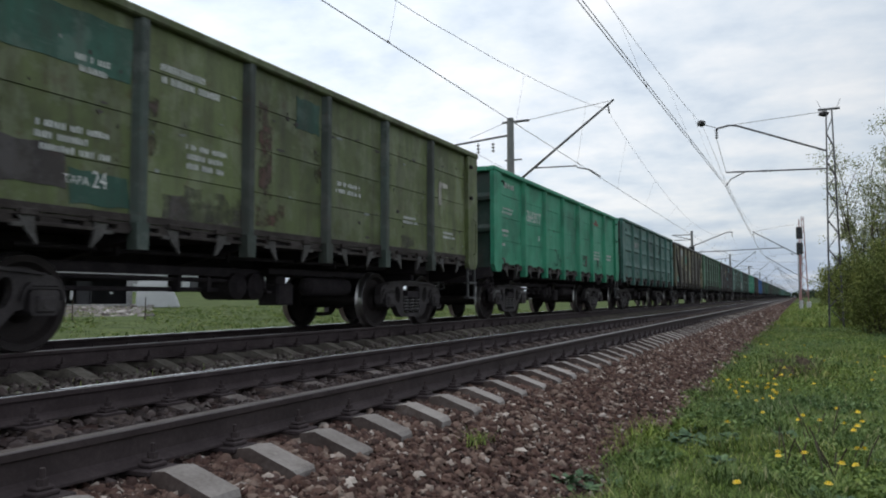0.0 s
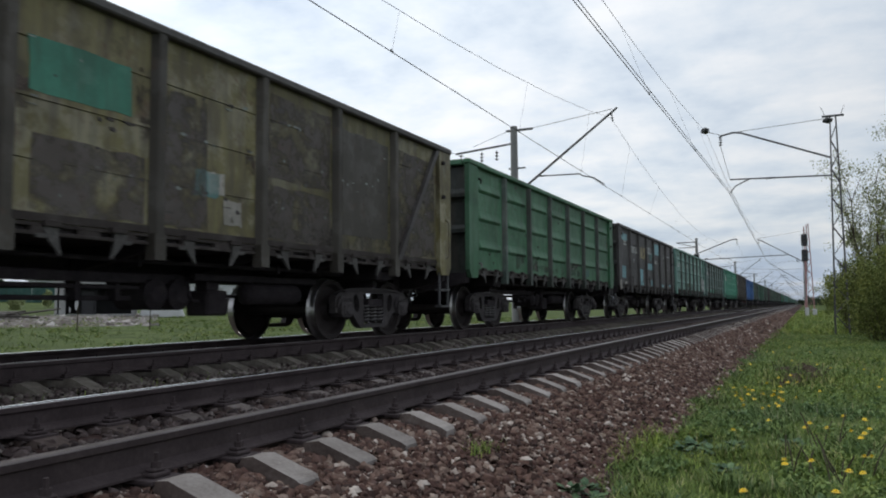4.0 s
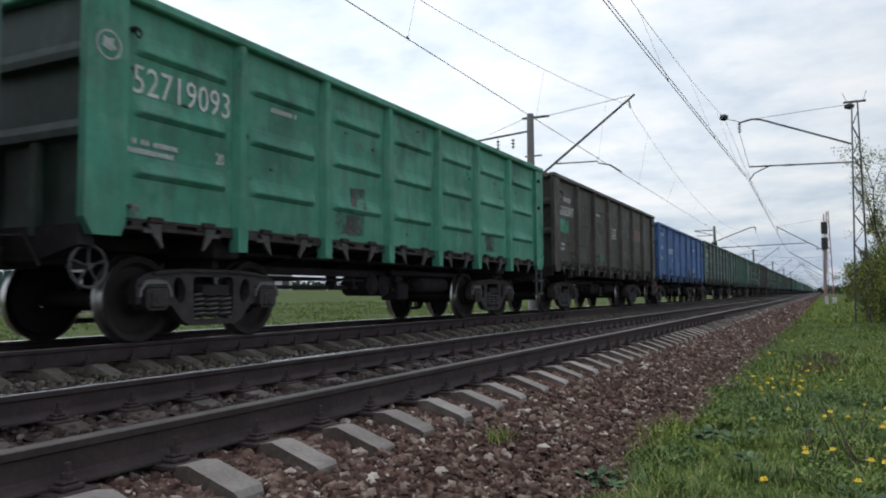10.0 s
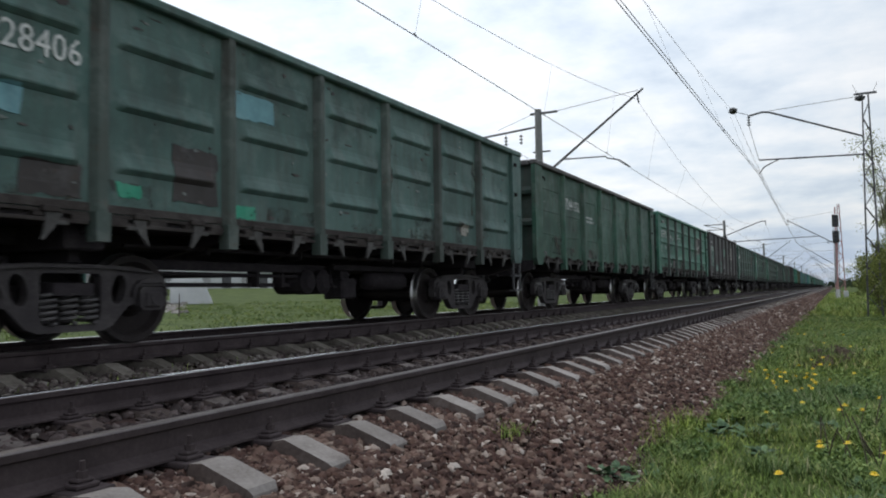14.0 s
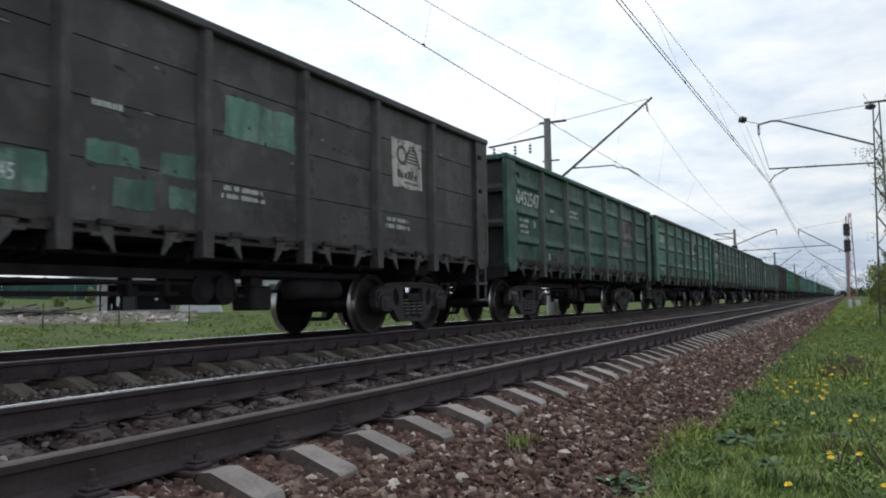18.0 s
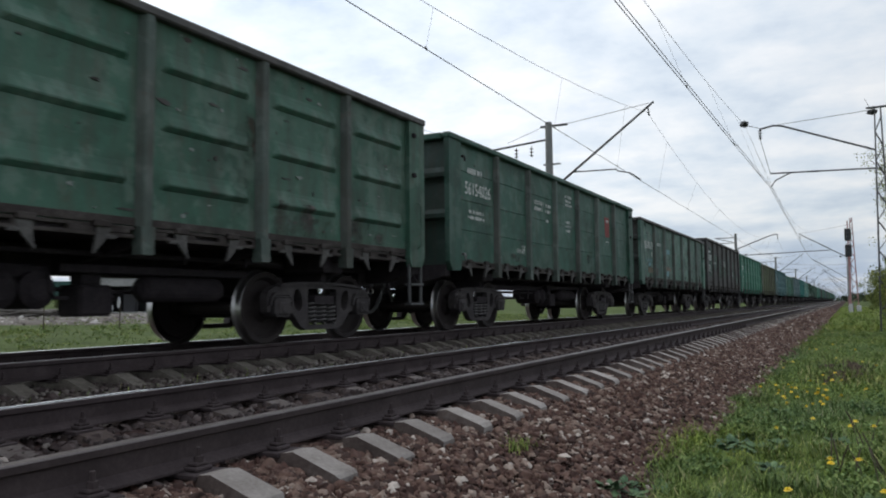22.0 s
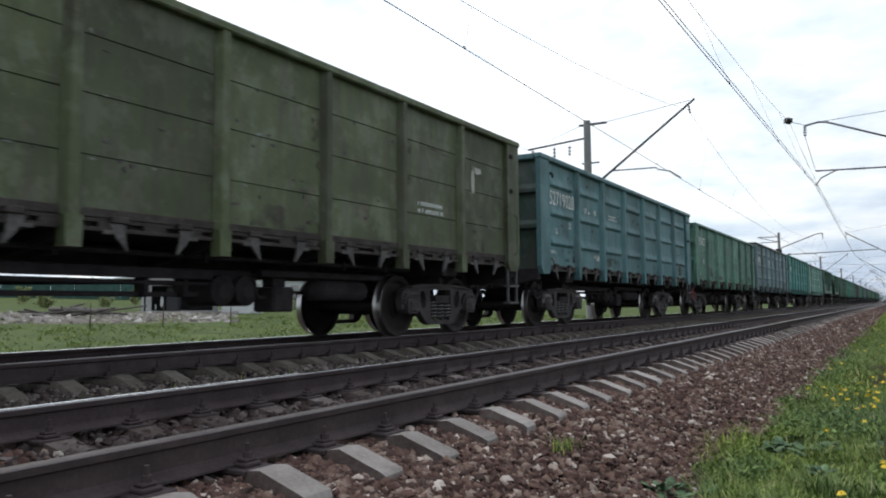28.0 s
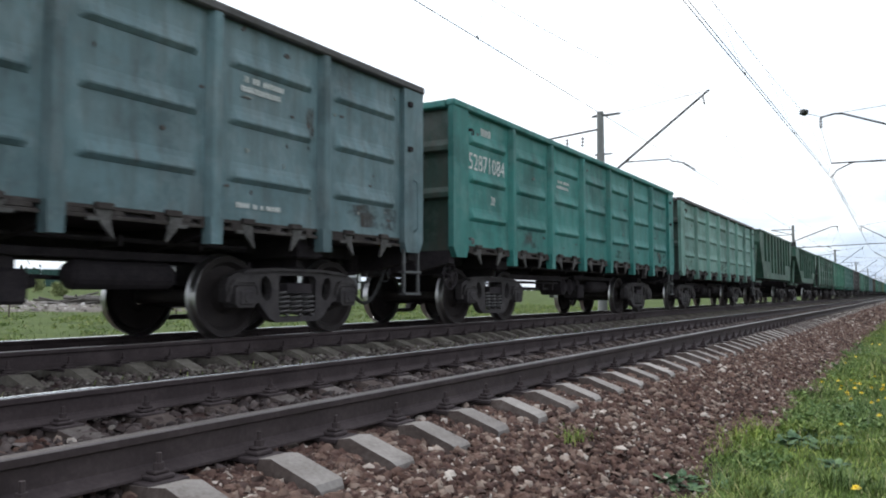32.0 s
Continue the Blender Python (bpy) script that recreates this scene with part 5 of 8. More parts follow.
P = {}
COLOURS = {
    "olive": ((0.092, 0.118, 0.042), 0.45, 0.40), "bright_green": ((0.028, 0.235, 0.138), 0.12, 0.06), "teal_green": ((0.038, 0.120, 0.102), 0.25, 0.10),
    "camo": ((0.118, 0.104, 0.044), 0.65, 0.6), "leaf_green": ((0.036, 0.122, 0.062), 0.25, 0.15), "soot": ((0.050, 0.0455, 0.047), 0.30, 0.22),
    "pale_teal": ((0.110, 0.232, 0.198), 0.30, 0.12), "dark_teal": ((0.058, 0.116, 0.104), 0.32, 0.15), "mint": ((0.045, 0.225, 0.150), 0.28, 0.14),
    "brown_black": ((0.052, 0.046, 0.038), 0.55, 0.40), "blue": ((0.034, 0.114, 0.310), 0.26, 0.14), "green": ((0.030, 0.142, 0.094), 0.32, 0.22),
    "drab_olive": ((0.070, 0.090, 0.040), 0.5, 0.4), "coal": ((0.034, 0.032, 0.0325), 0.3, 0.3), "dull_green": ((0.036, 0.104, 0.072), 0.40, 0.25), "dark_green": ((0.025, 0.092, 0.066), 0.30, 0.20), "worn_green": ((0.056, 0.140, 0.108), 0.50, 0.40),
    "fresh_green": ((0.022, 0.140, 0.092), 0.22, 0.12), "grey_teal": ((0.085, 0.145, 0.162), 0.35, 0.15), "blue_teal": ((0.050, 0.130, 0.142), 0.30, 0.10),
    "moss": ((0.058, 0.172, 0.126), 0.45, 0.28), "sea": ((0.022, 0.155, 0.140), 0.20, 0.10), "patch_mint": ((0.03, 0.32, 0.20), 0.15, 0.05),
    "patch_cyan": ((0.17, 0.37, 0.42), 0.18, 0.06), "patch_dark": ((0.050, 0.042, 0.042), 0.40, 0.40), "patch_white": ((0.42, 0.40, 0.36), 0.45, 0.20),
    # the two end paints are darkened for shade between wagons as well as grime
    "patch_silver": ((0.36, 0.38, 0.38), 0.35, 0.10), "fence_teal": ((0.013, 0.064, 0.055), 0.15, 0.05), "rust_smear": ((0.085, 0.040, 0.026), 0.4, 0.5), "drab_green": ((0.045, 0.066, 0.048), 0.4, 0.3), "patch_scuff": ((0.20, 0.23, 0.22), 0.35, 0.10), "faded_cyan": ((0.085, 0.20, 0.20), 0.4, 0.2), "tan": ((0.13, 0.092, 0.060), 0.5, 0.4), "brown_print": ((0.075, 0.058, 0.050), 0.4, 0.3), "pink_print": ((0.21, 0.12, 0.09), 0.5, 0.3), "patch_red": ((0.22, 0.026, 0.024), 0.2, 0.05), "red_wheel": ((0.16, 0.03, 0.03), 0.40, 0.20), "grime": ((0.075, 0.062, 0.055), 0.4, 0.5), "patch_cream": ((0.45, 0.38, 0.20), 0.4, 0.2), "end_green_shade": ((0.028, 0.058, 0.047), 0.5, 0.25), "end_soot_shade": ((0.022, 0.027, 0.024), 0.5, 0.3), "grimy_post": ((0.058, 0.082, 0.072), 0.5, 0.35), "dusty_print": ((0.150, 0.125, 0.118), 0.4, 0.2), "teal_patch": ((0.045, 0.200, 0.140), 0.3, 0.1), "scuffed_green": ((0.030, 0.126, 0.080), 0.36, 0.24), "poster_field": ((0.40, 0.40, 0.38), 0.4, 0.2), "worn_scuff": ((0.15, 0.19, 0.17), 0.4, 0.2), "bright_flake": ((0.030, 0.185, 0.118), 0.3, 0.1), "rim": ((0.070, 0.066, 0.066), 0.3, 0.15), "flaky_green": ((0.040, 0.104, 0.078), 0.4, 0.2), "dirt_film": ((0.066, 0.057, 0.052), 0.4, 0.3), "rust_film": ((0.075, 0.050, 0.038), 0.5, 0.5),
}
BLOTCH = {"olive": 0.5, "camo": 0.85, "drab_olive": 0.5, "coal": 0.45,  "soot": 0.35, "green": 0.45, "scuffed_green": 0.5, "dull_green": 0.5, "dark_green": 0.5, "grimy_post": 0.5, "teal_green": 0.35, "worn_green": 0.75, "moss": 0.5, "brown_black": 0.5, "dark_teal": 0.35, "patch_dark": 0.5, "bright_green": 0.14, "fresh_green": 0.22, "blue": 0.18}
FLAKED = {"patch_cyan": (0.28, 0.36, 5.0)}
FLAKED.update({n: (0.36, 0.45, 6.0) for n in ("patch_mint", "patch_cream", "patch_white", "faded_cyan", "tan", "drab_green", "pink_print")})
FLAKED.update({"flaky_green": (0.37, 0.50, 3.0), "worn_scuff": (0.46, 0.56, 3.5), "bright_flake": (0.44, 0.56, 2.6), "grime": (0.38, 0.55, 3.0), "rust_smear": (0.46, 0.58, 4.0), "dirt_film": (0.47, 0.66, 2.2), "rust_film": (0.50, 0.64, 3.2)})
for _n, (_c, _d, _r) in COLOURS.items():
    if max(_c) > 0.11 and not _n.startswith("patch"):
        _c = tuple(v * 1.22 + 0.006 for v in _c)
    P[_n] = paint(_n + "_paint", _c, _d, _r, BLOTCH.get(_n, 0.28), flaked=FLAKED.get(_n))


def corner_emblem(w):
    """Round white mark on the front corner plate."""
    bm = bmesh.new()
    n = 20
    for i in range(n):
        a, b = i * math.tau / n, (i + 1) * math.tau / n
        prism(bm, [(q * math.cos(c), q * math.sin(c)) for q, c in ((0.15, a), (0.15, b), (0.128, b), (0.128, a))], "x", 0, 0.004)
    prism(bm, [(-0.08, -0.03), (0.02, -0.06), (0.09, -0.02), (0.05, 0.03), (0.06, 0.08), (-0.02, 0.06), (-0.06, 0.08)], "x", 0, 0.004)
    o = part("emblem", bm, M["faint"], w, "faded round white emblem")
    o.location = (POST - 0.010, -6.26, 2.95)


def make_train():
    iron = M["iron"]
    g = lambda *a, **k: gondola(*a, **k)
    # leaders, already past at the start
    w = g(-9, P["dull_green"], True, "dull green ribbed gondola wagon at the head of the view", near=False)
    w = g(-8, P["dark_green"], True, "dark green ribbed gondola wagon with dusty sides", near=True)
    w = g(-7, P["olive"], False, "olive-green gondola wagon with faded small lettering")
    patch(w, 1, 0.05, 0.80, 1.55, 1.95, P["patch_dark"]); patch(w, 1, 0.0, 1.55, 2.75, 3.3, P["dark_green"]); bars(w, 1, 0.85, 2.82, 2, 0.45, 0.08); bars(w, 2, 0.2, 3.0, 2, 0.95, 0.10); write(w, "24", 1, 1.10, 1.60, 0.17); write(w, "TAPA", 1, 0.78, 1.61, 0.085, width=0.29)
    bars(w, 1, 0.45, 2.1, 3, 0.85, 0.08); patch(w, 1, 0.85, 1.55, 1.42, 1.75, P["dark_green"]); bars(w, 2, 0.6, 2.2, 3, 0.8, 0.08); patch(w, 3, 0.15, 0.42, 1.8, 3.05, P["rust_smear"]); patch(w, 3, 0.95, 1.5, 2.85, 3.3, P["dark_green"])
    patch(w, 3, 0.1, 0.7, 1.45, 1.75, P["rust_smear"]); bars(w, 4, 0.2, 2.2, 2, 0.8, 0.08); bars(w, 5, 0.6, 1.9, 2, 0.6); bars(w, 6, 0.5, 1.75, 2, 0.6); patch(w, 6, 0.35, 0.45, 2.3, 2.75, P["patch_white"]); patch(w, 6, 0.45, 0.75, 2.65, 2.75, P["patch_white"])
    w = g(-6, P["bright_green"], False, "freshly painted bright green gondola wagon", wheel=iron)
    write(w, "63643977", 1, 0.10, 2.45, 0.29); write(w, "20", 1, 1.15, 2.0, 0.14); bars(w, 0, 0.3, 3.1, 1, 1.0, 0.16); bars(w, 0, 0.22, 2.58, 2, 0.85, 0.07); bars(w, 0, 0.1, 2.05, 2, 0.65, 0.08); bars(w, 0, 0.05, 1.72, 1, 0.35, 0.08)
    patch(w, 5, 0.3, 1.0, 2.95, 3.02, P["patch_red"]); patch(w, 5, 0.55, 0.75, 3.02, 3.12, P["patch_red"]); patch(w, 4, 0.6, 1.1, 1.5, 1.85, P["grime"])
    bars(w, 5, 0.2, 2.0, 3, 0.9, 0.08); bars(w, 6, 0.3, 1.95, 2, 0.9, 0.09)
    w = g(-5, P["teal_green"], True, "dull teal-green ribbed gondola wagon", wheel=None)
    write(w, "52869971", 1, 0.12, 2.52, 0.25, M["faint"]); bars(w, 0, 0.1, 3.2, 1, 0.3, 0.09)
    w = g(-4, P["camo"], False, "weathered ochre gondola wagon with diagonal braces and patches")
    for d in (0, 6):
        bm = bmesh.new()
        a, b = (BAYS[0][0] + 0.05, BAYS[0][1]) if d == 0 else (BAYS[6][1] - 0.05, BAYS[6][0])
        s = 0.06 if d == 0 else -0.06
        prism(bm, [(a - s, 3.46), (a + s, 3.46), (b + s * 0.4, 1.3), (b - s * 1.6, 1.3)], "x", SHEET, POST - 0.01)
        part("brace", bm, P["soot"], w)
    patch(w, 1, 0.08, 1.4, 2.88, 3.32, P["patch_silver"]); patch(w, 0, 0.75, 1.3, 2.6, 2.95, P["patch_white"]); patch(w, 0, 0.1, 0.65, 2.0, 2.4, P["worn_green"])
    patch(w, 2, 0.15, 1.3, 2.5, 3.0, P["teal_patch"]); patch(w, 0, 0.4, 1.3, 1.4, 1.7, P["worn_green"]); patch(w, 3, 0.5, 0.9, 1.8, 2.1, P["faded_cyan"]); patch(w, 3, 0.72, 1.0, 1.85, 2.1, P["patch_white"]); patch(w, 3, 1.0, 1.3, 1.5, 1.8, P["patch_white"])
    patch(w, 2, 0.2, 1.5, 1.4, 2.1, P["grime"]); patch(w, 4, 0.1, 1.5, 2.2, 3.3, P["grime"]); patch(w, 5, 0.1, 1.5, 1.6, 3.2, P["brown_black"]); patch(w, 1, 0.06, 1.5, 1.4, 2.3, P["grime"], seed=3); patch(w, 3, 0.06, 0.7, 1.4, 2.9, P["grime"], seed=4); patch(w, 4, 0.06, 1.5, 1.4, 2.1, P["grime"], seed=5); patch(w, 6, 0.06, 1.5, 1.4, 3.2, P["grime"], seed=6)
    w = g(-3, P["leaf_green"], True, "grass-green ribbed gondola wagon with rust stains")
    patch(w, 5, 0.1, 0.7, 1.4, 1.65, P["teal_green"])
    w = g(-2, P["soot"], False, "sooty black gondola wagon with pale blue repainted patches", wheel=M["galv"])
    next(c for c in w.children if c.name.startswith("handbrake_wheel")).location = (0.0, -0.07, -0.08)
    write(w, "60746316", 1, 0.17, 2.62, 0.27); write(w, "20", 1, 0.75, 2.25, 0.14)
    patch(w, 0, 0.08, 0.28, 2.98, 3.3, P["patch_white"]); patch(w, 0, 0.29, 1.3, 3.02, 3.28, P["patch_cyan"]); patch(w, 0, 0.19, 0.98, 1.56, 2.02, P["patch_cyan"]); patch(w, 2, 0.3, 1.0, 1.5, 2.04, P["patch_cyan"]); patch(w, 0, 0.0, 0.35, 1.34, 1.48, P["patch_cyan"]); patch(w, 0, 0.85, 1.15, 1.34, 1.42, P["patch_white"])
    patch(w, 3, 0.15, 1.5, 2.08, 2.36, P["patch_cyan"]); patch(w, 4, 0.06, 1.54, 2.84, 3.34, P["patch_cyan"])
    # four worn yellow block letters, no longer legible
    for i, strokes in enumerate((((0, 0.10, 0, 0.5), (0.10, 0.24, 0.36, 0.48), (0.10, 0.22, 0.02, 0.14)), ((0.02, 0.20, 0.05, 0.48), (0.20, 0.25, 0, 0.2)), ((0, 0.09, 0.02, 0.48), (0.09, 0.22, 0.0, 0.12)), ((0, 0.11, 0.25, 0.5), (0.12, 0.25, 0, 0.24), (0.13, 0.25, 0.3, 0.48), (0, 0.10, 0, 0.2)))):
        for u0, u1, z0, z1 in strokes:
            patch(w, 2, 0.22 + 0.335 * i + u0, 0.22 + 0.335 * i + u1, 2.48 + z0, 2.48 + z1, P["patch_cream"], seed=i)
    bm = bmesh.new()
    prism(bm, [(-6.44, 1.45), (-6.10, 1.47), (-6.12, 1.13), (-6.38, 1.12)], "x", POST - 0.016, POST - 0.008)
    part("paint_patch", bm, P["patch_white"], w, "pale chipped foot of the corner")
    bars(w, 0, 0.6, 2.95, 2, 0.6, 0.08); bars(w, 3, 0.3, 3.0, 3, 0.9, 0.08); bars(w, 4, 0.4, 2.5, 2, 0.6); patch(w, 5, 0.55, 1.05, 1.36, 1.48, P["patch_cyan"]); patch(w, 5, 0.1, 0.6, 1.40, 1.52, P["rust_smear"]); patch(w, 6, 0.25, 0.75, 1.37, 1.46, P["patch_white"]); patch(w, 6, 1.0, 1.5, 1.40, 1.52, P["patch_cyan"]); patch(w, 5, 1.14, 1.30, 2.77, 2.93, P["patch_silver"]); patch(w, 3, 1.15, 1.45, 1.36, 1.62, P["patch_cyan"]); patch(w, 2, 0.5, 1.1, 1.36, 1.46, P["patch_cyan"]); patch(w, 3, 0.9, 1.5, 2.5, 2.85, P["faded_cyan"]); bars(w, 6, 0.5, 2.9, 1, 0.8, 0.07); bars(w, 6, 0.3, 2.2, 1, 0.3, 0.07)
    w = g(-1, P["pale_teal"], True, "pale teal ribbed gondola wagon with silver graffiti on its rear bay", wheel=iron)
    patch(w, 0, 0.05, 0.5, 1.4, 1.6, P["patch_white"]); write(w, "63050190", 0, 0.12, 2.60, 0.26); bars(w, 2, 0.3, 2.8, 2, 0.8, 0.08); bars(w, 4, 0.3, 2.6, 2, 0.7, 0.07)
    # silver bubble letters with a dark edge
    round_o = [(0.40 + 0.335 * (1 + 0.05 * math.sin(2 * a)) * math.cos(a), 0.44 + 0.40 * math.sin(a)) for a in [j * math.tau / 28 for j in range(28)]]
    shapes = [round_o, [(0.70, 0.02), (0.84, 0.72), (0.90, 0.76), (0.96, 0.70), (1.10, 0.04), (0.98, 0.02), (0.95, 0.16), (0.86, 0.16), (0.83, 0.0)],
              [(1.02, 0.06), (1.10, 0.66), (1.03, 0.74), (1.10, 0.80), (1.24, 0.76), (1.28, 0.68), (1.22, 0.62), (1.24, 0.05), (1.14, 0.0)],
              [(1.22, 0.52), (1.26, 0.68), (1.40, 0.76), (1.54, 0.68), (1.57, 0.52), (1.52, 0.40), (1.60, 0.26), (1.58, 0.06), (1.44, -0.08), (1.28, -0.04), (1.22, 0.10), (1.32, 0.16), (1.40, 0.22), (1.33, 0.30), (1.34, 0.40), (1.40, 0.46), (1.33, 0.50)]]
    for name, grow, mat, x in (("graffiti_shadow", 1.0, P["soot"], 0.056), ("graffiti", 0.0, P["patch_silver"], 0.0665)):
        bm = bmesh.new()
        for i, pts in enumerate(shapes):
            cy, cz = sum(p[0] for p in pts) / len(pts), sum(p[1] for p in pts) / len(pts)
            q = [(y + grow * 0.05 * (y - cy) / max(0.05, math.hypot(y - cy, z - cz)), z + grow * 0.05 * (z - cz) / max(0.05, math.hypot(y - cy, z - cz))) for y, z in pts]
            prism(bm, q, "x", 0.0012 * i, 0.008 + 0.0012 * i)
        o = part(name, bm, mat, w, "dark outline of the graffiti" if grow else "silver bubble letters"); o.location = (SHEET + x, BAYS[6][0] + 0.03, 1.40)
    bm = bmesh.new()
    for pts in ([(0.40 + 0.10 * math.cos(a), 0.44 + 0.11 * math.sin(a)) for a in [j * math.tau / 12 for j in range(12)]], [(0.88, 0.30), (0.93, 0.30), (0.905, 0.48)], [(0.62, 0.74), (0.68, 0.74), (0.68, 0.80), (0.62, 0.80)], [(1.36, 0.60), (1.44, 0.62), (1.44, 0.655), (1.36, 0.64)]):
        prism(bm, pts, "x", 0, 0.004)
    o = part("graffiti_line", bm, P["soot"], w, "dark strokes inside the letters"); o.location = (SHEET + 0.0815, BAYS[6][0] + 0.03, 1.40)
    tagged(o, kind="stuff")
    w = g(0, P["dark_teal"], True, "grey-green ribbed gondola wagon with fresh green patches", wheel=iron)
    # the number's dark field reuses the dark end paint
    patch(w, 0, 0.10, 1.56, 2.60, 2.88, P["end_soot_shade"]); write(w, "64090759", 0, 0.16, 2.62, 0.22); write(w, "ПОСТРОЕНО", 2, 0.18, 2.80, 0.075, width=0.60); bars(w, 2, 0.3, 2.70, 1, 0.45, 0.08); bars(w, 2, 0.95, 2.72, 3, 0.3, 0.06); write(w, "65", 1, 0.70, 2.64, 0.14); write(w, "88", 1, 1.18, 2.64, 0.14); bars(w, 1, 1.0, 1.72, 1, 0.5, 0.1)
    patch(w, 0, 0.2, 0.8, 1.40, 1.62, P["patch_mint"]); patch(w, 1, 0.05, 1.5, 1.40, 1.60, P["patch_mint"]); patch(w, 2, 0.05, 1.5, 1.40, 1.60, P["patch_mint"]); patch(w, 1, 0.05, 0.7, 1.9, 2.1, P["patch_mint"])
    bars(w, 4, 0.4, 2.7, 4, 0.6, 0.07); bars(w, 5, 0.4, 2.7, 2, 0.5, 0.08); patch(w, 0, 0.7, 1.0, 1.5, 1.75, P["patch_white"])
    w = g(1, P["mint"], True, "mint-green ribbed gondola wagon", wheel=M["galv"])
    write(w, "52719093", 0, 0.10, 2.58, 0.30, width=1.42); bars(w, 0, 0.05, 2.05, 2, 0.7, 0.07); write(w, "20", 0, 1.3, 2.02, 0.13); corner_emblem(w); patch(w, 2, 0.6, 1.0, 1.8, 2.1, P["grime"]); bars(w, 1, 0.5, 2.85, 1, 0.6, 0.08)
    w = g(2, P["brown_black"], False, "soot-brown gondola wagon with dull boards")
    write(w, "62062047", 0, 0.1, 2.62, 0.26); bars(w, 0, 0.5, 3.0, 1, 0.9, 0.17); patch(w, 0, 0.1, 0.95, 2.15, 2.5, P["patch_mint"]); patch(w, 2, 0.7, 1.2, 1.5, 1.75, P["green"])
    bars(w, 3, 0.5, 2.6, 4, 0.6, 0.07); bars(w, 2, 0.3, 2.9, 1, 0.5, 0.08); bars(w, 0, 0.2, 1.8, 2, 0.5, 0.09); patch(w, 2, 0.3, 1.2, 2.35, 2.7, P["drab_green"]); patch(w, 3, 0.5, 1.4, 1.9, 2.3, P["drab_green"]); patch(w, 1, 0.2, 0.9, 1.5, 1.85, P["drab_green"]); patch(w, 4, 0.2, 0.8, 2.6, 3.1, P["drab_green"])
    for i in range(4):
        patch(w, 5, 0.15 + 0.33 * i, 0.38 + 0.33 * i, 2.45, 2.85, P["pink_print"], seed=i)
    w = g(3, P["blue"], False, "blue gondola wagon with white lettering", wheel=P["red_wheel"])
    write(w, "63698740", 1, 0.12, 2.28, 0.27); write(w, "20", 1, 1.2, 1.95, 0.14); bars(w, 0, 0.35, 3.0, 1, 1.0, 0.16); bars(w, 0, 0.25, 2.5, 2, 0.8, 0.06); bars(w, 4, 0.1, 2.1, 2, 0.35, 0.07); bars(w, 5, 0.3, 1.45, 1, 0.4, 0.06); bars(w, 0, 0.2, 2.05, 2, 0.6, 0.06)
    bars(w, 5, 0.35, 1.75, 3, 0.8, 0.06); bars(w, 5, 0.55, 2.75, 1, 0.9, 0.11); patch(w, 4, 0.7, 1.25, 1.35, 1.72, P["grime"]); patch(w, 2, 0.9, 1.05, 2.0, 2.8, P["olive"])
    bm = bmesh.new()
    for i in range(3):
        a = i * math.tau / 3 + 0.5
        prism(bm, [(0.05 * math.cos(a), 0.05 * math.sin(a)), (0.17 * math.cos(a + 0.5), 0.17 * math.sin(a + 0.5)), (0.17 * math.cos(a + 1.5), 0.17 * math.sin(a + 1.5))], "x", 0, 0.004)
    o = part("emblem", bm, M["white"], w, "white round emblem"); o.location = (SHEET + 0.012, BAYS[5][0] + 0.28, 2.78)
    w = g(4, P["dark_teal"], True, "dull green ribbed gondola wagon with repainted squares", wheel=M["galv"])
    write(w, "61828406", 0, 0.22, 2.68, 0.25, width=1.27); patch(w, 0, 0.15, 0.9, 2.1, 2.35, P["patch_cyan"]); patch(w, 0, 0.1, 0.6, 1.86, 2.0, P["patch_cyan"]); patch(w, 2, 0.05, 0.75, 2.6, 2.9, P["patch_cyan"]); patch(w, 0, 0.9, 1.5, 1.42, 1.72, P["patch_dark"]); patch(w, 1, 0.85, 1.5, 1.5, 2.1, P["patch_dark"]); patch(w, 1, 0.15, 0.45, 1.48, 1.62, P["patch_mint"]); patch(w, 2, 0.05, 0.4, 1.40, 1.55, P["patch_mint"]); patch(w, 5, 0.9, 1.2, 1.55, 1.75, P["patch_white"])
    w = g(5, P["dull_green"], False, "green gondola wagon with faded white figures")
    write(w, "7244", 1, 0.2, 2.62, 0.28); write(w, "1252", 1, 0.85, 2.62, 0.26); bars(w, 2, 0.3, 2.5, 2, 0.8, 0.08)
    w = g(6, P["green"], True, "green ribbed gondola wagon with a pale poster near its rear", wheel=None)
    write(w, "61678975", 0, 0.02, 2.58, 0.33, width=1.45); bars(w, 0, 0.6, 3.12, 1, 0.8, 0.13); write(w, "20", 0, 1.2, 2.12, 0.15); write(w, "70", 1, 0.55, 2.55, 0.19); bars(w, 1, 0.95, 2.55, 1, 0.3, 0.09)
    bars(w, 2, 0.2, 2.8, 2, 0.6, 0.08); bars(w, 2, 0.9, 2.65, 2, 0.4, 0.08); write(w, "24", 1, 0.45, 1.42, 0.14); patch(w, 1, 1.05, 1.5, 1.40, 1.75, P["patch_dark"]); bars(w, 0, 0.1, 2.2, 3, 0.5, 0.08)
    poster(w, 5, 0.45, 1.38, 2.22, 3.02, P["patch_white"], P["soot"])
    w = g(7, P["soot"], False, "charcoal gondola wagon with green patches and a cream poster")
    write(w, "61735981", 0, 0.22, 2.62, 0.24, width=1.1); bars(w, 0, 0.25, 3.05, 1, 0.9, 0.17); patch(w, 0, 0.05, 1.5, 1.75, 2.9, P["worn_green"]); write(w, "20", 0, 1.2, 2.0, 0.15)
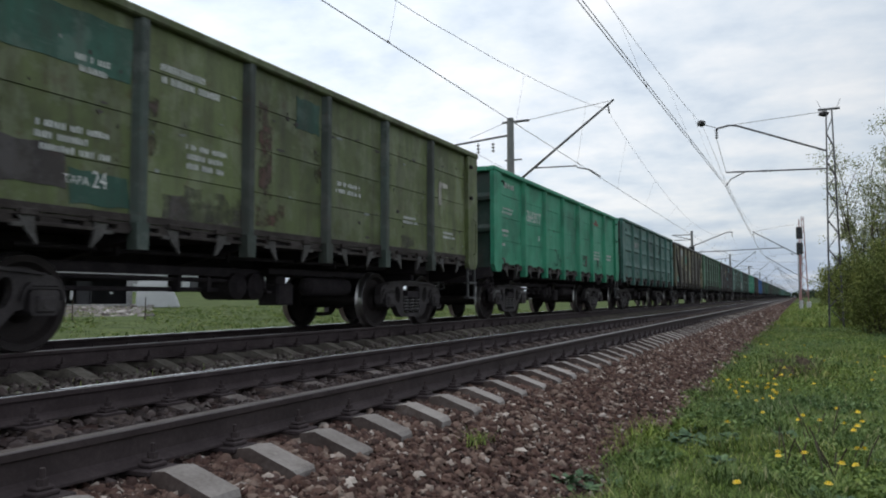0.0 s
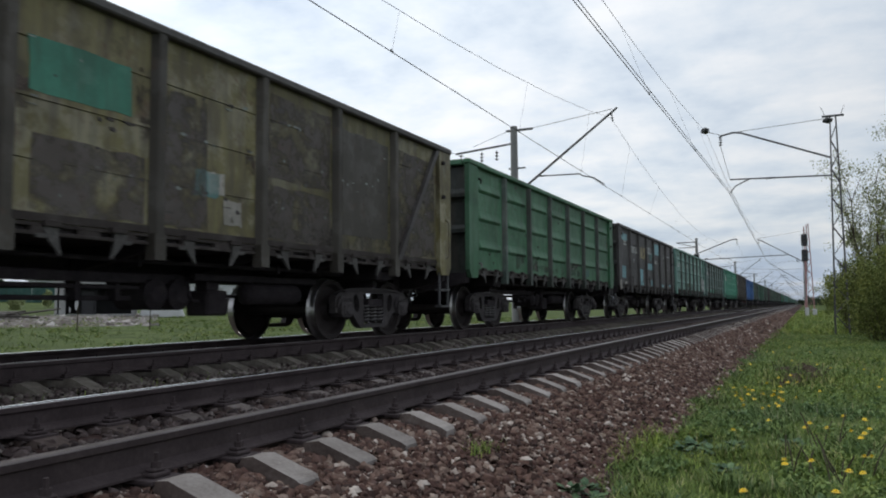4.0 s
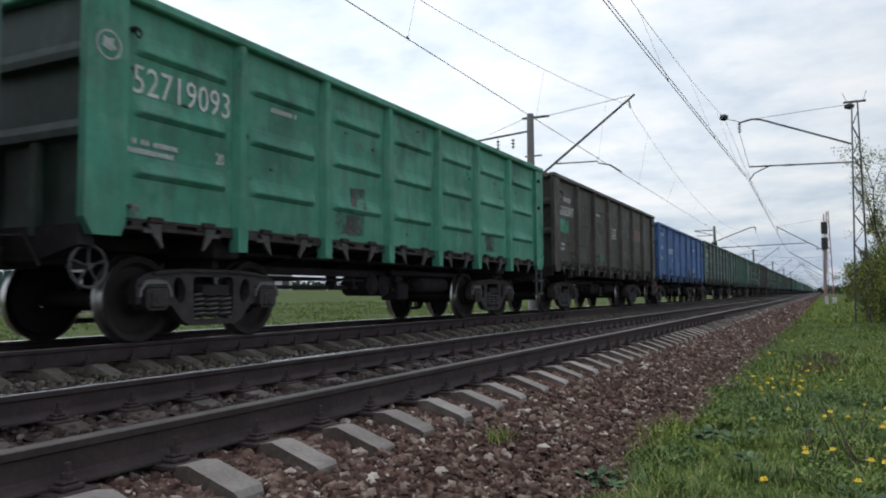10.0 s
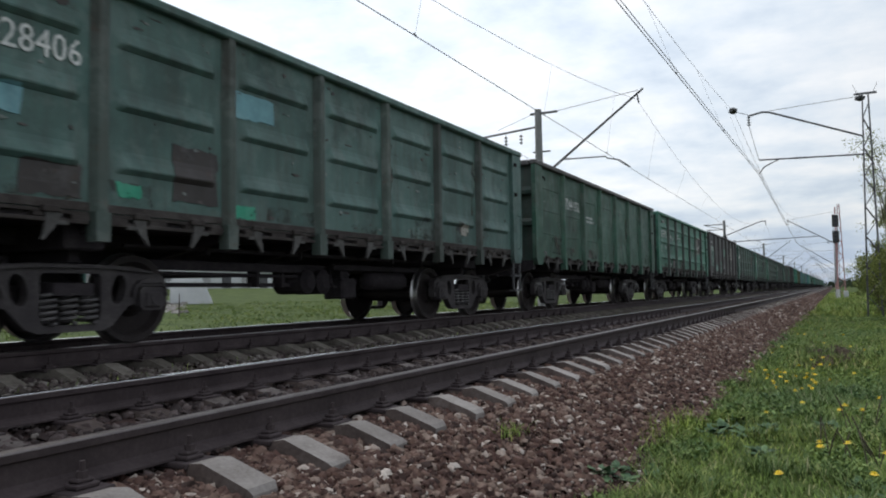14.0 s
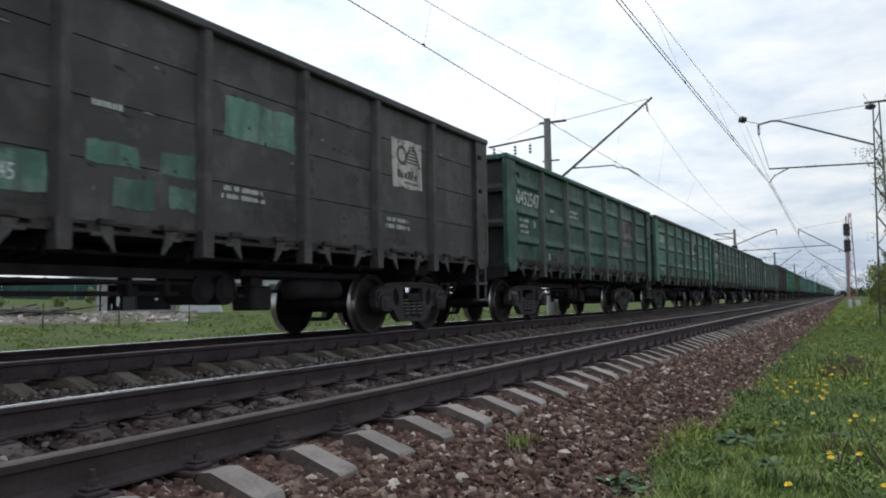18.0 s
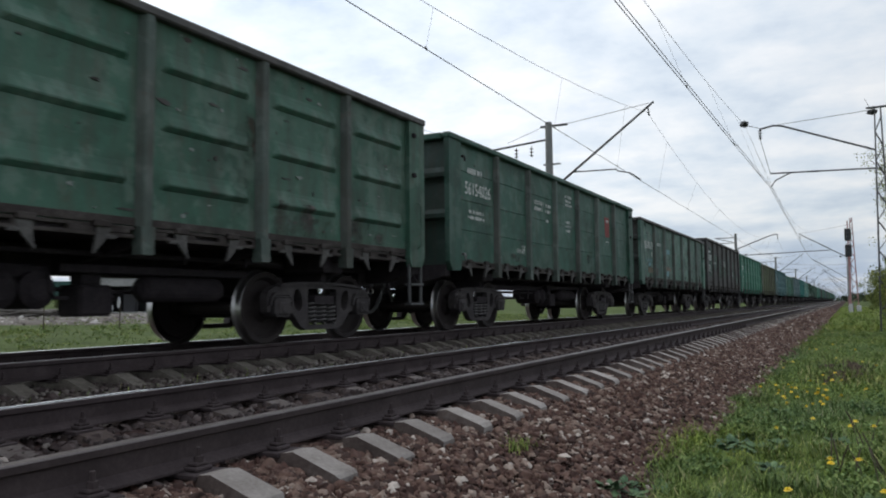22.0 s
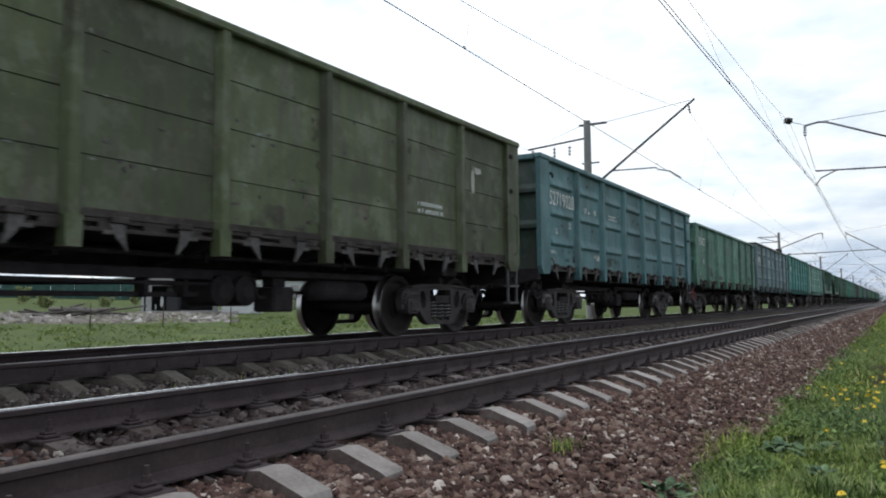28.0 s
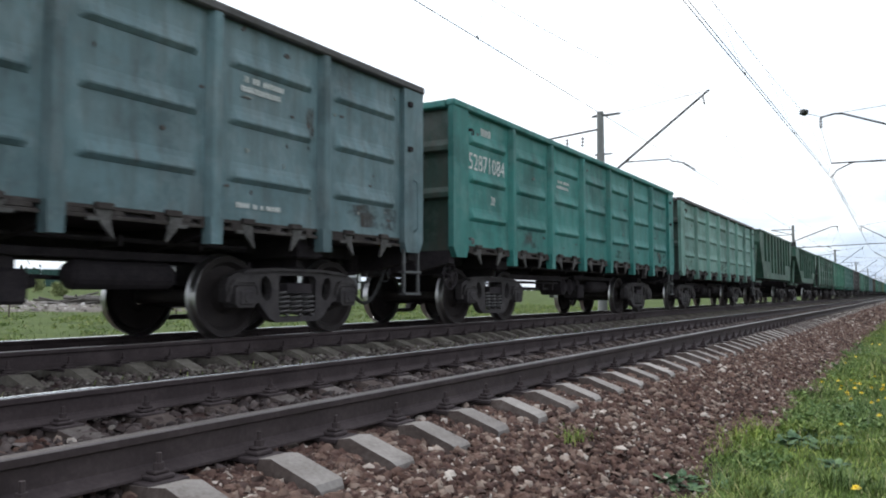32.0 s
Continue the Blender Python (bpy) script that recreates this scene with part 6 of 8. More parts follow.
    patch(w, 3, 0.25, 1.5, 2.42, 2.90, P["worn_green"]); patch(w, 2, 0.2, 0.8, 1.86, 2.08, P["worn_green"]); patch(w, 2, 0.5, 1.0, 1.45, 1.76, P["worn_green"]); patch(w, 2, 1.05, 1.55, 1.85, 2.1, P["worn_green"]); patch(w, 2, 1.18, 1.55, 1.5, 1.74, P["worn_green"]); patch(w, 1, 0.6, 1.55, 1.5, 1.85, P["worn_green"]); write(w, "45", 1, 1.1, 1.58, 0.15); poster(w, 5, 0.42, 1.35, 2.32, 3.1, P["patch_white"], P["soot"])
    bars(w, 5, 0.2, 1.75, 2, 0.8, 0.08); bars(w, 3, 0.2, 1.8, 2, 0.8, 0.07); bars(w, 2, 0.2, 2.4, 1, 0.5, 0.08)
    w = g(8, P["dark_green"], True, "dark green ribbed gondola wagon with large white figures")
    write(w, "60452547", 0, 0.04, 2.66, 0.34, width=1.5); bars(w, 0, 0.35, 2.3, 3, 0.6, 0.09); write(w, "20", 0, 1.15, 2.2, 0.16); write(w, "24", 1, 0.35, 1.42, 0.15); patch(w, 1, 1.0, 1.5, 1.40, 1.85, P["patch_dark"])
    bars(w, 1, 0.5, 2.45, 1, 0.4, 0.1); bars(w, 2, 0.25, 2.55, 2, 0.8, 0.09); poster(w, 5, 0.35, 1.25, 2.15, 3.0, P["dusty_print"], P["brown_print"])
    w = g(9, P["scuffed_green"], True, "green ribbed gondola wagon with a white poster and scuffed paint")
    write(w, "61620803", 0, 0.0, 2.62, 0.27); patch(w, 0, 0.06, 1.45, 1.95, 2.30, P["faded_cyan"]); patch(w, 0, 0.1, 1.5, 1.42, 1.72, P["worn_scuff"]); patch(w, 1, 0.05, 0.9, 1.45, 1.9, P["grime"]); patch(w, 2, 0.1, 1.3, 1.42, 1.75, P["worn_scuff"]); patch(w, 2, 0.3, 1.5, 1.9, 2.5, P["bright_flake"]); patch(w, 4, 0.1, 1.5, 1.4, 1.9, P["bright_flake"]); poster(w, 4, 0.35, 1.1, 2.2, 3.0, P["poster_field"], P["grime"]); bars(w, 0, 0.5, 1.65, 1, 0.8, 0.1); patch(w, 6, 1.1, 1.3, 1.62, 1.8, P["patch_white"])
    w = g(10, P["dull_green"], True, "dusty dull green ribbed gondola wagon")
    write(w, "61740833", 0, 0.15, 2.55, 0.27); bars(w, 0, 0.3, 2.95, 1, 0.9, 0.16); bars(w, 0, 0.2, 2.25, 2, 0.9, 0.09); patch(w, 1, 0.2, 1.3, 1.5, 1.95, P["grime"])
    w = g(11, P["dark_green"], False, "smooth dark green gondola wagon with a red square mark")
    write(w, "56154026", 0, 0.28, 2.55, 0.24, width=1.15); bars(w, 0, 0.4, 2.95, 1, 0.8, 0.14); bars(w, 0, 0.4, 2.2, 2, 0.8, 0.08); write(w, "ПОСТРОЕН", 2, 0.32, 2.76, 0.085, width=0.62); bars(w, 2, 0.34, 2.62, 1, 0.6, 0.10); bars(w, 2, 1.06, 2.75, 2, 0.5, 0.10); bars(w, 3, 0.75, 3.15, 3, 0.6, 0.08)
    bars(w, 3, 0.75, 2.5, 3, 0.5, 0.08); bars(w, 2, 1.1, 2.4, 1, 0.2, 0.08); write(w, "24", 1, 1.3, 1.58, 0.18); write(w, "TAPA", 1, 0.98, 1.58, 0.09, width=0.29); patch(w, 5, 0.85, 1.3, 2.42, 3.0, P["patch_red"], "red_square"); bars(w, 5, 0.90, 2.85, 1, 0.34, 0.09); bars(w, 5, 0.9, 2.25, 1, 0.3, 0.06)
    w = g(12, P["worn_green"], False, "badly worn green gondola wagon with rust and pale patches")
    write(w, "55678171", 0, 0.26, 2.40, 0.26); write(w, "20", 0, 1.32, 2.16, 0.15); patch(w, 0, 0.6, 1.45, 1.93, 2.06, P["faded_cyan"]); patch(w, 0, 0.9, 1.25, 1.78, 1.90, P["patch_cyan"]); patch(w, 0, 0.85, 1.55, 1.55, 1.74, P["tan"]); patch(w, 1, 0.0, 0.65, 1.45, 1.75, P["patch_dark"]); patch(w, 2, 0.1, 1.3, 1.7, 1.85, P["tan"])
    patch(w, 2, 0.5, 1.1, 2.35, 2.55, P["patch_cyan"]); patch(w, 2, 0.5, 0.8, 1.5, 1.7, P["patch_cyan"]); bars(w, 1, 0.5, 2.6, 1, 0.9, 0.12)
    w = g(13, P["coal"], False, "black sooty gondola wagon with green remnants of paint", wheel=iron)
    patch(w, 0, 0.04, 1.55, 1.80, 3.30, P["flaky_green"]); write(w, "61724837", 0, 0.1, 2.62, 0.28); bars(w, 0, 0.3, 2.3, 3, 0.65, 0.09); write(w, "20", 0, 1.1, 1.95, 0.14); bars(w, 0, 0.4, 3.0, 1, 0.8, 0.15)
    patch(w, 1, 0.08, 1.5, 2.15, 2.95, P["flaky_green"]); patch(w, 2, 0.05, 1.5, 1.80, 2.75, P["flaky_green"]); patch(w, 3, 0.1, 1.3, 1.9, 2.9, P["flaky_green"]); patch(w, 4, 0.3, 0.9, 2.0, 3.2, P["flaky_green"]); patch(w, 5, 1.0, 1.5, 1.9, 2.9, P["flaky_green"]); patch(w, 6, 0.1, 1.4, 1.6, 2.1, P["flaky_green"])
    bars(w, 1, 0.3, 2.5, 1, 0.9, 0.08); bars(w, 5, 0.1, 2.15, 2, 0.8, 0.09); bars(w, 3, 0.3, 2.7, 3, 0.9, 0.08); bars(w, 5, 0.4, 1.75, 1, 0.5, 0.1)
    w = g(14, P["fresh_green"], True, "fresh green ribbed gondola wagon with white figures", wheel=iron)
    write(w, "52903374", 0, 0.1, 2.62, 0.30); bars(w, 0, 0.3, 3.1, 1, 0.9, 0.18); write(w, "20", 0, 1.15, 2.05, 0.16); bars(w, 2, 0.1, 2.65, 2, 0.9, 0.09); bars(w, 1, 0.5, 2.85, 1, 0.5, 0.09); patch(w, 1, 1.0, 1.35, 1.5, 1.8, P["patch_dark"])
    w = g(15, P["drab_olive"], False, "mossy olive gondola wagon with rusty smears")
    patch(w, 6, 0.35, 0.45, 2.4, 2.85, P["patch_white"]); patch(w, 6, 0.45, 0.7, 2.75, 2.85, P["patch_white"]); bars(w, 5, 0.3, 2.0, 2, 0.9, 0.08)
    w = g(16, P["blue_teal"], True, "blue-teal ribbed gondola wagon with white figures", wheel=iron)
    write(w, "52719028", 0, 0.14, 2.52, 0.31, width=1.42); write(w, "20", 0, 1.2, 2.2, 0.15); write(w, "22", 0, 0.45, 1.98, 0.12); write(w, "69", 1, 0.48, 2.58, 0.14); write(w, "88", 1, 1.12, 2.58, 0.14); bars(w, 1, 0.72, 2.58, 1, 0.12, 0.07); write(w, "24", 1, 1.28, 1.55, 0.15); write(w, "TAPA", 1, 1.0, 1.55, 0.075, width=0.25); bars(w, 2, 0.4, 2.65, 2, 0.8, 0.06); bars(w, 0, 0.1, 1.55, 1, 0.4, 0.08)
    w = g(17, P["moss"], False, "moss-green plank-sided gondola wagon with white figures", wheel=P["red_wheel"])
    write(w, "52906823", 0, 0.1, 2.62, 0.28); write(w, "20", 0, 1.0, 1.95, 0.16); bars(w, 0, 0.1, 1.5, 1, 0.4, 0.12); patch(w, 1, 0.2, 0.8, 1.5, 1.8, P["grime"])
    w = g(18, P["grey_teal"], True, "dusty grey-teal ribbed gondola wagon")
    write(w, "52870189", 0, 0.12, 2.58, 0.27); bars(w, 2, 0.6, 2.55, 2, 0.9, 0.1); bars(w, 5, 0.3, 2.9, 2, 0.7, 0.08); bars(w, 5, 0.2, 1.42, 1, 1.0, 0.07)
    w = g(19, P["sea"], True, "sea-green ribbed gondola wagon with white figures", wheel=iron)
    write(w, "52871084", 0, 0.12, 2.52, 0.28); bars(w, 0, 0.5, 3.0, 1, 0.5, 0.16); write(w, "20", 0, 0.9, 2.05, 0.15); bars(w, 2, 0.3, 2.8, 2, 0.7, 0.08)
    w = g(20, P["pale_teal"], True, "pale grey-teal ribbed gondola wagon")
    hopper(21, P["dull_green"], True)
    hopper(22, P["dull_green"], False)
    byk = {k: r for r, k in WAGONS}
    for k, dark, pale in ((-7, 60, 20), (-5, 14, 14), (-4, 90, 50), (-3, 25, 10), (-2, 40, 40), (-1, 16, 36), (0, 30, 30), (1, 14, 8), (2, 60, 30), (3, 22, 8), (4, 50, 30), (5, 30, 36), (6, 24, 50), (7, 60, 24), (8, 30, 16), (9, 24, 70), (10, 40, 40), (11, 20, 8), (12, 130, 40), (13, 50, 16), (14, 12, 5), (15, 70, 20), (16, 18, 8), (17, 60, 26), (18, 20, 24), (19, 14, 6), (20, 14, 8), (-6, 18, 5)):
        flecks(byk[k], dark, 300 + k, P["patch_dark"], 0.012, 0.06 if k != 12 else 0.085)
        flecks(byk[k], pale, 400 + k, P["patch_scuff"], 0.010, 0.05, name="scuffed_paint")
    for k, low, side in ((-8, 3, 2), (-7, 7, 7), (-6, 3, 1), (-5, 4, 2), (-4, 12, 12), (-3, 5, 4), (-2, 5, 3), (-1, 6, 3), (0, 5, 3), (1, 4, 2), (2, 6, 5), (3, 4, 2), (4, 7, 4), (5, 6, 4), (6, 6, 3), (7, 6, 4), (8, 7, 4), (9, 7, 5), (10, 7, 5), (11, 3, 2), (12, 8, 7), (13, 6, 4), (14, 4, 2), (15, 7, 6), (16, 4, 2), (17, 6, 5), (18, 6, 3), (19, 3, 1), (20, 3, 1)):
        stains(byk[k], 500 + k, low, side)
    rest = ["dull_green", "green", "teal_green", "soot", "moss", "dark_green", "grey_teal", "brown_black", "green", "dark_teal", "dull_green", "olive", "sea", "dark_green", "soot", "green", "dull_green", "teal_green", "dark_green", "green"]
    for i, c in enumerate(rest):
        g(23 + i, P[c], i % 3 != 1, c.replace("_", " ") + " gondola wagon far down the line", near=False)


def hopper(k, mat, tall):
    """Hopper wagon: sloping end sheets over open platforms, ribbed sides."""
    root = new("hopper_wagon")
    tagged(root, "green hopper wagon with " + ("a tall boxy body" if tall else "sloping ends"), "freight wagon", group="wagons of the train")
    z1 = 3.55 if tall else 3.42
    e = 5.6 if tall else 6.1
    bm = bmesh.new()
    low = 4.6 if tall else 3.2
    prism(bm, [(-e, z1), (e, z1), (e, z1 - 0.5), (low, 1.3), (-low, 1.3), (-e, z1 - 0.5)], "x", -1.5, 1.5)
    part("body", bm, mat, root)
    for i in range(9):
        y = -4.2 + 1.05 * i
        bm = bmesh.new()
        box(bm, 1.5, 1.58, y - 0.05, y + 0.05, 1.6 if abs(y) < 3.0 else z1 - 1.4, z1, 0.01)
        part("rib", bm, mat, root)
    bm = bmesh.new()
    box(bm, -1.55, 1.55, -e - 0.05, e + 0.05, z1, z1 + 0.1, 0.02)
    part("roof_rim", bm, mat, root)
    for s in (-1, 1):
        bm = bmesh.new()
        for x in (-1.3, 1.3):
            tube(bm, (x, s * 6.3, 1.15), (x, s * 5.3, z1 - 0.3), 0.06, 0.06, 6)
            tube(bm, (x, s * 6.3, 1.15), (x, s * 6.3, 2.1), 0.03, 0.03, 6)
        box(bm, -1.45, 1.45, min(s * 5.0, s * 6.5), max(s * 5.0, s * 6.5), 1.08, 1.15)
        part("end_platform", bm, mat, root)
    add_underframe(root)
    for me in MESH["coupler"]:
        put("coupler", me, M["iron"], root)
    add_bogies(root, False)
    WAGONS.append((root, k))


make_train()


# ---- overhead line ----
def strand(pts, r, name, label, category="overhead wire"):
    bm = bmesh.new()
    pipe(bm, pts, r, 5)
    o = part(name, bm, M["wire"])
    return tagged(o, label, category, group="overhead wires", kind="structure")


def sag(p, q, drop, n=14):
    p, q = Vector(p), Vector(q)
    return [p.lerp(q, i / n) - Vector((0, 0, 4 * drop * (i / n) * (1 - i / n))) for i in range(n + 1)]


MAST_STEP = 58.0
LEFT_Y = [30.5 + MAST_STEP * i + (3.5 if i == 1 else 0.0) for i in range(-1, 14)]
RIGHT_Y = [36.0 + MAST_STEP * i for i in range(-1, 14)]


def insulator(bm, p, q, n=4, r=0.07):
    p, q = Vector(p), Vector(q)
    for i in range(n):
        c = p.lerp(q, (i + 0.5) / n)
        d = (q - p).normalized() * 0.02
        tube(bm, c - d, c + d, r, r * 0.6, 10)
    tube(bm, p, q, 0.018, 0.018, 6)


def left_mast(y):
    root = new("catenary_mast")
    root.location = (-11.0, y, -0.75)
    tagged(root, "round concrete catenary mast with a raking steel arm", "mast", group="catenary masts")
    bm = bmesh.new()
    tube(bm, (0, 0, 0), (0, 0, 9.05), 0.20, 0.145, 16)
    part("pole", bm, M["pole"], root, smooth=False)
    bm = bmesh.new()
    tube(bm, (0.15, 0, 6.15), (4.40, 0.3, 9.44), 0.055, 0.045, 8)
    part("raking_arm", bm, M["galv"], root)
    bm = bmesh.new()
    box(bm, -0.35, 0.85, -0.05, 0.05, 8.84, 8.92)
    part("cross_arm", bm, M["galv"], root)
    bm = bmesh.new()
    box(bm, -0.25, 0.5, -0.05, 0.05, 7.20, 7.25)
    part("cross_arm", bm, M["galv"], root)
    bm = bmesh.new()
    tube(bm, (0.85, 0, 8.9), (4.2, 0.3, 9.40), 0.012, 0.012, 5)
    tube(bm, (-1.9, 0, 8.35), (-0.3, 0, 8.86), 0.010, 0.010, 5)
    part("stay_wire", bm, M["wire"], root)
    bm = bmesh.new()
    pipe(bm, [(1.0, 0.08, 6.82), (2.86, 0.1, 6.78), (2.90, 0.1, 6.70), (3.4, 0.1, 6.58), (3.84, 0.1, 6.26)], 0.028, 7)
    part("registration_arm", bm, M["galv"], root)
    bm = bmesh.new()
    insulator(bm, (1.0, 0.08, 6.84), (1.35, 0.08, 6.82), 3, 0.05)
    insulator(bm, (4.15, 0.28, 9.28), (4.22, 0.28, 8.86), 4, 0.05)
    part("insulator", bm, M["insul"], root)
    bm = bmesh.new()
    tube(bm, (-2.75, 0, 8.10), (0, 0, 8.32), 0.045, 0.045, 6)
    for x in (-2.5, -1.5, -0.8):
        tube(bm, (x, 0, 8.1), (x, 0, 7.86), 0.015, 0.015, 5)
    part("field_bracket", bm, M["galv"], root)
    for x in (-2.5, -1.5, -0.8):
        bm = bmesh.new()
        insulator(bm, (x, 0, 8.05), (x, 0, 7.62), 3, 0.09)
        part("hanging_insulator", bm, M["insul"], root)
    return root


def lattice_mast(x, y):
    """Four-legged steel mast with diagonal bracing, and two arms over the near track."""
    root = new("lattice_mast")
    root.location = (x, y, -0.75)
    tagged(root, "narrow steel lattice catenary mast with two arms", "mast", group="catenary masts")
    h, w0, w1 = 9.3, 0.27, 0.11
    leg = lambda sx, sy, z: (sx * (w0 + (w1 - w0) * z / h), sy * (w0 + (w1 - w0) * z / h), z)
    for sx in (-1, 1):
        for sy in (-1, 1):
            bm = bmesh.new()
            tube(bm, leg(sx, sy, 0), leg(sx, sy, h), 0.032, 0.026, 5)
            part("leg", bm, M["galv"], root)
    bm = bmesh.new()
    zs = [0.25 + 0.62 * i for i in range(15)]
    for i, (a, b) in enumerate(zip(zs, zs[1:])):
        f = 1 if i % 2 else -1
        for s in (-1, 1):
            tube(bm, leg(-f, s, a), leg(f, s, b), 0.016, 0.016, 4)
            tube(bm, leg(s, -f, a), leg(s, f, b), 0.016, 0.016, 4)
    part("bracing", bm, M["galv"], root)
    bm = bmesh.new()
    box(bm, -0.42, 0.42, -0.06, 0.06, 9.3, 9.37)
    for sx in (-0.3, 0.3):
        tube(bm, (sx, 0, 9.37), (sx * 1.5, 0, 9.75), 0.01, 0.01, 4)
    part("head_plate", bm, M["galv"], root)
    bm = bmesh.new()
    bmesh.ops.create_icosphere(bm, subdivisions=1, radius=0.17, matrix=Matrix.Translation((-0.2, 0, 9.15)) @ Matrix.Diagonal((1.4, 1, 0.8, 1)))
    part("insulator", bm, M["insul"], root, "dark strain insulator")
    bm = bmesh.new()
    pipe(bm, [(-0.15, 0, 7.55), (-3.68, 0, 8.98), (-4.0, 0, 9.03), (-4.58, 0, 8.92)], 0.042, 7)
    part("upper_arm", bm, M["galv"], root)
    bm = bmesh.new()
    tube(bm, (-0.1, 0, 6.78), (-4.2, 0, 6.91), 0.034, 0.034, 7)
    pipe(bm, [(-3.3, 0.05, 6.92), (-3.75, 0.05, 6.72), (-4.0, 0.05, 6.60), (-4.21, 0.05, 6.30)], 0.026, 6)
    part("lower_arm", bm, M["galv"], root)
    bm = bmesh.new()
    insulator(bm, (-4.55, 0, 8.90), (-4.55, 0, 8.45), 4, 0.085)
    part("arm_insulator", bm, M["insul"], root)
    bm = bmesh.new()
    insulator(bm, (-2.75, 0, 6.86), (-2.3, 0, 6.85), 3, 0.07)
    part("arm_insulator", bm, M["insul"], root)
    bm = bmesh.new()
    bmesh.ops.create_icosphere(bm, subdivisions=1, radius=0.19, matrix=Matrix.Translation((-5.17, -0.2, 9.19)) @ Matrix.Diagonal((1.1, 1.3, 0.9, 1)))
    part("arm_insulator", bm, M["insul"], root)
    bm = bmesh.new()
    tube(bm, (-4.0, 0, 9.03), (-0.1, 0, 9.25), 0.012, 0.012, 5)
    tube(bm, (-4.55, 0, 8.45), (-4.2, 0, 6.92), 0.012, 0.012, 5)
    tube(bm, (-5.17, -0.2, 9.15), (-4.58, 0, 8.98), 0.014, 0.014, 5)
    part("stay_wire", bm, M["wire"], root)
    return root


def right_pole(x, y, reach=5.6):
    """Concrete mast with a raking arm over the near track."""
    root = new("catenary_mast")
    root.location = (x, y, -0.75)
    tagged(root, "concrete catenary mast with a raking arm and red-white foot", "mast", group="catenary masts")
    bm = bmesh.new()
    tube(bm, (0, 0, 2.0), (0, 0, 9.4), 0.17, 0.13, 12)
    part("pole", bm, M["pole"], root)
    bm = bmesh.new()
    tube(bm, (0, 0, 0), (0, 0, 2.05), 0.22, 0.21, 12)
    part("foot_band", bm, M["redband"], root, "faded red and white paint")
    bm = bmesh.new()
    tube(bm, (-0.1, 0, 5.0), (-reach, 0, 8.7), 0.05, 0.045, 6)
    tube(bm, (2.6 - reach, 0, 6.6), (1.4 - reach, 0, 6.3), 0.03, 0.03, 6)
    part("raking_arm", bm, M["galv"], root)
    bm = bmesh.new()
    tube(bm, (-reach, 0, 8.7), (-0.1, 0, 9.3), 0.012, 0.012, 5)
    part("stay_wire", bm, M["wire"], root)
    return root


def equipment_mast(y):
    """Mast with a switch box, a braced bracket on the field side and a cranked arm over the track."""
    root = new("catenary_mast")
    root.location = (-11.0, y, -0.75)
    tagged(root, "concrete mast with a black switch box and a cranked arm", "mast", group="catenary masts")
    bm = bmesh.new()
    tube(bm, (0, 0, 0), (0, 0, 9.0), 0.19, 0.14, 14)
    part("pole", bm, M["pole"], root)
    bm = bmesh.new()
    box(bm, -0.30, 0.30, -0.55, -0.16, 6.15, 7.15, 0.05)
    part("switch_box", bm, M["signalblack"], root, "black switch box")
    bm = bmesh.new()
    tube(bm, (-2.25, 0, 8.55), (0, 0, 8.55), 0.05, 0.05, 6)
    tube(bm, (-2.25, 0, 8.55), (0, 0, 7.95), 0.035, 0.035, 6)
    tube(bm, (-2.0, 0, 7.95), (0, 0, 7.95), 0.04, 0.04, 6)
    part("field_bracket", bm, M["galv"], root)
    bm = bmesh.new()
    pipe(bm, [(0.15, 0, 7.25), (3.7, 0, 8.62), (3.95, 0, 8.68), (4.45, 0, 8.68)], 0.055, 7)
    part("cranked_arm", bm, M["galv"], root)
    bm = bmesh.new()
    insulator(bm, (4.4, 0, 8.66), (4.4, 0, 8.15), 4, 0.08)
    part("insulator", bm, M["insul"], root)
    bm = bmesh.new()
    tube(bm, (0.15, 0, 6.48), (9.6, 0.8, 6.78), 0.045, 0.045, 6)
    pipe(bm, [(2.9, 0.1, 6.58), (3.5, 0.1, 6.50), (3.84, 0.1, 6.26)], 0.028, 6)
    part("cross_beam", bm, M["galv"], root, "thin beam that reaches over both tracks")
    for x in (0.9, 2.4):
        bm = bmesh.new()
        insulator(bm, (x, 0.05, 6.58), (x + 0.3, 0.05, 6.59), 3, 0.10)
        part("insulator", bm, M["insul"], root)
    return root


for i, y in enumerate(LEFT_Y):
    if i == 2:
        equipment_mast(y)
    else:
        left_mast(y)
lattice_mast(1.44, RIGHT_Y[1])


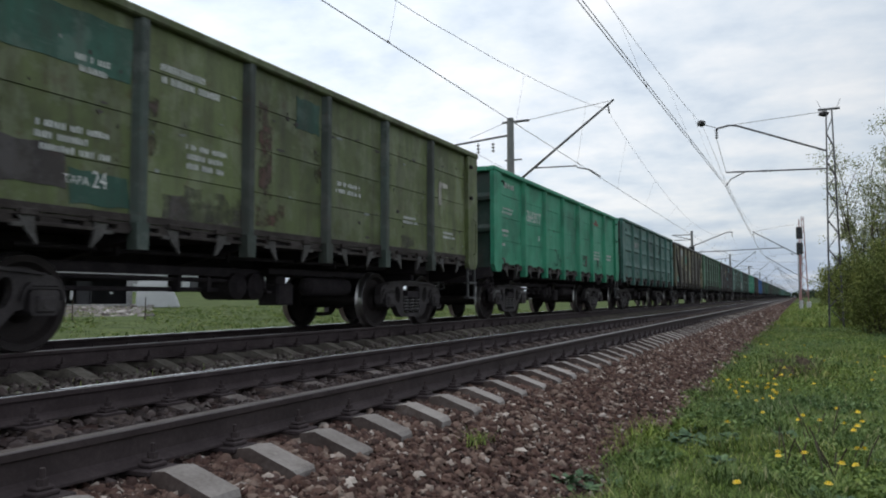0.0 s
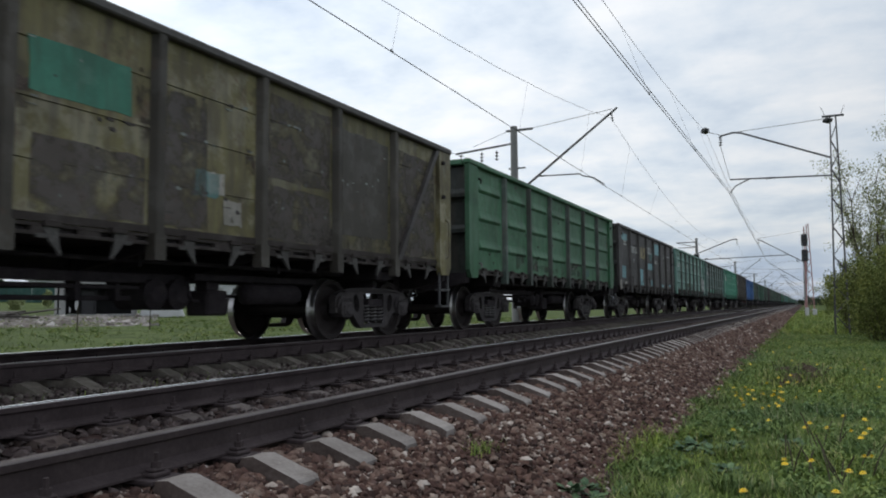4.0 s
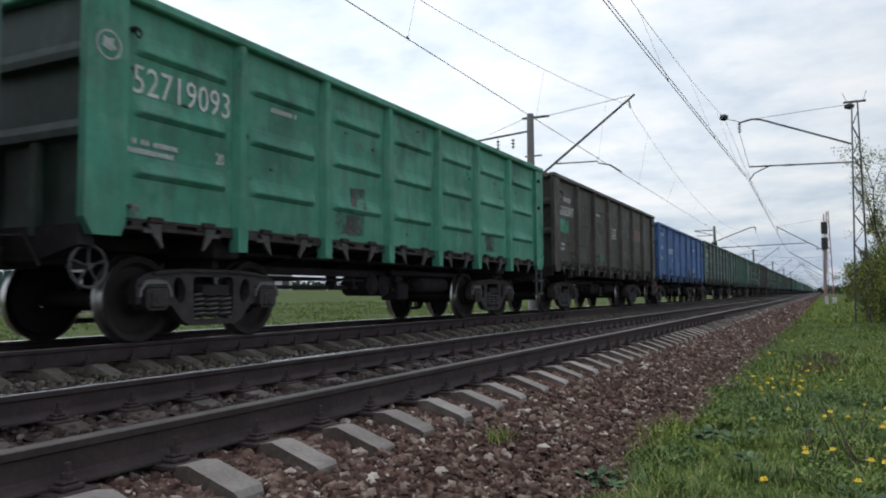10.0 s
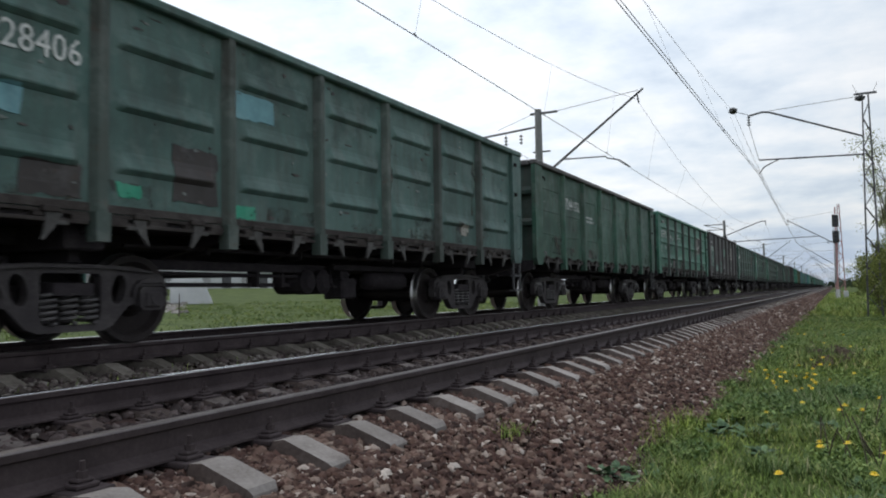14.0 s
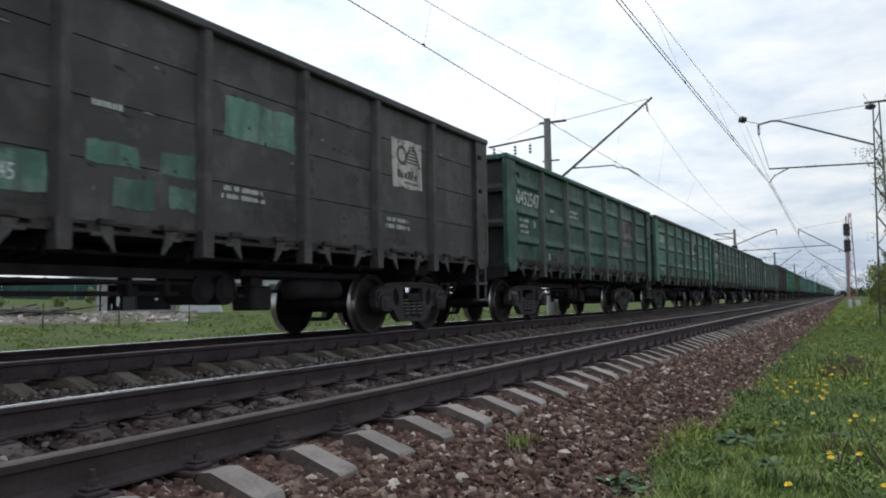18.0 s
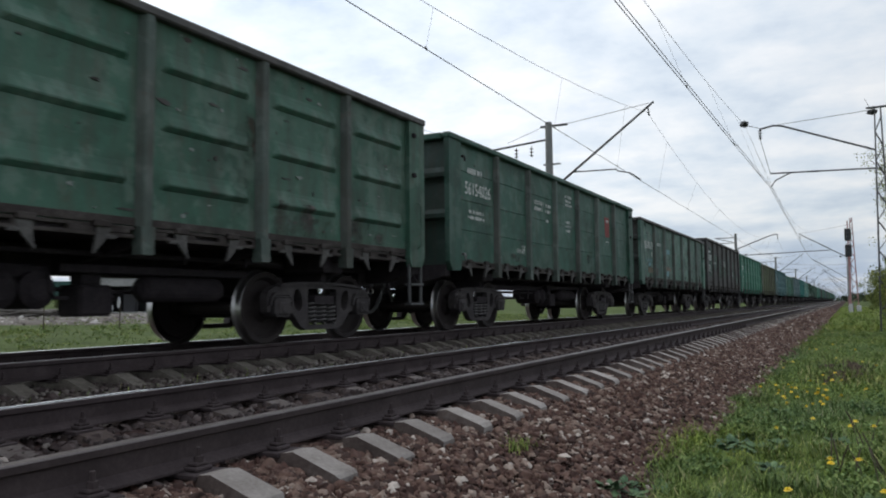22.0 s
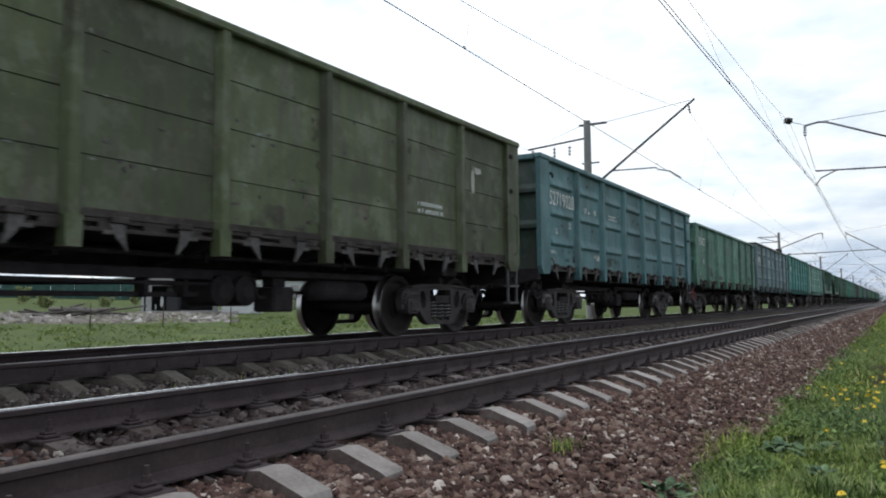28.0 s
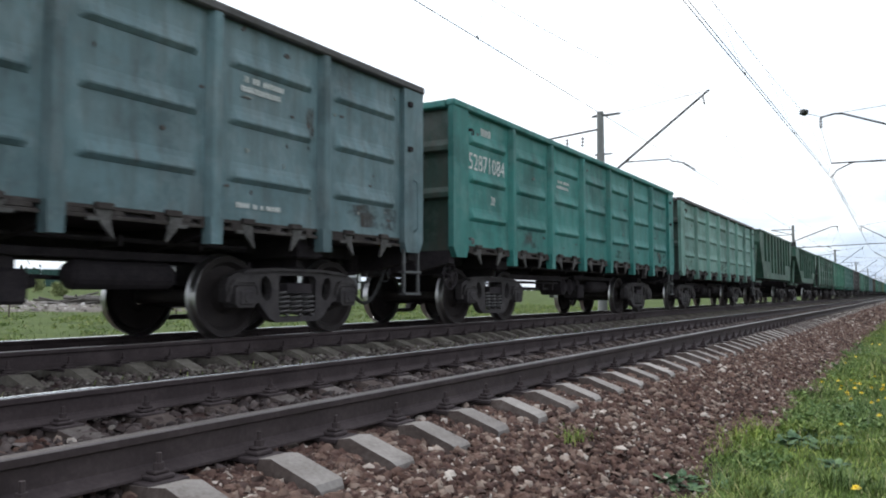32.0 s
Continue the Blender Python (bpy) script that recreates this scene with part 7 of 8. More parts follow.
def broad_lattice_mast(x, y):
    """Tapering lattice mast, rusty pink, with a raking arm and its stay."""
    root = new("lattice_mast")
    root.location = (x, y, -0.75)
    tagged(root, "tapering rusty-pink lattice mast with a raking arm", "mast", group="catenary masts")
    h, w0, w1 = 10.3, 0.40, 0.10
    leg = lambda sx, sy, z: (sx * (w0 + (w1 - w0) * z / h), sy * (w0 + (w1 - w0) * z / h), z)
    for sx in (-1, 1):
        for sy in (-1, 1):
            bm = bmesh.new()
            tube(bm, leg(sx, sy, 0), leg(sx, sy, h), 0.06, 0.045, 5)
            part("leg", bm, M["redband"], root)
    bm = bmesh.new()
    zs = [0.2 + 0.72 * i for i in range(15)]
    for i, (a, b) in enumerate(zip(zs, zs[1:])):
        f = 1 if i % 2 else -1
        for s in (-1, 1):
            tube(bm, leg(-f, s, a), leg(f, s, b), 0.03, 0.03, 4)
            tube(bm, leg(s, -f, a), leg(s, f, b), 0.03, 0.03, 4)
    part("bracing", bm, M["redband"], root)
    for sx in (-1, 1):
        bm = bmesh.new()
        box(bm, sx * 0.40 - 0.22, sx * 0.40 + 0.22, -0.8, 0.8, -0.1, 0.75, 0.05)
        part("footing", bm, M["palewall"], root, "white painted footing")
    bm = bmesh.new()
    tube(bm, (-0.1, 0, 5.75), (-5.2, 0, 8.8), 0.05, 0.045, 6)
    part("raking_arm", bm, M["galv"], root)
    bm = bmesh.new()
    insulator(bm, (-1.25, 0, 6.2), (-1.0, 0, 6.0), 3, 0.12)
    insulator(bm, (-5.1, 0, 8.72), (-5.1, 0, 8.2), 4, 0.09)
    part("insulator", bm, M["insul"], root)
    bm = bmesh.new()
    tube(bm, (-5.2, 0, 8.8), (-0.1, 0, 9.55), 0.014, 0.014, 5)
    part("stay_wire", bm, M["wire"], root)
    return root


broad_lattice_mast(0.66, RIGHT_Y[2])
for y in RIGHT_Y[3:]:
    right_pole(0.36, y, 5.6)

# cross-line cables at the far masts
for y, z in ((146.5, 7.2), (204.5, 7.6), (262.5, 7.4)):
    strand(sag((-11, y, z), (0.4, y + 5.5, z - 0.3), 0.25, 8), 0.02, "cross_cable", "cable across both tracks between two masts")

# contact and carrying wires, with droppers
for x_c, x_m, ys, zc, zm, off, droop in ((X_NEAR, -3.72, RIGHT_Y, 5.56, 8.44, 0.45, 1.3), (X_FAR, -6.80, LEFT_Y, 5.49, 8.20, -0.4, 2.25)):
    cx = [x_c + (0.80 if (x_c == X_NEAR and i == 1) else (1.2, 0.45, -0.15)[i] if x_c == X_FAR and i < 3 else (off if i % 2 else -0.1)) for i in range(len(ys))]
    contact = [(cx[i], y, zc) for i, y in enumerate(ys)]
    strand(contact, 0.010, "contact_wire", "grooved copper contact wire over the track")
    if x_c == X_NEAR:
        strand([(x + 0.07, y, z) for x, y, z in contact], 0.009, "contact_wire", "second copper contact wire beside the first")
    for i in range(len(ys) - 1):
        a, b = Vector((x_m, ys[i], zm)), Vector((x_m, ys[i + 1], zm))
        line = sag(a, b, droop)
        strand(line, 0.0065, "carrying_wire", "sagging carrying wire above the contact wire")
        if i < 6:
            bm = bmesh.new()
            for u in (0.06, 0.18, 0.31, 0.44, 0.56, 0.69, 0.82, 0.94):
                top = a.lerp(b, u) - Vector((0, 0, 4 * droop * u * (1 - u)))
                bot = Vector(contact[i]).lerp(Vector(contact[i + 1]), u)
                tube(bm, top, bot, 0.003, 0.003, 4)
                tube(bm, bot + Vector((0, -0.04, 0.03)), bot + Vector((0, 0.04, 0.0)), 0.02, 0.02, 5)
            o = part("dropper_wires", bm, M["wire"])
            tagged(o, "thin dropper wires with clamps", "overhead wire", group="overhead wires", kind="structure")
for dx, z in ((-2.5, 6.85), (-1.5, 6.85)):
    strand([p for a, b in zip(LEFT_Y, LEFT_Y[1:]) for p in sag((-11 + dx, a, z), (-11 + dx, b, z), 0.7, 8)], 0.008, "feeder_wire", "feeder wire along the field side of the masts")


# ---- signal ----
def make_signal(x, y):
    root = new("railway_signal")
    root.location = (x, y, -0.7)
    tagged(root, "tall railway signal with two black heads", "signal")
    bm = bmesh.new()
    tube(bm, (0, 0, 0.85), (0, 0, 9.2), 0.075, 0.065, 10)
    part("pole", bm, M["redband"], root, "faded pinkish steel pole")
    bm = bmesh.new()
    tube(bm, (0, 0, 0), (0, 0, 0.9), 0.18, 0.16, 10)
    part("base", bm, M["palewall"], root, "white painted base")
    for z, h in ((7.2, 1.2), (5.6, 1.2)):
        bm = bmesh.new()
        box(bm, -0.30, 0.30, -0.25, 0.1, z, z + h, 0.06)
        head = part("signal_head", bm, M["signalblack"], root, "black signal head")
        for i in range(3):
            bm = bmesh.new()
            tube(bm, (0, -0.27, z + 0.22 + 0.38 * i), (0, -0.25, z + 0.22 + 0.38 * i), 0.11, 0.11, 12)
            part("lens", bm, M["lens"], head)
    bm = bmesh.new()
    for s in (-0.2, 0.2):
        tube(bm, (s, 0.25, 0), (s, 0.25, 8.6), 0.02, 0.02, 5)
    for i in range(24):
        tube(bm, (-0.2, 0.25, 0.4 + 0.34 * i), (0.2, 0.25, 0.4 + 0.34 * i), 0.012, 0.012, 4)
    part("ladder", bm, M["galv"], root)


make_signal(0.28, 86.0)


# ---- plants ----
def blades(name, label, count, pick, hmin, hmax, wid, seed, material):
    """Bent grass blades, two quads each, in one mesh."""
    rng = np.random.default_rng(seed)
    P0 = np.array([pick(rng) for _ in range(count)])
    H = rng.uniform(hmin, hmax, count)
    A = rng.uniform(0, 6.283, count)
    L = rng.uniform(0.2, 1.3, count) * H
    W = wid * rng.uniform(0.6, 1.4, count)
    d = np.stack([np.cos(A), np.sin(A), np.zeros(count)], 1)
    s = np.stack([-np.sin(A), np.cos(A), np.zeros(count)], 1)
    up = np.array([0, 0, 1.0])
    V = np.empty((count, 6, 3))
    for i, (u, k, w) in enumerate(((0, 0, 1), (0.6, 0.35, 0.8), (0.96, 1.0, 0.12))):
        c = P0 + up * (H * u)[:, None] + d * (L * k)[:, None]
        V[:, 2 * i] = c - s * (W * w)[:, None]
        V[:, 2 * i + 1] = c + s * (W * w)[:, None]
    F = np.array([[0, 1, 3, 2], [2, 3, 5, 4]])
    F = (F[None] + (np.arange(count) * 6)[:, None, None]).reshape(-1, 4)
    ob = raw(name, V.reshape(-1, 3), F, material)
    return tagged(ob, label, "grass", kind="stuff")


def edge_x(y):
    return -1.19 - 0.22 * math.exp(-(y - 4) / 0.8) + 0.11 * math.sin(y * 1.7) + 0.09 * math.sin(y * 4.1 + 1) + 0.06 * math.sin(y * 9.3)


def pick_verge(rng):
    y = 3.2 + 40 * rng.random() ** 1.8
    x = edge_x(y) + (0.35 + y * 0.42) * rng.random() ** 1.15 - 0.05
    return x, y, ground_height(max(x, -1.29), y) - 0.02


def pick_field(rng):
    y = -4 + 70 * rng.random()
    x = -10.6 - 32 * rng.random() ** 1.5
    return x, y, ground_height(min(x, -10.91), y) - 0.02


def pick_middle(rng):
    y = 1.0 + 40 * rng.random() ** 1.4
    x = -5.65 + rng.normal(0, 0.28)
    return x, y, bed_height(x) - 0.01


def leaf_cloud(rng, centres, radii, per, size, aspect=0.55):
    """Small pointed leaves round a set of clump centres."""
    C = np.repeat(np.asarray(centres, float), per, 0)
    R = np.repeat(np.asarray(radii, float), per)
    n = len(C)
    D = rng.normal(size=(n, 3)); D /= np.linalg.norm(D, axis=1)[:, None]
    P0 = C + D * (R * rng.random(n) ** 0.45)[:, None]
    U = rng.normal(size=(n, 3)); U /= np.linalg.norm(U, axis=1)[:, None]
    W = np.cross(U, rng.normal(size=(n, 3))); W /= np.linalg.norm(W, axis=1)[:, None]
    s = size * rng.uniform(0.6, 1.4, n)[:, None]
    V = np.stack([P0 - U * s, P0 + W * s * aspect, P0 + U * s, P0 - W * s * aspect], 1)
    F = np.arange(n * 4).reshape(-1, 4)
    return V.reshape(-1, 3), F


def pick_tuft(rng):
    """Taller growth in clumps, and along the stones."""
    while True:
        x, y, z = pick_verge(rng)
        if noise.noise((x * 1.6, y * 1.2, 7.0)) > 0.12 or (x < edge_x(y) + 0.25 and rng.random() < 0.35):
            return x, y, z


blades("verge_grass", "short lush spring grass on the verge", 100000, pick_verge, 0.02, 0.085, 0.0040, 11, M["grass"])
blades("verge_grass", "taller tufts of darker grass on the verge", 46000, pick_tuft, 0.05, 0.17, 0.0042, 14, M["tuft"])


def ground_leaves():
    """Clover and young weeds: small leaves close to the ground, in patches."""
    rng = np.random.default_rng(51)
    C = []
    while len(C) < 8500:
        x, y, z = pick_verge(rng)
        if noise.noise((x * 0.9, y * 0.7, 12.0)) > -0.02:
            C.append((x, y, z + rng.uniform(0.03, 0.10)))
    V, F = leaf_cloud(rng, C, rng.uniform(0.02, 0.06, len(C)), 9, 0.017, 0.75)
    o = raw("clover", V, F, M["broad"])
    tagged(o, "patches of low clover-like weeds in the grass", "weeds", kind="stuff")


ground_leaves()


def pick_near_verge(rng):
    x, y = -1.25 + 6 * rng.random() ** 1.3, -5 + 8.6 * rng.random()
    return x, y, ground_height(max(x, -1.29), y) - 0.02


blades("verge_grass", "short grass on the nearest stretch of the verge", 22000, pick_near_verge, 0.02, 0.12, 0.005, 16, M["grass"])
blades("field_grass", "meadow grass behind the train", 42000, pick_field, 0.03, 0.10, 0.009, 12, M["fieldgrass"])


def pick_field_clump(rng):
    while True:
        x, y, z = pick_field(rng)
        if noise.noise((x * 0.55, y * 0.55, 5.0)) > 0.12:
            return x, y, z


def field_clumps():
    rng = np.random.default_rng(52)
    C = [pick_field_clump(rng) for _ in range(5200)]
    R = rng.uniform(0.08, 0.24, len(C))
    V, F = leaf_cloud(rng, [(x, y, z + 0.05) for x, y, z in C], R, 20, 0.036, 0.45)
    o = raw("field_weeds", V, F, M["fieldweed"])
    tagged(o, "low leafy clumps in the meadow behind the train", "weeds", kind="stuff")


field_clumps()


def pick_far_verge(rng):
    y = 36 + 110 * rng.random() ** 1.3
    x = -1.0 + 9 * rng.random() ** 1.2
    return x, y, ground_height(x, y) - 0.03


blades("far_verge_grass", "rough grass on the verge farther along the line", 26000, pick_far_verge, 0.06, 0.26, 0.013, 15, M["grass"])
blades("weeds_between_tracks", "sparse weeds between the tracks", 2600, pick_middle, 0.03, 0.10, 0.004, 13, M["grass"])


def make_shrub(name, label, x, y, height, spread, stems, clumps, per, leaf, seed, material, lean=0.0, crad=(0.25, 0.6), low=0.15):
    rng = np.random.default_rng(seed)
    z = ground_height(x, y)
    root = new(name)
    root.location = (x, y, z - 0.05)
    tagged(root, label, "tree" if height > 4.5 else "bush", group="trackside greenery")
    bm = bmesh.new()
    tips = []
    for i in range(stems):
        a = rng.uniform(0, 6.283)
        top = Vector((math.cos(a) * spread * rng.uniform(0.2, 0.9) + lean, math.sin(a) * spread * rng.uniform(0.2, 0.9), height * rng.uniform(0.6, 0.97)))
        p = Vector((math.cos(a) * 0.15 * stems ** 0.5 * rng.random(), math.sin(a) * 0.15 * stems ** 0.5 * rng.random(), 0))
        r = 0.018 * height / 3 * rng.uniform(0.8, 1.3)
        n = 5
        prev = p
        for j in range(1, n + 1):
            u = j / n
            q = p.lerp(top, u) + Vector(rng.normal(0, 0.05 * height / 3, 3)) * (1 if j < n else 0)
            tube(bm, prev, q, r * (1 - (j - 1) / n * 0.8), r * (1 - j / n * 0.8), 5, caps=False)
            if j >= 1:
                for _ in range(2):
                    t = q + Vector((rng.normal(0, 0.22 * spread), rng.normal(0, 0.22 * spread), rng.uniform(0.0, 0.18 * height)))
                    tube(bm, q, t, r * 0.35, r * 0.12, 4, caps=False)
                    tips.append(t)
            prev = q
        tips.append(top)
    part("trunk", bm, M["bark"], root)
    tips = [t for t in tips if t.z > low * height]
    idx = rng.integers(0, len(tips), clumps)
    centres = [np.array(tips[i]) + rng.normal(0, 0.12 * spread, 3) for i in idx]
    V, F = leaf_cloud(rng, centres, rng.uniform(crad[0], crad[1], clumps), per, leaf)
    raw("crown", V, F, material, root)
    return root


# bushes and thin young trees beside the lattice mast
SHRUBS = [(2.5, 29.5, 2.5, 1.4, 130), (4.2, 28.0, 3.0, 1.7, 150), (6.8, 29.5, 3.5, 2.0, 170), (3.6, 33.0, 3.2, 1.6, 140), (5.8, 33.5, 3.8, 1.9, 150), (2.2, 38.0, 2.7, 1.3, 110),
          (9.0, 31.0, 3.9, 2.1, 130), (4.8, 30.5, 4.2, 1.6, 170), (3.3, 31.2, 3.6, 1.2, 130), (3.6, 45.0, 3.0, 1.7, 110), (2.9, 56.0, 2.8, 1.8, 90), (3.4, 68.0, 3.0, 2.0, 90)]
for i, (x, y, h, s, n) in enumerate(SHRUBS):
    make_shrub("bush", "dense olive-green bush beside the track" if i % 2 else "broad olive-green bush with thin stems", x, y, h, s, 20, n, 120, 0.021 + 0.0005 * y, 21 + i, M["leaf"], low=0.0)
make_shrub("young_tree", "tall young tree with sparse pale leaves", 3.2, 38.5, 7.9, 1.9, 14, 480, 28, 0.040, 47, M["paleleaf"], crad=(0.2, 0.5), low=0.3)
make_shrub("young_tree", "tall young tree with sparse pale leaves", 5.3, 37.5, 8.8, 2.1, 14, 520, 28, 0.040, 48, M["paleleaf"], crad=(0.2, 0.5), low=0.3)
make_shrub("young_tree", "slender young tree with sparse pale leaves", 2.6, 39.0, 5.0, 1.0, 5, 90, 26, 0.06, 49, M["paleleaf"], crad=(0.2, 0.45), low=0.4)


def make_dandelion(seed):
    rnd = random.Random(seed)
    root = new("dandelion")
    tagged(root, "yellow dandelion in bloom among the grass", "flower", group="dandelions")
    h = rnd.uniform(0.14, 0.24)
    bm = bmesh.new()
    tube(bm, (0, 0, 0), (0.01, 0, h), 0.004, 0.003, 5)
    part("stalk", bm, M["broad"], root)
    bm = bmesh.new()
    for ring, (r, z, n) in enumerate(((0.026, 0.0, 14), (0.018, 0.008, 11), (0.009, 0.013, 7))):
        for i in range(n):
            a = i * math.tau / n + ring
            c = Vector((0.01, 0, h + z))
            d = Vector((math.cos(a), math.sin(a), 0.25 + 0.3 * ring))
            s = Vector((-math.sin(a), math.cos(a), 0)) * 0.004
            q = c + d * r
            vs = [bm.verts.new(v) for v in (c - s * 0.4, c + s * 0.4, q + s, q - s)]
            bm.faces.new(vs)
    part("flower_head", bm, M["dandelion"], root, "yellow flower head")
    bm = bmesh.new()
    for i in range(6):
        a = i * math.tau / 6 + rnd.random()
        d = Vector((math.cos(a), math.sin(a), 0))
        s = Vector((-math.sin(a), math.cos(a), 0))
        pts = [d * 0.01, d * 0.06 + s * 0.014 + Vector((0, 0, 0.03)), d * 0.13 + Vector((0, 0, 0.025)), d * 0.06 - s * 0.014 + Vector((0, 0, 0.03))]
        bm.faces.new([bm.verts.new(p) for p in pts])
    part("leaf_rosette", bm, M["broad"], root)
    return root


def plant_dandelions():
    rnd = random.Random(8)
    kinds = [make_dandelion(i) for i in range(3)]
    spots = [(-0.29, 4.76), (0.15, 5.19), (0.23, 5.45), (0.08, 5.82), (-0.13, 6.04), (-0.58, 6.88), (-0.28, 7.66), (0.0, 7.87), (0.02, 7.6), (0.17, 7.4), (0.38, 7.8), (0.46, 8.21), (0.41, 7.01), (-0.83, 10.63), (-0.89, 13.16), (0.21, 10.84), (0.38, 5.93), (0.38, 6.04), (-0.43, 8.55)]
    spots += [(-0.45 + rnd.gauss(0, 0.17), 9.8 + rnd.gauss(0, 0.5)) for _ in range(26)]
    while len(spots) < 104:
        y = 6.0 + 14 * rnd.random()
        x = edge_x(y) + 0.35 + rnd.random() * (0.3 + y * 0.28)
        if noise.noise((x * 0.8, y * 0.5, 21.0)) > -0.15:
            spots.append((x, y))
    for i, (x, y) in enumerate(spots):
        m = pose(x, y, ground_height(x, y) - 0.01, rnd.uniform(-12, 12), rnd.uniform(-12, 12), rnd.uniform(0, 360))
        if i < 3:
            kinds[i].matrix_basis = m
        else:
            copy_thing(kinds[i % 3], m)


plant_dandelions()


def make_weed(x, y, size, seed):
    """Broad-leaved weed: a rosette of folded oval leaves."""
    rng = np.random.default_rng(seed)
    root = new("broadleaf_weed")
    root.location = (x, y, ground_height(max(x, -1.29), y) if x > -1.25 else bed_height(x))
    tagged(root, "low broad-leaved green weed at the verge", "weed", group="verge weeds")
    bm = bmesh.new()
    for i in range(46):
        a, el = rng.uniform(0, 6.283), rng.uniform(0.15, 1.0)
        d = Vector((math.cos(a) * math.cos(el), math.sin(a) * math.cos(el), math.sin(el)))
        s = Vector((-math.sin(a), math.cos(a), 0))
        up = d.cross(s)
        L, W = size * rng.uniform(0.4, 1.1), size * rng.uniform(0.14, 0.24)
        o = d * size * 0.15 * rng.random()
        mid = [bm.verts.new(o + d * L * t + Vector((0, 0, -0.35 * L * t * t))) for t in (0.2, 0.5, 0.8, 1.0)]
        lf = [bm.verts.new(o + d * L * t + s * W * w - up * W * 0.3 + Vector((0, 0, -0.35 * L * t * t))) for t, w in ((0.35, 0.9), (0.62, 1.0), (0.85, 0.55))]
        rt = [bm.verts.new(o + d * L * t - s * W * w - up * W * 0.3 + Vector((0, 0, -0.35 * L * t * t))) for t, w in ((0.35, 0.9), (0.62, 1.0), (0.85, 0.55))]
        for e in (lf, rt):
            bm.faces.new((mid[0], mid[1], e[0])); bm.faces.new((mid[1], e[1], e[0])); bm.faces.new((mid[1], mid[2], e[2], e[1])); bm.faces.new((mid[2], mid[3], e[2]))
    part("leaves", bm, M["weedleaf"], root)


for i, (x, y, s) in enumerate([(-0.92, 7.2, 0.17), (-0.98, 6.95, 0.15), (-0.72, 7.05, 0.16), (-0.84, 7.6, 0.16), (-0.6, 7.4, 0.14), (-1.38, 4.83, 0.14), (-1.25, 4.92, 0.13), (-1.12, 5.2, 0.13), (-1.32, 5.05, 0.12), (-1.2, 5.4, 0.12), (-0.85, 5.2, 0.14), (-0.55, 6.3, 0.15), (-1.0, 6.4, 0.14), (-0.5, 8.6, 0.16), (0.3, 5.1, 0.18), (0.05, 4.85, 0.18), (0.1, 5.4, 0.14), (-0.3, 4.7, 0.14), (0.9, 8.2, 0.16), (-0.1, 7.7, 0.14), (0.6, 6.6, 0.15), (1.6, 11, 0.18), (-0.7, 9.5, 0.15)]):
    make_weed(x, y, s, 40 + i)
blades("ballast_weeds", "tuft of dry grass growing through the ballast", 110, lambda rng: (-1.98 + rng.normal(0, 0.06), 4.75 + rng.normal(0, 0.10), bed_height(-1.98) + 0.0), 0.03, 0.09, 0.003, 31, M["grass"])
blades("ballast_weeds", "tuft of dry grass at the foot of the ballast", 300, lambda rng: (-1.30 + rng.normal(0, 0.08), 6.6 + rng.normal(0, 0.5), bed_height(-1.30)), 0.05, 0.16, 0.003, 32, M["grass"])

def make_dead_weed(x, y, seed):
    rnd = random.Random(seed)
    root = new("dry_weed")
    root.location = (x, y, ground_height(x, y) - 0.02)
    tagged(root, "dry dark stalks of last year's weeds", "weed", group="dry weeds")
    for i in range(5):
        bm = bmesh.new()
        a, h = rnd.uniform(0, 6.28), rnd.uniform(0.16, 0.34)
        b = Vector((rnd.uniform(-0.12, 0.12), rnd.uniform(-0.12, 0.12), 0))
        t = b + Vector((math.cos(a) * h * 0.45, math.sin(a) * h * 0.45, h))
        pipe(bm, [b, b.lerp(t, 0.5) + Vector((0, 0, 0.03)), t], 0.005, 5)
        part("stalk", bm, M["bark"], root)


for i, (x, y) in enumerate(((-0.03, 6.3), (0.16, 5.98), (0.13, 7.7), (-0.2, 14.4), (0.2, 14.2), (-0.35, 15.0), (0.05, 15.3), (0.3, 6.4))):
    make_dead_weed(x, y, 60 + i)

# a bare mound on the verge
bm = bmesh.new()
bmesh.ops.create_grid(bm, x_segments=40, y_segments=40, size=1.0)
for v in bm.verts:
    r = v.co.length
    v.co.z = 0.13 * max(0, 1 - r ** 2) * (1 + 1.5 * noise.noise(v.co * 2.5)) + 0.09 * noise.noise(v.co * 9)
    v.co.x *= 0.62; v.co.y *= 1.5
mound = part("earth_mound", bm, M["earth"], smooth=False)
mound.location = (-0.05, 14.8, -0.71)
blades("mound_grass", "sparse grass over the bare mound", 2600, lambda rng: (-0.05 + rng.normal(0, 0.42), 14.8 + rng.normal(0, 0.95), -0.70 + 0.08 * rng.random()), 0.03, 0.15, 0.006, 33, M["tuft"])
tagged(mound, "low mound of bare brown earth in the grass", "mound")


# ---- behind the train ----
def pick_rubble(rng):
    """A strip of broken concrete in front of the ruin."""
    u, r = rng.random(), 43 + 17 * rng.random()
    x, y = (-0.93 + 0.21 * u) * r, (0.37 + 0.325 * u) * r
    return x, y, ground_height(x, y) - 0.06 + 0.12 * max(0.0, noise.noise((x * 0.3, y * 0.3, 4))) * rng.random()


scatter_stones("rubble_heap", "pale building rubble spread on the field", 3000, pick_rubble, 0.04, 0.24, 9, M["rubble"])


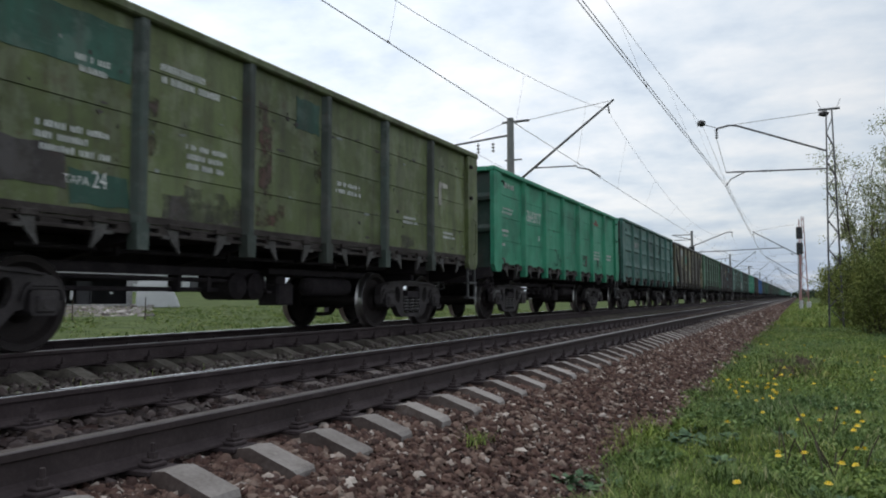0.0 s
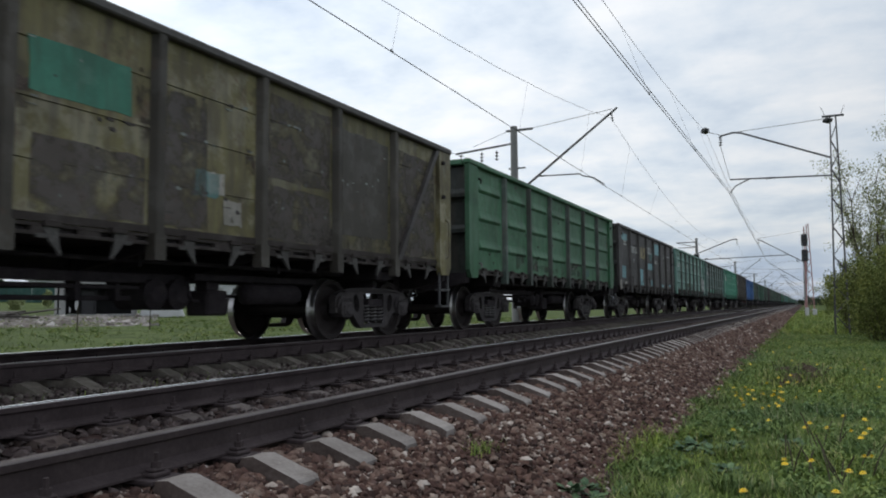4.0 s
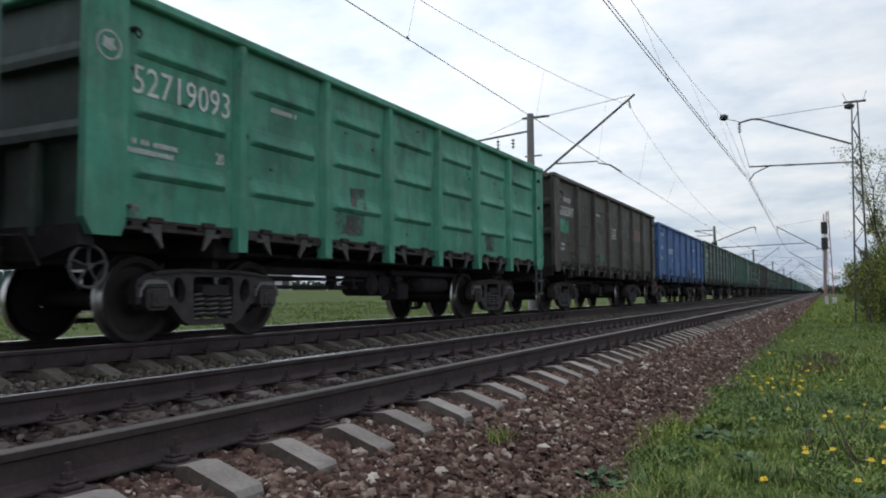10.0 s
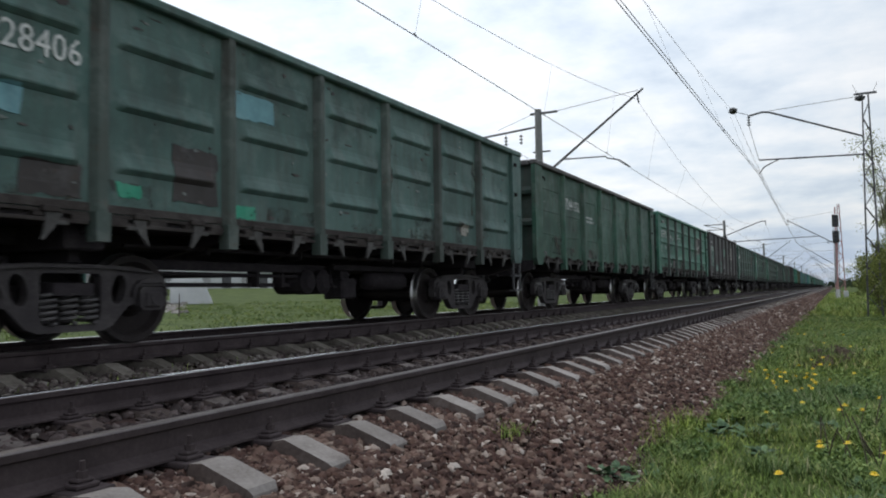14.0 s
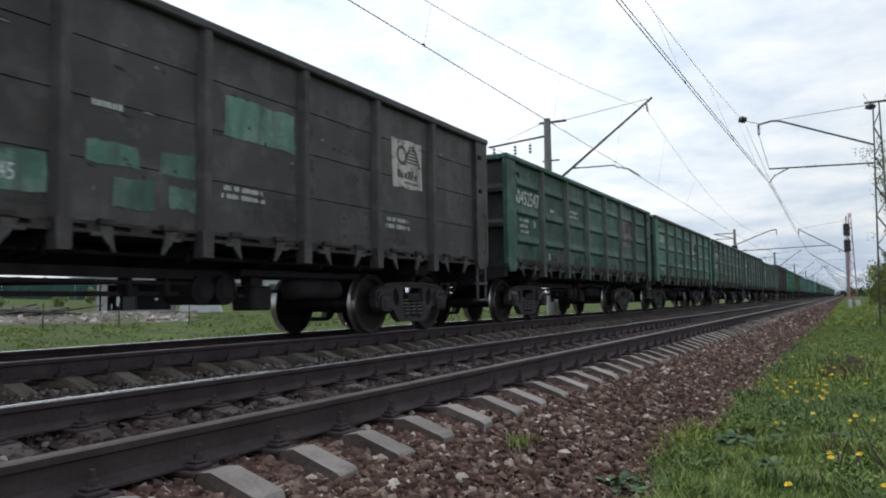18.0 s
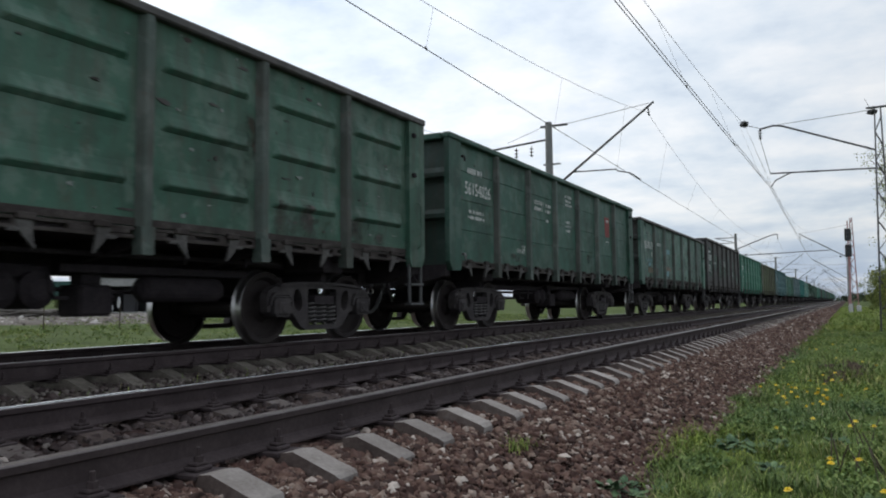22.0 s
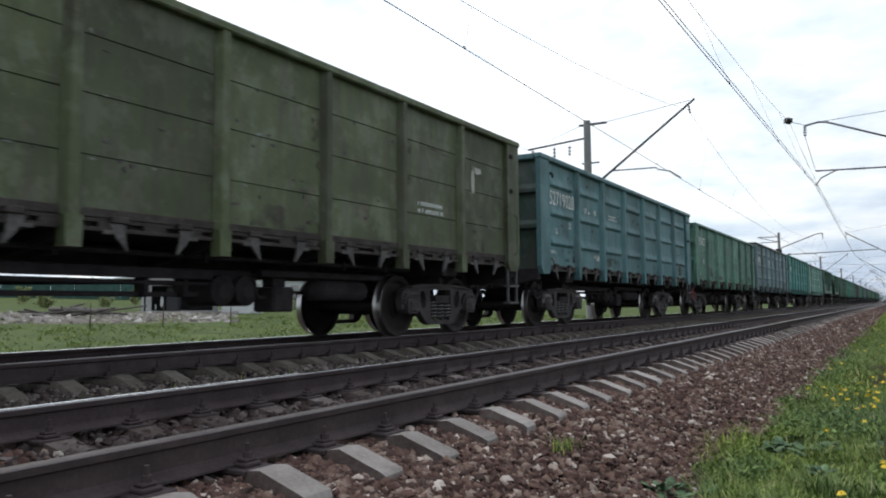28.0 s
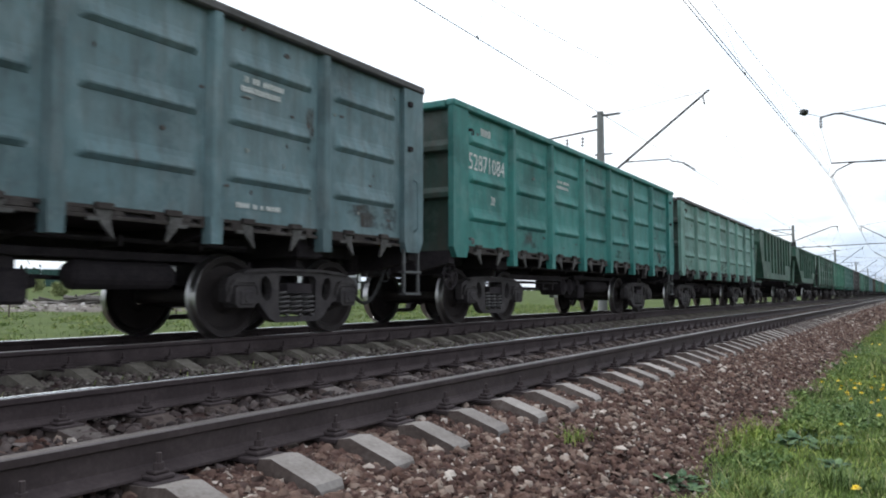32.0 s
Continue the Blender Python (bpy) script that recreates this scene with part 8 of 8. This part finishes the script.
def bare_strip():
    """Trampled ground with dust and mortar round the ruin, its edge eaten into by the grass."""
    bm = bmesh.new()
    rows = []
    for i in range(41):
        u = -0.75 + 1.72 * i / 40
        row = []
        for j in range(15):
            r = 42.2 + 19 * j / 14
            q = r + (1.6 * noise.noise((u * 9, 0.5, 2.0)) if j in (0, 14) else 0.0)
            x, y = (-0.93 + 0.21 * u) * q, (0.37 + 0.325 * u) * q
            row.append(bm.verts.new((x, y, ground_height(x, y) + 0.05 + 0.05 * noise.noise((x * 0.7, y * 0.7, 6.0)) - (0.16 if j in (0, 14) or i in (0, 40) else 0.0))))
        rows.append(row)
    for a, b in zip(rows, rows[1:]):
        for j in range(14):
            bm.faces.new((a[j], a[j + 1], b[j + 1], b[j]))
    o = part("bare_ground", bm, M["bareground"])
    tagged(o, "grey-brown bare ground round the ruin", "ground", kind="structure")


bare_strip()


def make_ruin():
    """Roofed concrete shell: piers, lintel, dark bays behind, a broken side wall."""
    root = new("ruined_building")
    root.matrix_basis = pose(-47.3, 39.95, ground_height(-47.3, 39.95) - 0.12, 0, 0, -40.2)
    tagged(root, "pale grey concrete shell of a ruined building with open bays", "building", group="buildings behind the line")
    L = 5.6
    a = -L / 2
    def slab(name, y0, y1, z0, z1, x0, x1, mat, label=""):
        bm = bmesh.new()
        box(bm, x0, x1, y0, y1, z0, z1, 0.02)
        return part(name, bm, mat, root, label)
    for y0, y1 in ((a, a + 0.18), (a + 0.30, a + 0.72), (L / 2 - 0.42, L / 2 - 0.02)):
        slab("pier", y0, y1, 0.22, 2.15, -0.35, 0.0, M["ruin"])
    slab("pier", a + 2.62, a + 2.80, 0.22, 2.15, -1.6, -1.3, M["shed"], "dark inner pier")
    slab("lintel", a, L / 2, 2.154, 2.75, -0.36, 0.02, M["ruin"])
    slab("back_wall", a, L / 2, 0.0, 2.75, -4.2, -4.0, M["shed"])
    slab("side_wall", a, a + 0.2, 0.0, 2.75, -3.996, -0.364, M["shed"])
    slab("side_wall", L / 2 - 0.2, L / 2, 0.0, 2.75, -3.996, -0.364, M["shed"])
    slab("floor_slab", a - 0.3, L / 2 + 1.6, 0.0, 0.216, -3.99, 0.35, M["ruin"])
    slab("roof", a - 0.1, L / 2 + 0.1, 2.754, 2.95, -4.2, 0.12, M["roof"])
    slab("partition", a + 1.75, a + 2.6, 0.22, 2.0, -1.2, -1.1, M["shed"], "bluish grey partition")
    slab("broken_wall", L / 2 + 0.35, L / 2 + 1.0, 0.22, 1.75, -0.3, -0.05, M["ruin"], "broken end of the wall")
    slab("broken_wall", L / 2 + 0.02, L / 2 + 1.45, 1.754, 2.7, -0.3, -0.05, M["ruin"], "broken end of the wall")
    for y, z, w, h, x in ((a + 1.45, 0.95, 0.26, 0.85, -0.5), (a + 1.0, 0.55, 0.16, 0.5, -0.6), (a + 4.15, 1.05, 0.35, 0.16, -0.7)):
        bm = bmesh.new()
        bmesh.ops.create_icosphere(bm, subdivisions=2, radius=0.5, matrix=Matrix.LocRotScale((x, y, z), None, (0.12, w, h)))
        for v in bm.verts:
            v.co += Vector((0, 0.06, 0.04)) * noise.noise(v.co * 7)
        part("hanging_sheeting", bm, M["palewall"], root, "torn pale sheeting in the opening")


make_ruin()


def make_tarp():
    """White sheeting hung over a square stack, its foot spread on the ground."""
    x, y = -43.6, 42.6
    bm = bmesh.new()
    bmesh.ops.create_grid(bm, x_segments=22, y_segments=30, size=1.0)
    for v in bm.verts:
        u, w = v.co.x, v.co.y
        a = min(1.0, max(0.0, (1 - abs(u)) / 0.22))
        b = min(1.0, max(0.0, (1 - w) / 0.42)) * min(1.0, max(0.0, (1 + w) / 0.08))
        k = (a * b) ** 0.8
        v.co = Vector((u * 1.0, w * 1.45 + 0.25 * max(0.0, w) * (1 - k), max(0.04, 2.05 * k + 0.09 * noise.noise((u * 4, w * 4, 1)))))
    ob = part("tarpaulin", bm, M["palewall"])
    ob.matrix_basis = pose(x, y, ground_height(x, y) - 0.05, 0, 0, -44)
    tagged(ob, "white tarpaulin over a stack beside the ruin", "tarpaulin")


make_tarp()


def make_timber_heap():
    rnd = random.Random(6)
    x, y = -44.5, 29.5
    root = new("timber_heap")
    root.matrix_basis = pose(x, y, ground_height(x, y), 0, 0, -42)
    tagged(root, "heap of grey broken boards and beams on the rubble", "debris")
    for i in range(26):
        bm = bmesh.new()
        L = rnd.uniform(1.2, 3.4)
        c = Vector((rnd.uniform(-1.2, 1.2), rnd.gauss(0, 1.1), rnd.uniform(0.05, 0.55)))
        a, t = rnd.gauss(0, 0.5), rnd.gauss(0, 0.14)
        d = Vector((math.sin(a), math.cos(a), t)) * L / 2
        tube(bm, c - d, c + d, 0.07, 0.06, 4)
        part("board", bm, M["oldboard"] if i % 3 else M["rubble"], root)


make_timber_heap()


def make_teal_fence():
    """Sheet-metal fence along the far side of the field."""
    root = new("metal_fence")
    root.location = (-79.0, 61.0, 1.3)
    tagged(root, "dark teal sheet-metal fence across the field", "fence", group="buildings behind the line")
    d = Vector((-0.56, -0.83, 0))
    for i in range(24):
        bm = bmesh.new()
        p = d * 2.5 * i
        q = d * (2.5 * i + 2.46)
        s = Vector((0.83, -0.56, 0)) * 0.03
        vs = [(p - s), (q - s), (q + s), (p + s)]
        prism(bm, [(v.x, v.y) for v in vs], "z", 0.0, 2.3 + 0.05 * (i % 3))
        part("fence_panel", bm, P["fence_teal"], root)


make_teal_fence()


def make_shed(x, y, rot, lx, ly, h, label, wall, openings, roof=None):
    root = new("shed")
    root.matrix_basis = pose(x, y, ground_height(x, y) - 0.15, 0, 0, rot)
    tagged(root, label, "building", group="buildings behind the line")
    bm = bmesh.new()
    box(bm, -lx / 2, lx / 2, -ly / 2, ly / 2, 0, h, 0.03)
    part("wall", bm, wall, root)
    bm = bmesh.new()
    prism(bm, [(-lx / 2 - 0.3, h), (lx / 2 + 0.3, h), (lx / 2 + 0.3, h + 0.12), (0, h + 0.55), (-lx / 2 - 0.3, h + 0.12)], "y", -ly / 2 - 0.3, ly / 2 + 0.3)
    part("roof", bm, roof or M["roof"], root)
    for i in range(openings):
        bm = bmesh.new()
        y0 = -ly / 2 + ly * (i + 0.3) / openings
        box(bm, lx / 2 + 0.003, lx / 2 + 0.05, y0, y0 + ly / openings * 0.45, 0.2, h * 0.8)
        part("door", bm, M["roof"] if i % 2 else M["ruin"], root)


make_shed(-95, 95, 10, 14, 46, 3.0, "long pale industrial shed far across the meadow", M["palewall"], 8, M["palewall"])
# low bushes and thin stakes on the field
for i, (x, y, h) in enumerate(((-66, 50, 1.6), (-60, 37, 1.2), (-70, 41, 1.5), (-62, 44, 0.8))):
    make_shrub("field_bush", "small pale green bush on the field", x, y, h, 0.6, 6, 40, 30, 0.09, 90 + i, M["paleleaf"], crad=(0.15, 0.35), low=0.1)
for i, (x, y) in enumerate(((-30, 20.5), (-29, 23.5), (-27.5, 26.2), (-32, 17.5))):
    bm = bmesh.new()
    tube(bm, (0, 0, 0), (0.02, 0, 1.15), 0.03, 0.02, 6)
    st = part("stake", bm, M["bark"])
    st.location = (x, y, ground_height(x, y) - 0.05)
    tagged(st, "thin grey wooden stake standing in the meadow", "stake", group="stakes in the meadow")


def far_wood():
    rng = np.random.default_rng(77)
    C, R = [], []
    for i in range(900):
        y = rng.uniform(-100, 1500) if i > 400 else rng.uniform(20, 330)
        C.append((-170 - 0.15 * y - rng.uniform(0, 60), y, 2 + rng.uniform(0, 3.0))); R.append(rng.uniform(2, 5))
    for i in range(380):
        y = rng.uniform(160, 1500)
        C.append((22 + y * 0.03 + rng.uniform(0, 60), y, rng.uniform(0, 4.5))); R.append(rng.uniform(1.5, 4.5))
    for i in range(150):
        C.append((rng.uniform(-6, 70), rng.uniform(560, 1000), rng.uniform(-0.5, 4.0))); R.append(rng.uniform(1.5, 4.0))
    for i in range(200):
        C.append((rng.uniform(-400, 300), rng.uniform(1600, 1800), rng.uniform(0, 8))); R.append(rng.uniform(4, 9))
    V, F = leaf_cloud(rng, C, R, 60, 0.8)
    o = raw("far_woods", V, F, M["farwood"])
    tagged(o, "belt of distant trees along the horizon", "woods", kind="stuff")


far_wood()


# ---- what moves: the train, and its wheels ----
def motions():
    times = [0, 4, 8, 12, 16, 20, 24, 28, 32]
    for root, k in WAGONS:
        rows = []
        for t in times:
            y = 14.41 + k * LENGTH - advance(t) - BODY / 2 + SLACK.get(k, 0.0)
            rows.append((t, pose(X_FAR, y, Z_FAR)))
        walk(root, rows)
    done = {}
    for w, d in WHEELSETS:
        if d not in done:
            rows = []
            for i in range(0, frame(32.0)):
                t = i / FPS
                rows.append((t, pose(0, d, WHEEL_R, math.degrees(advance(t) / WHEEL_R) % 360)))
            walk(w, rows)
            done[d] = w
        else:
            w.rotation_mode = "QUATERNION"
            src = done[d].animation_data
            ad = w.animation_data_create()
            ad.action = src.action
            ad.action_slot = src.action_slot


motions()
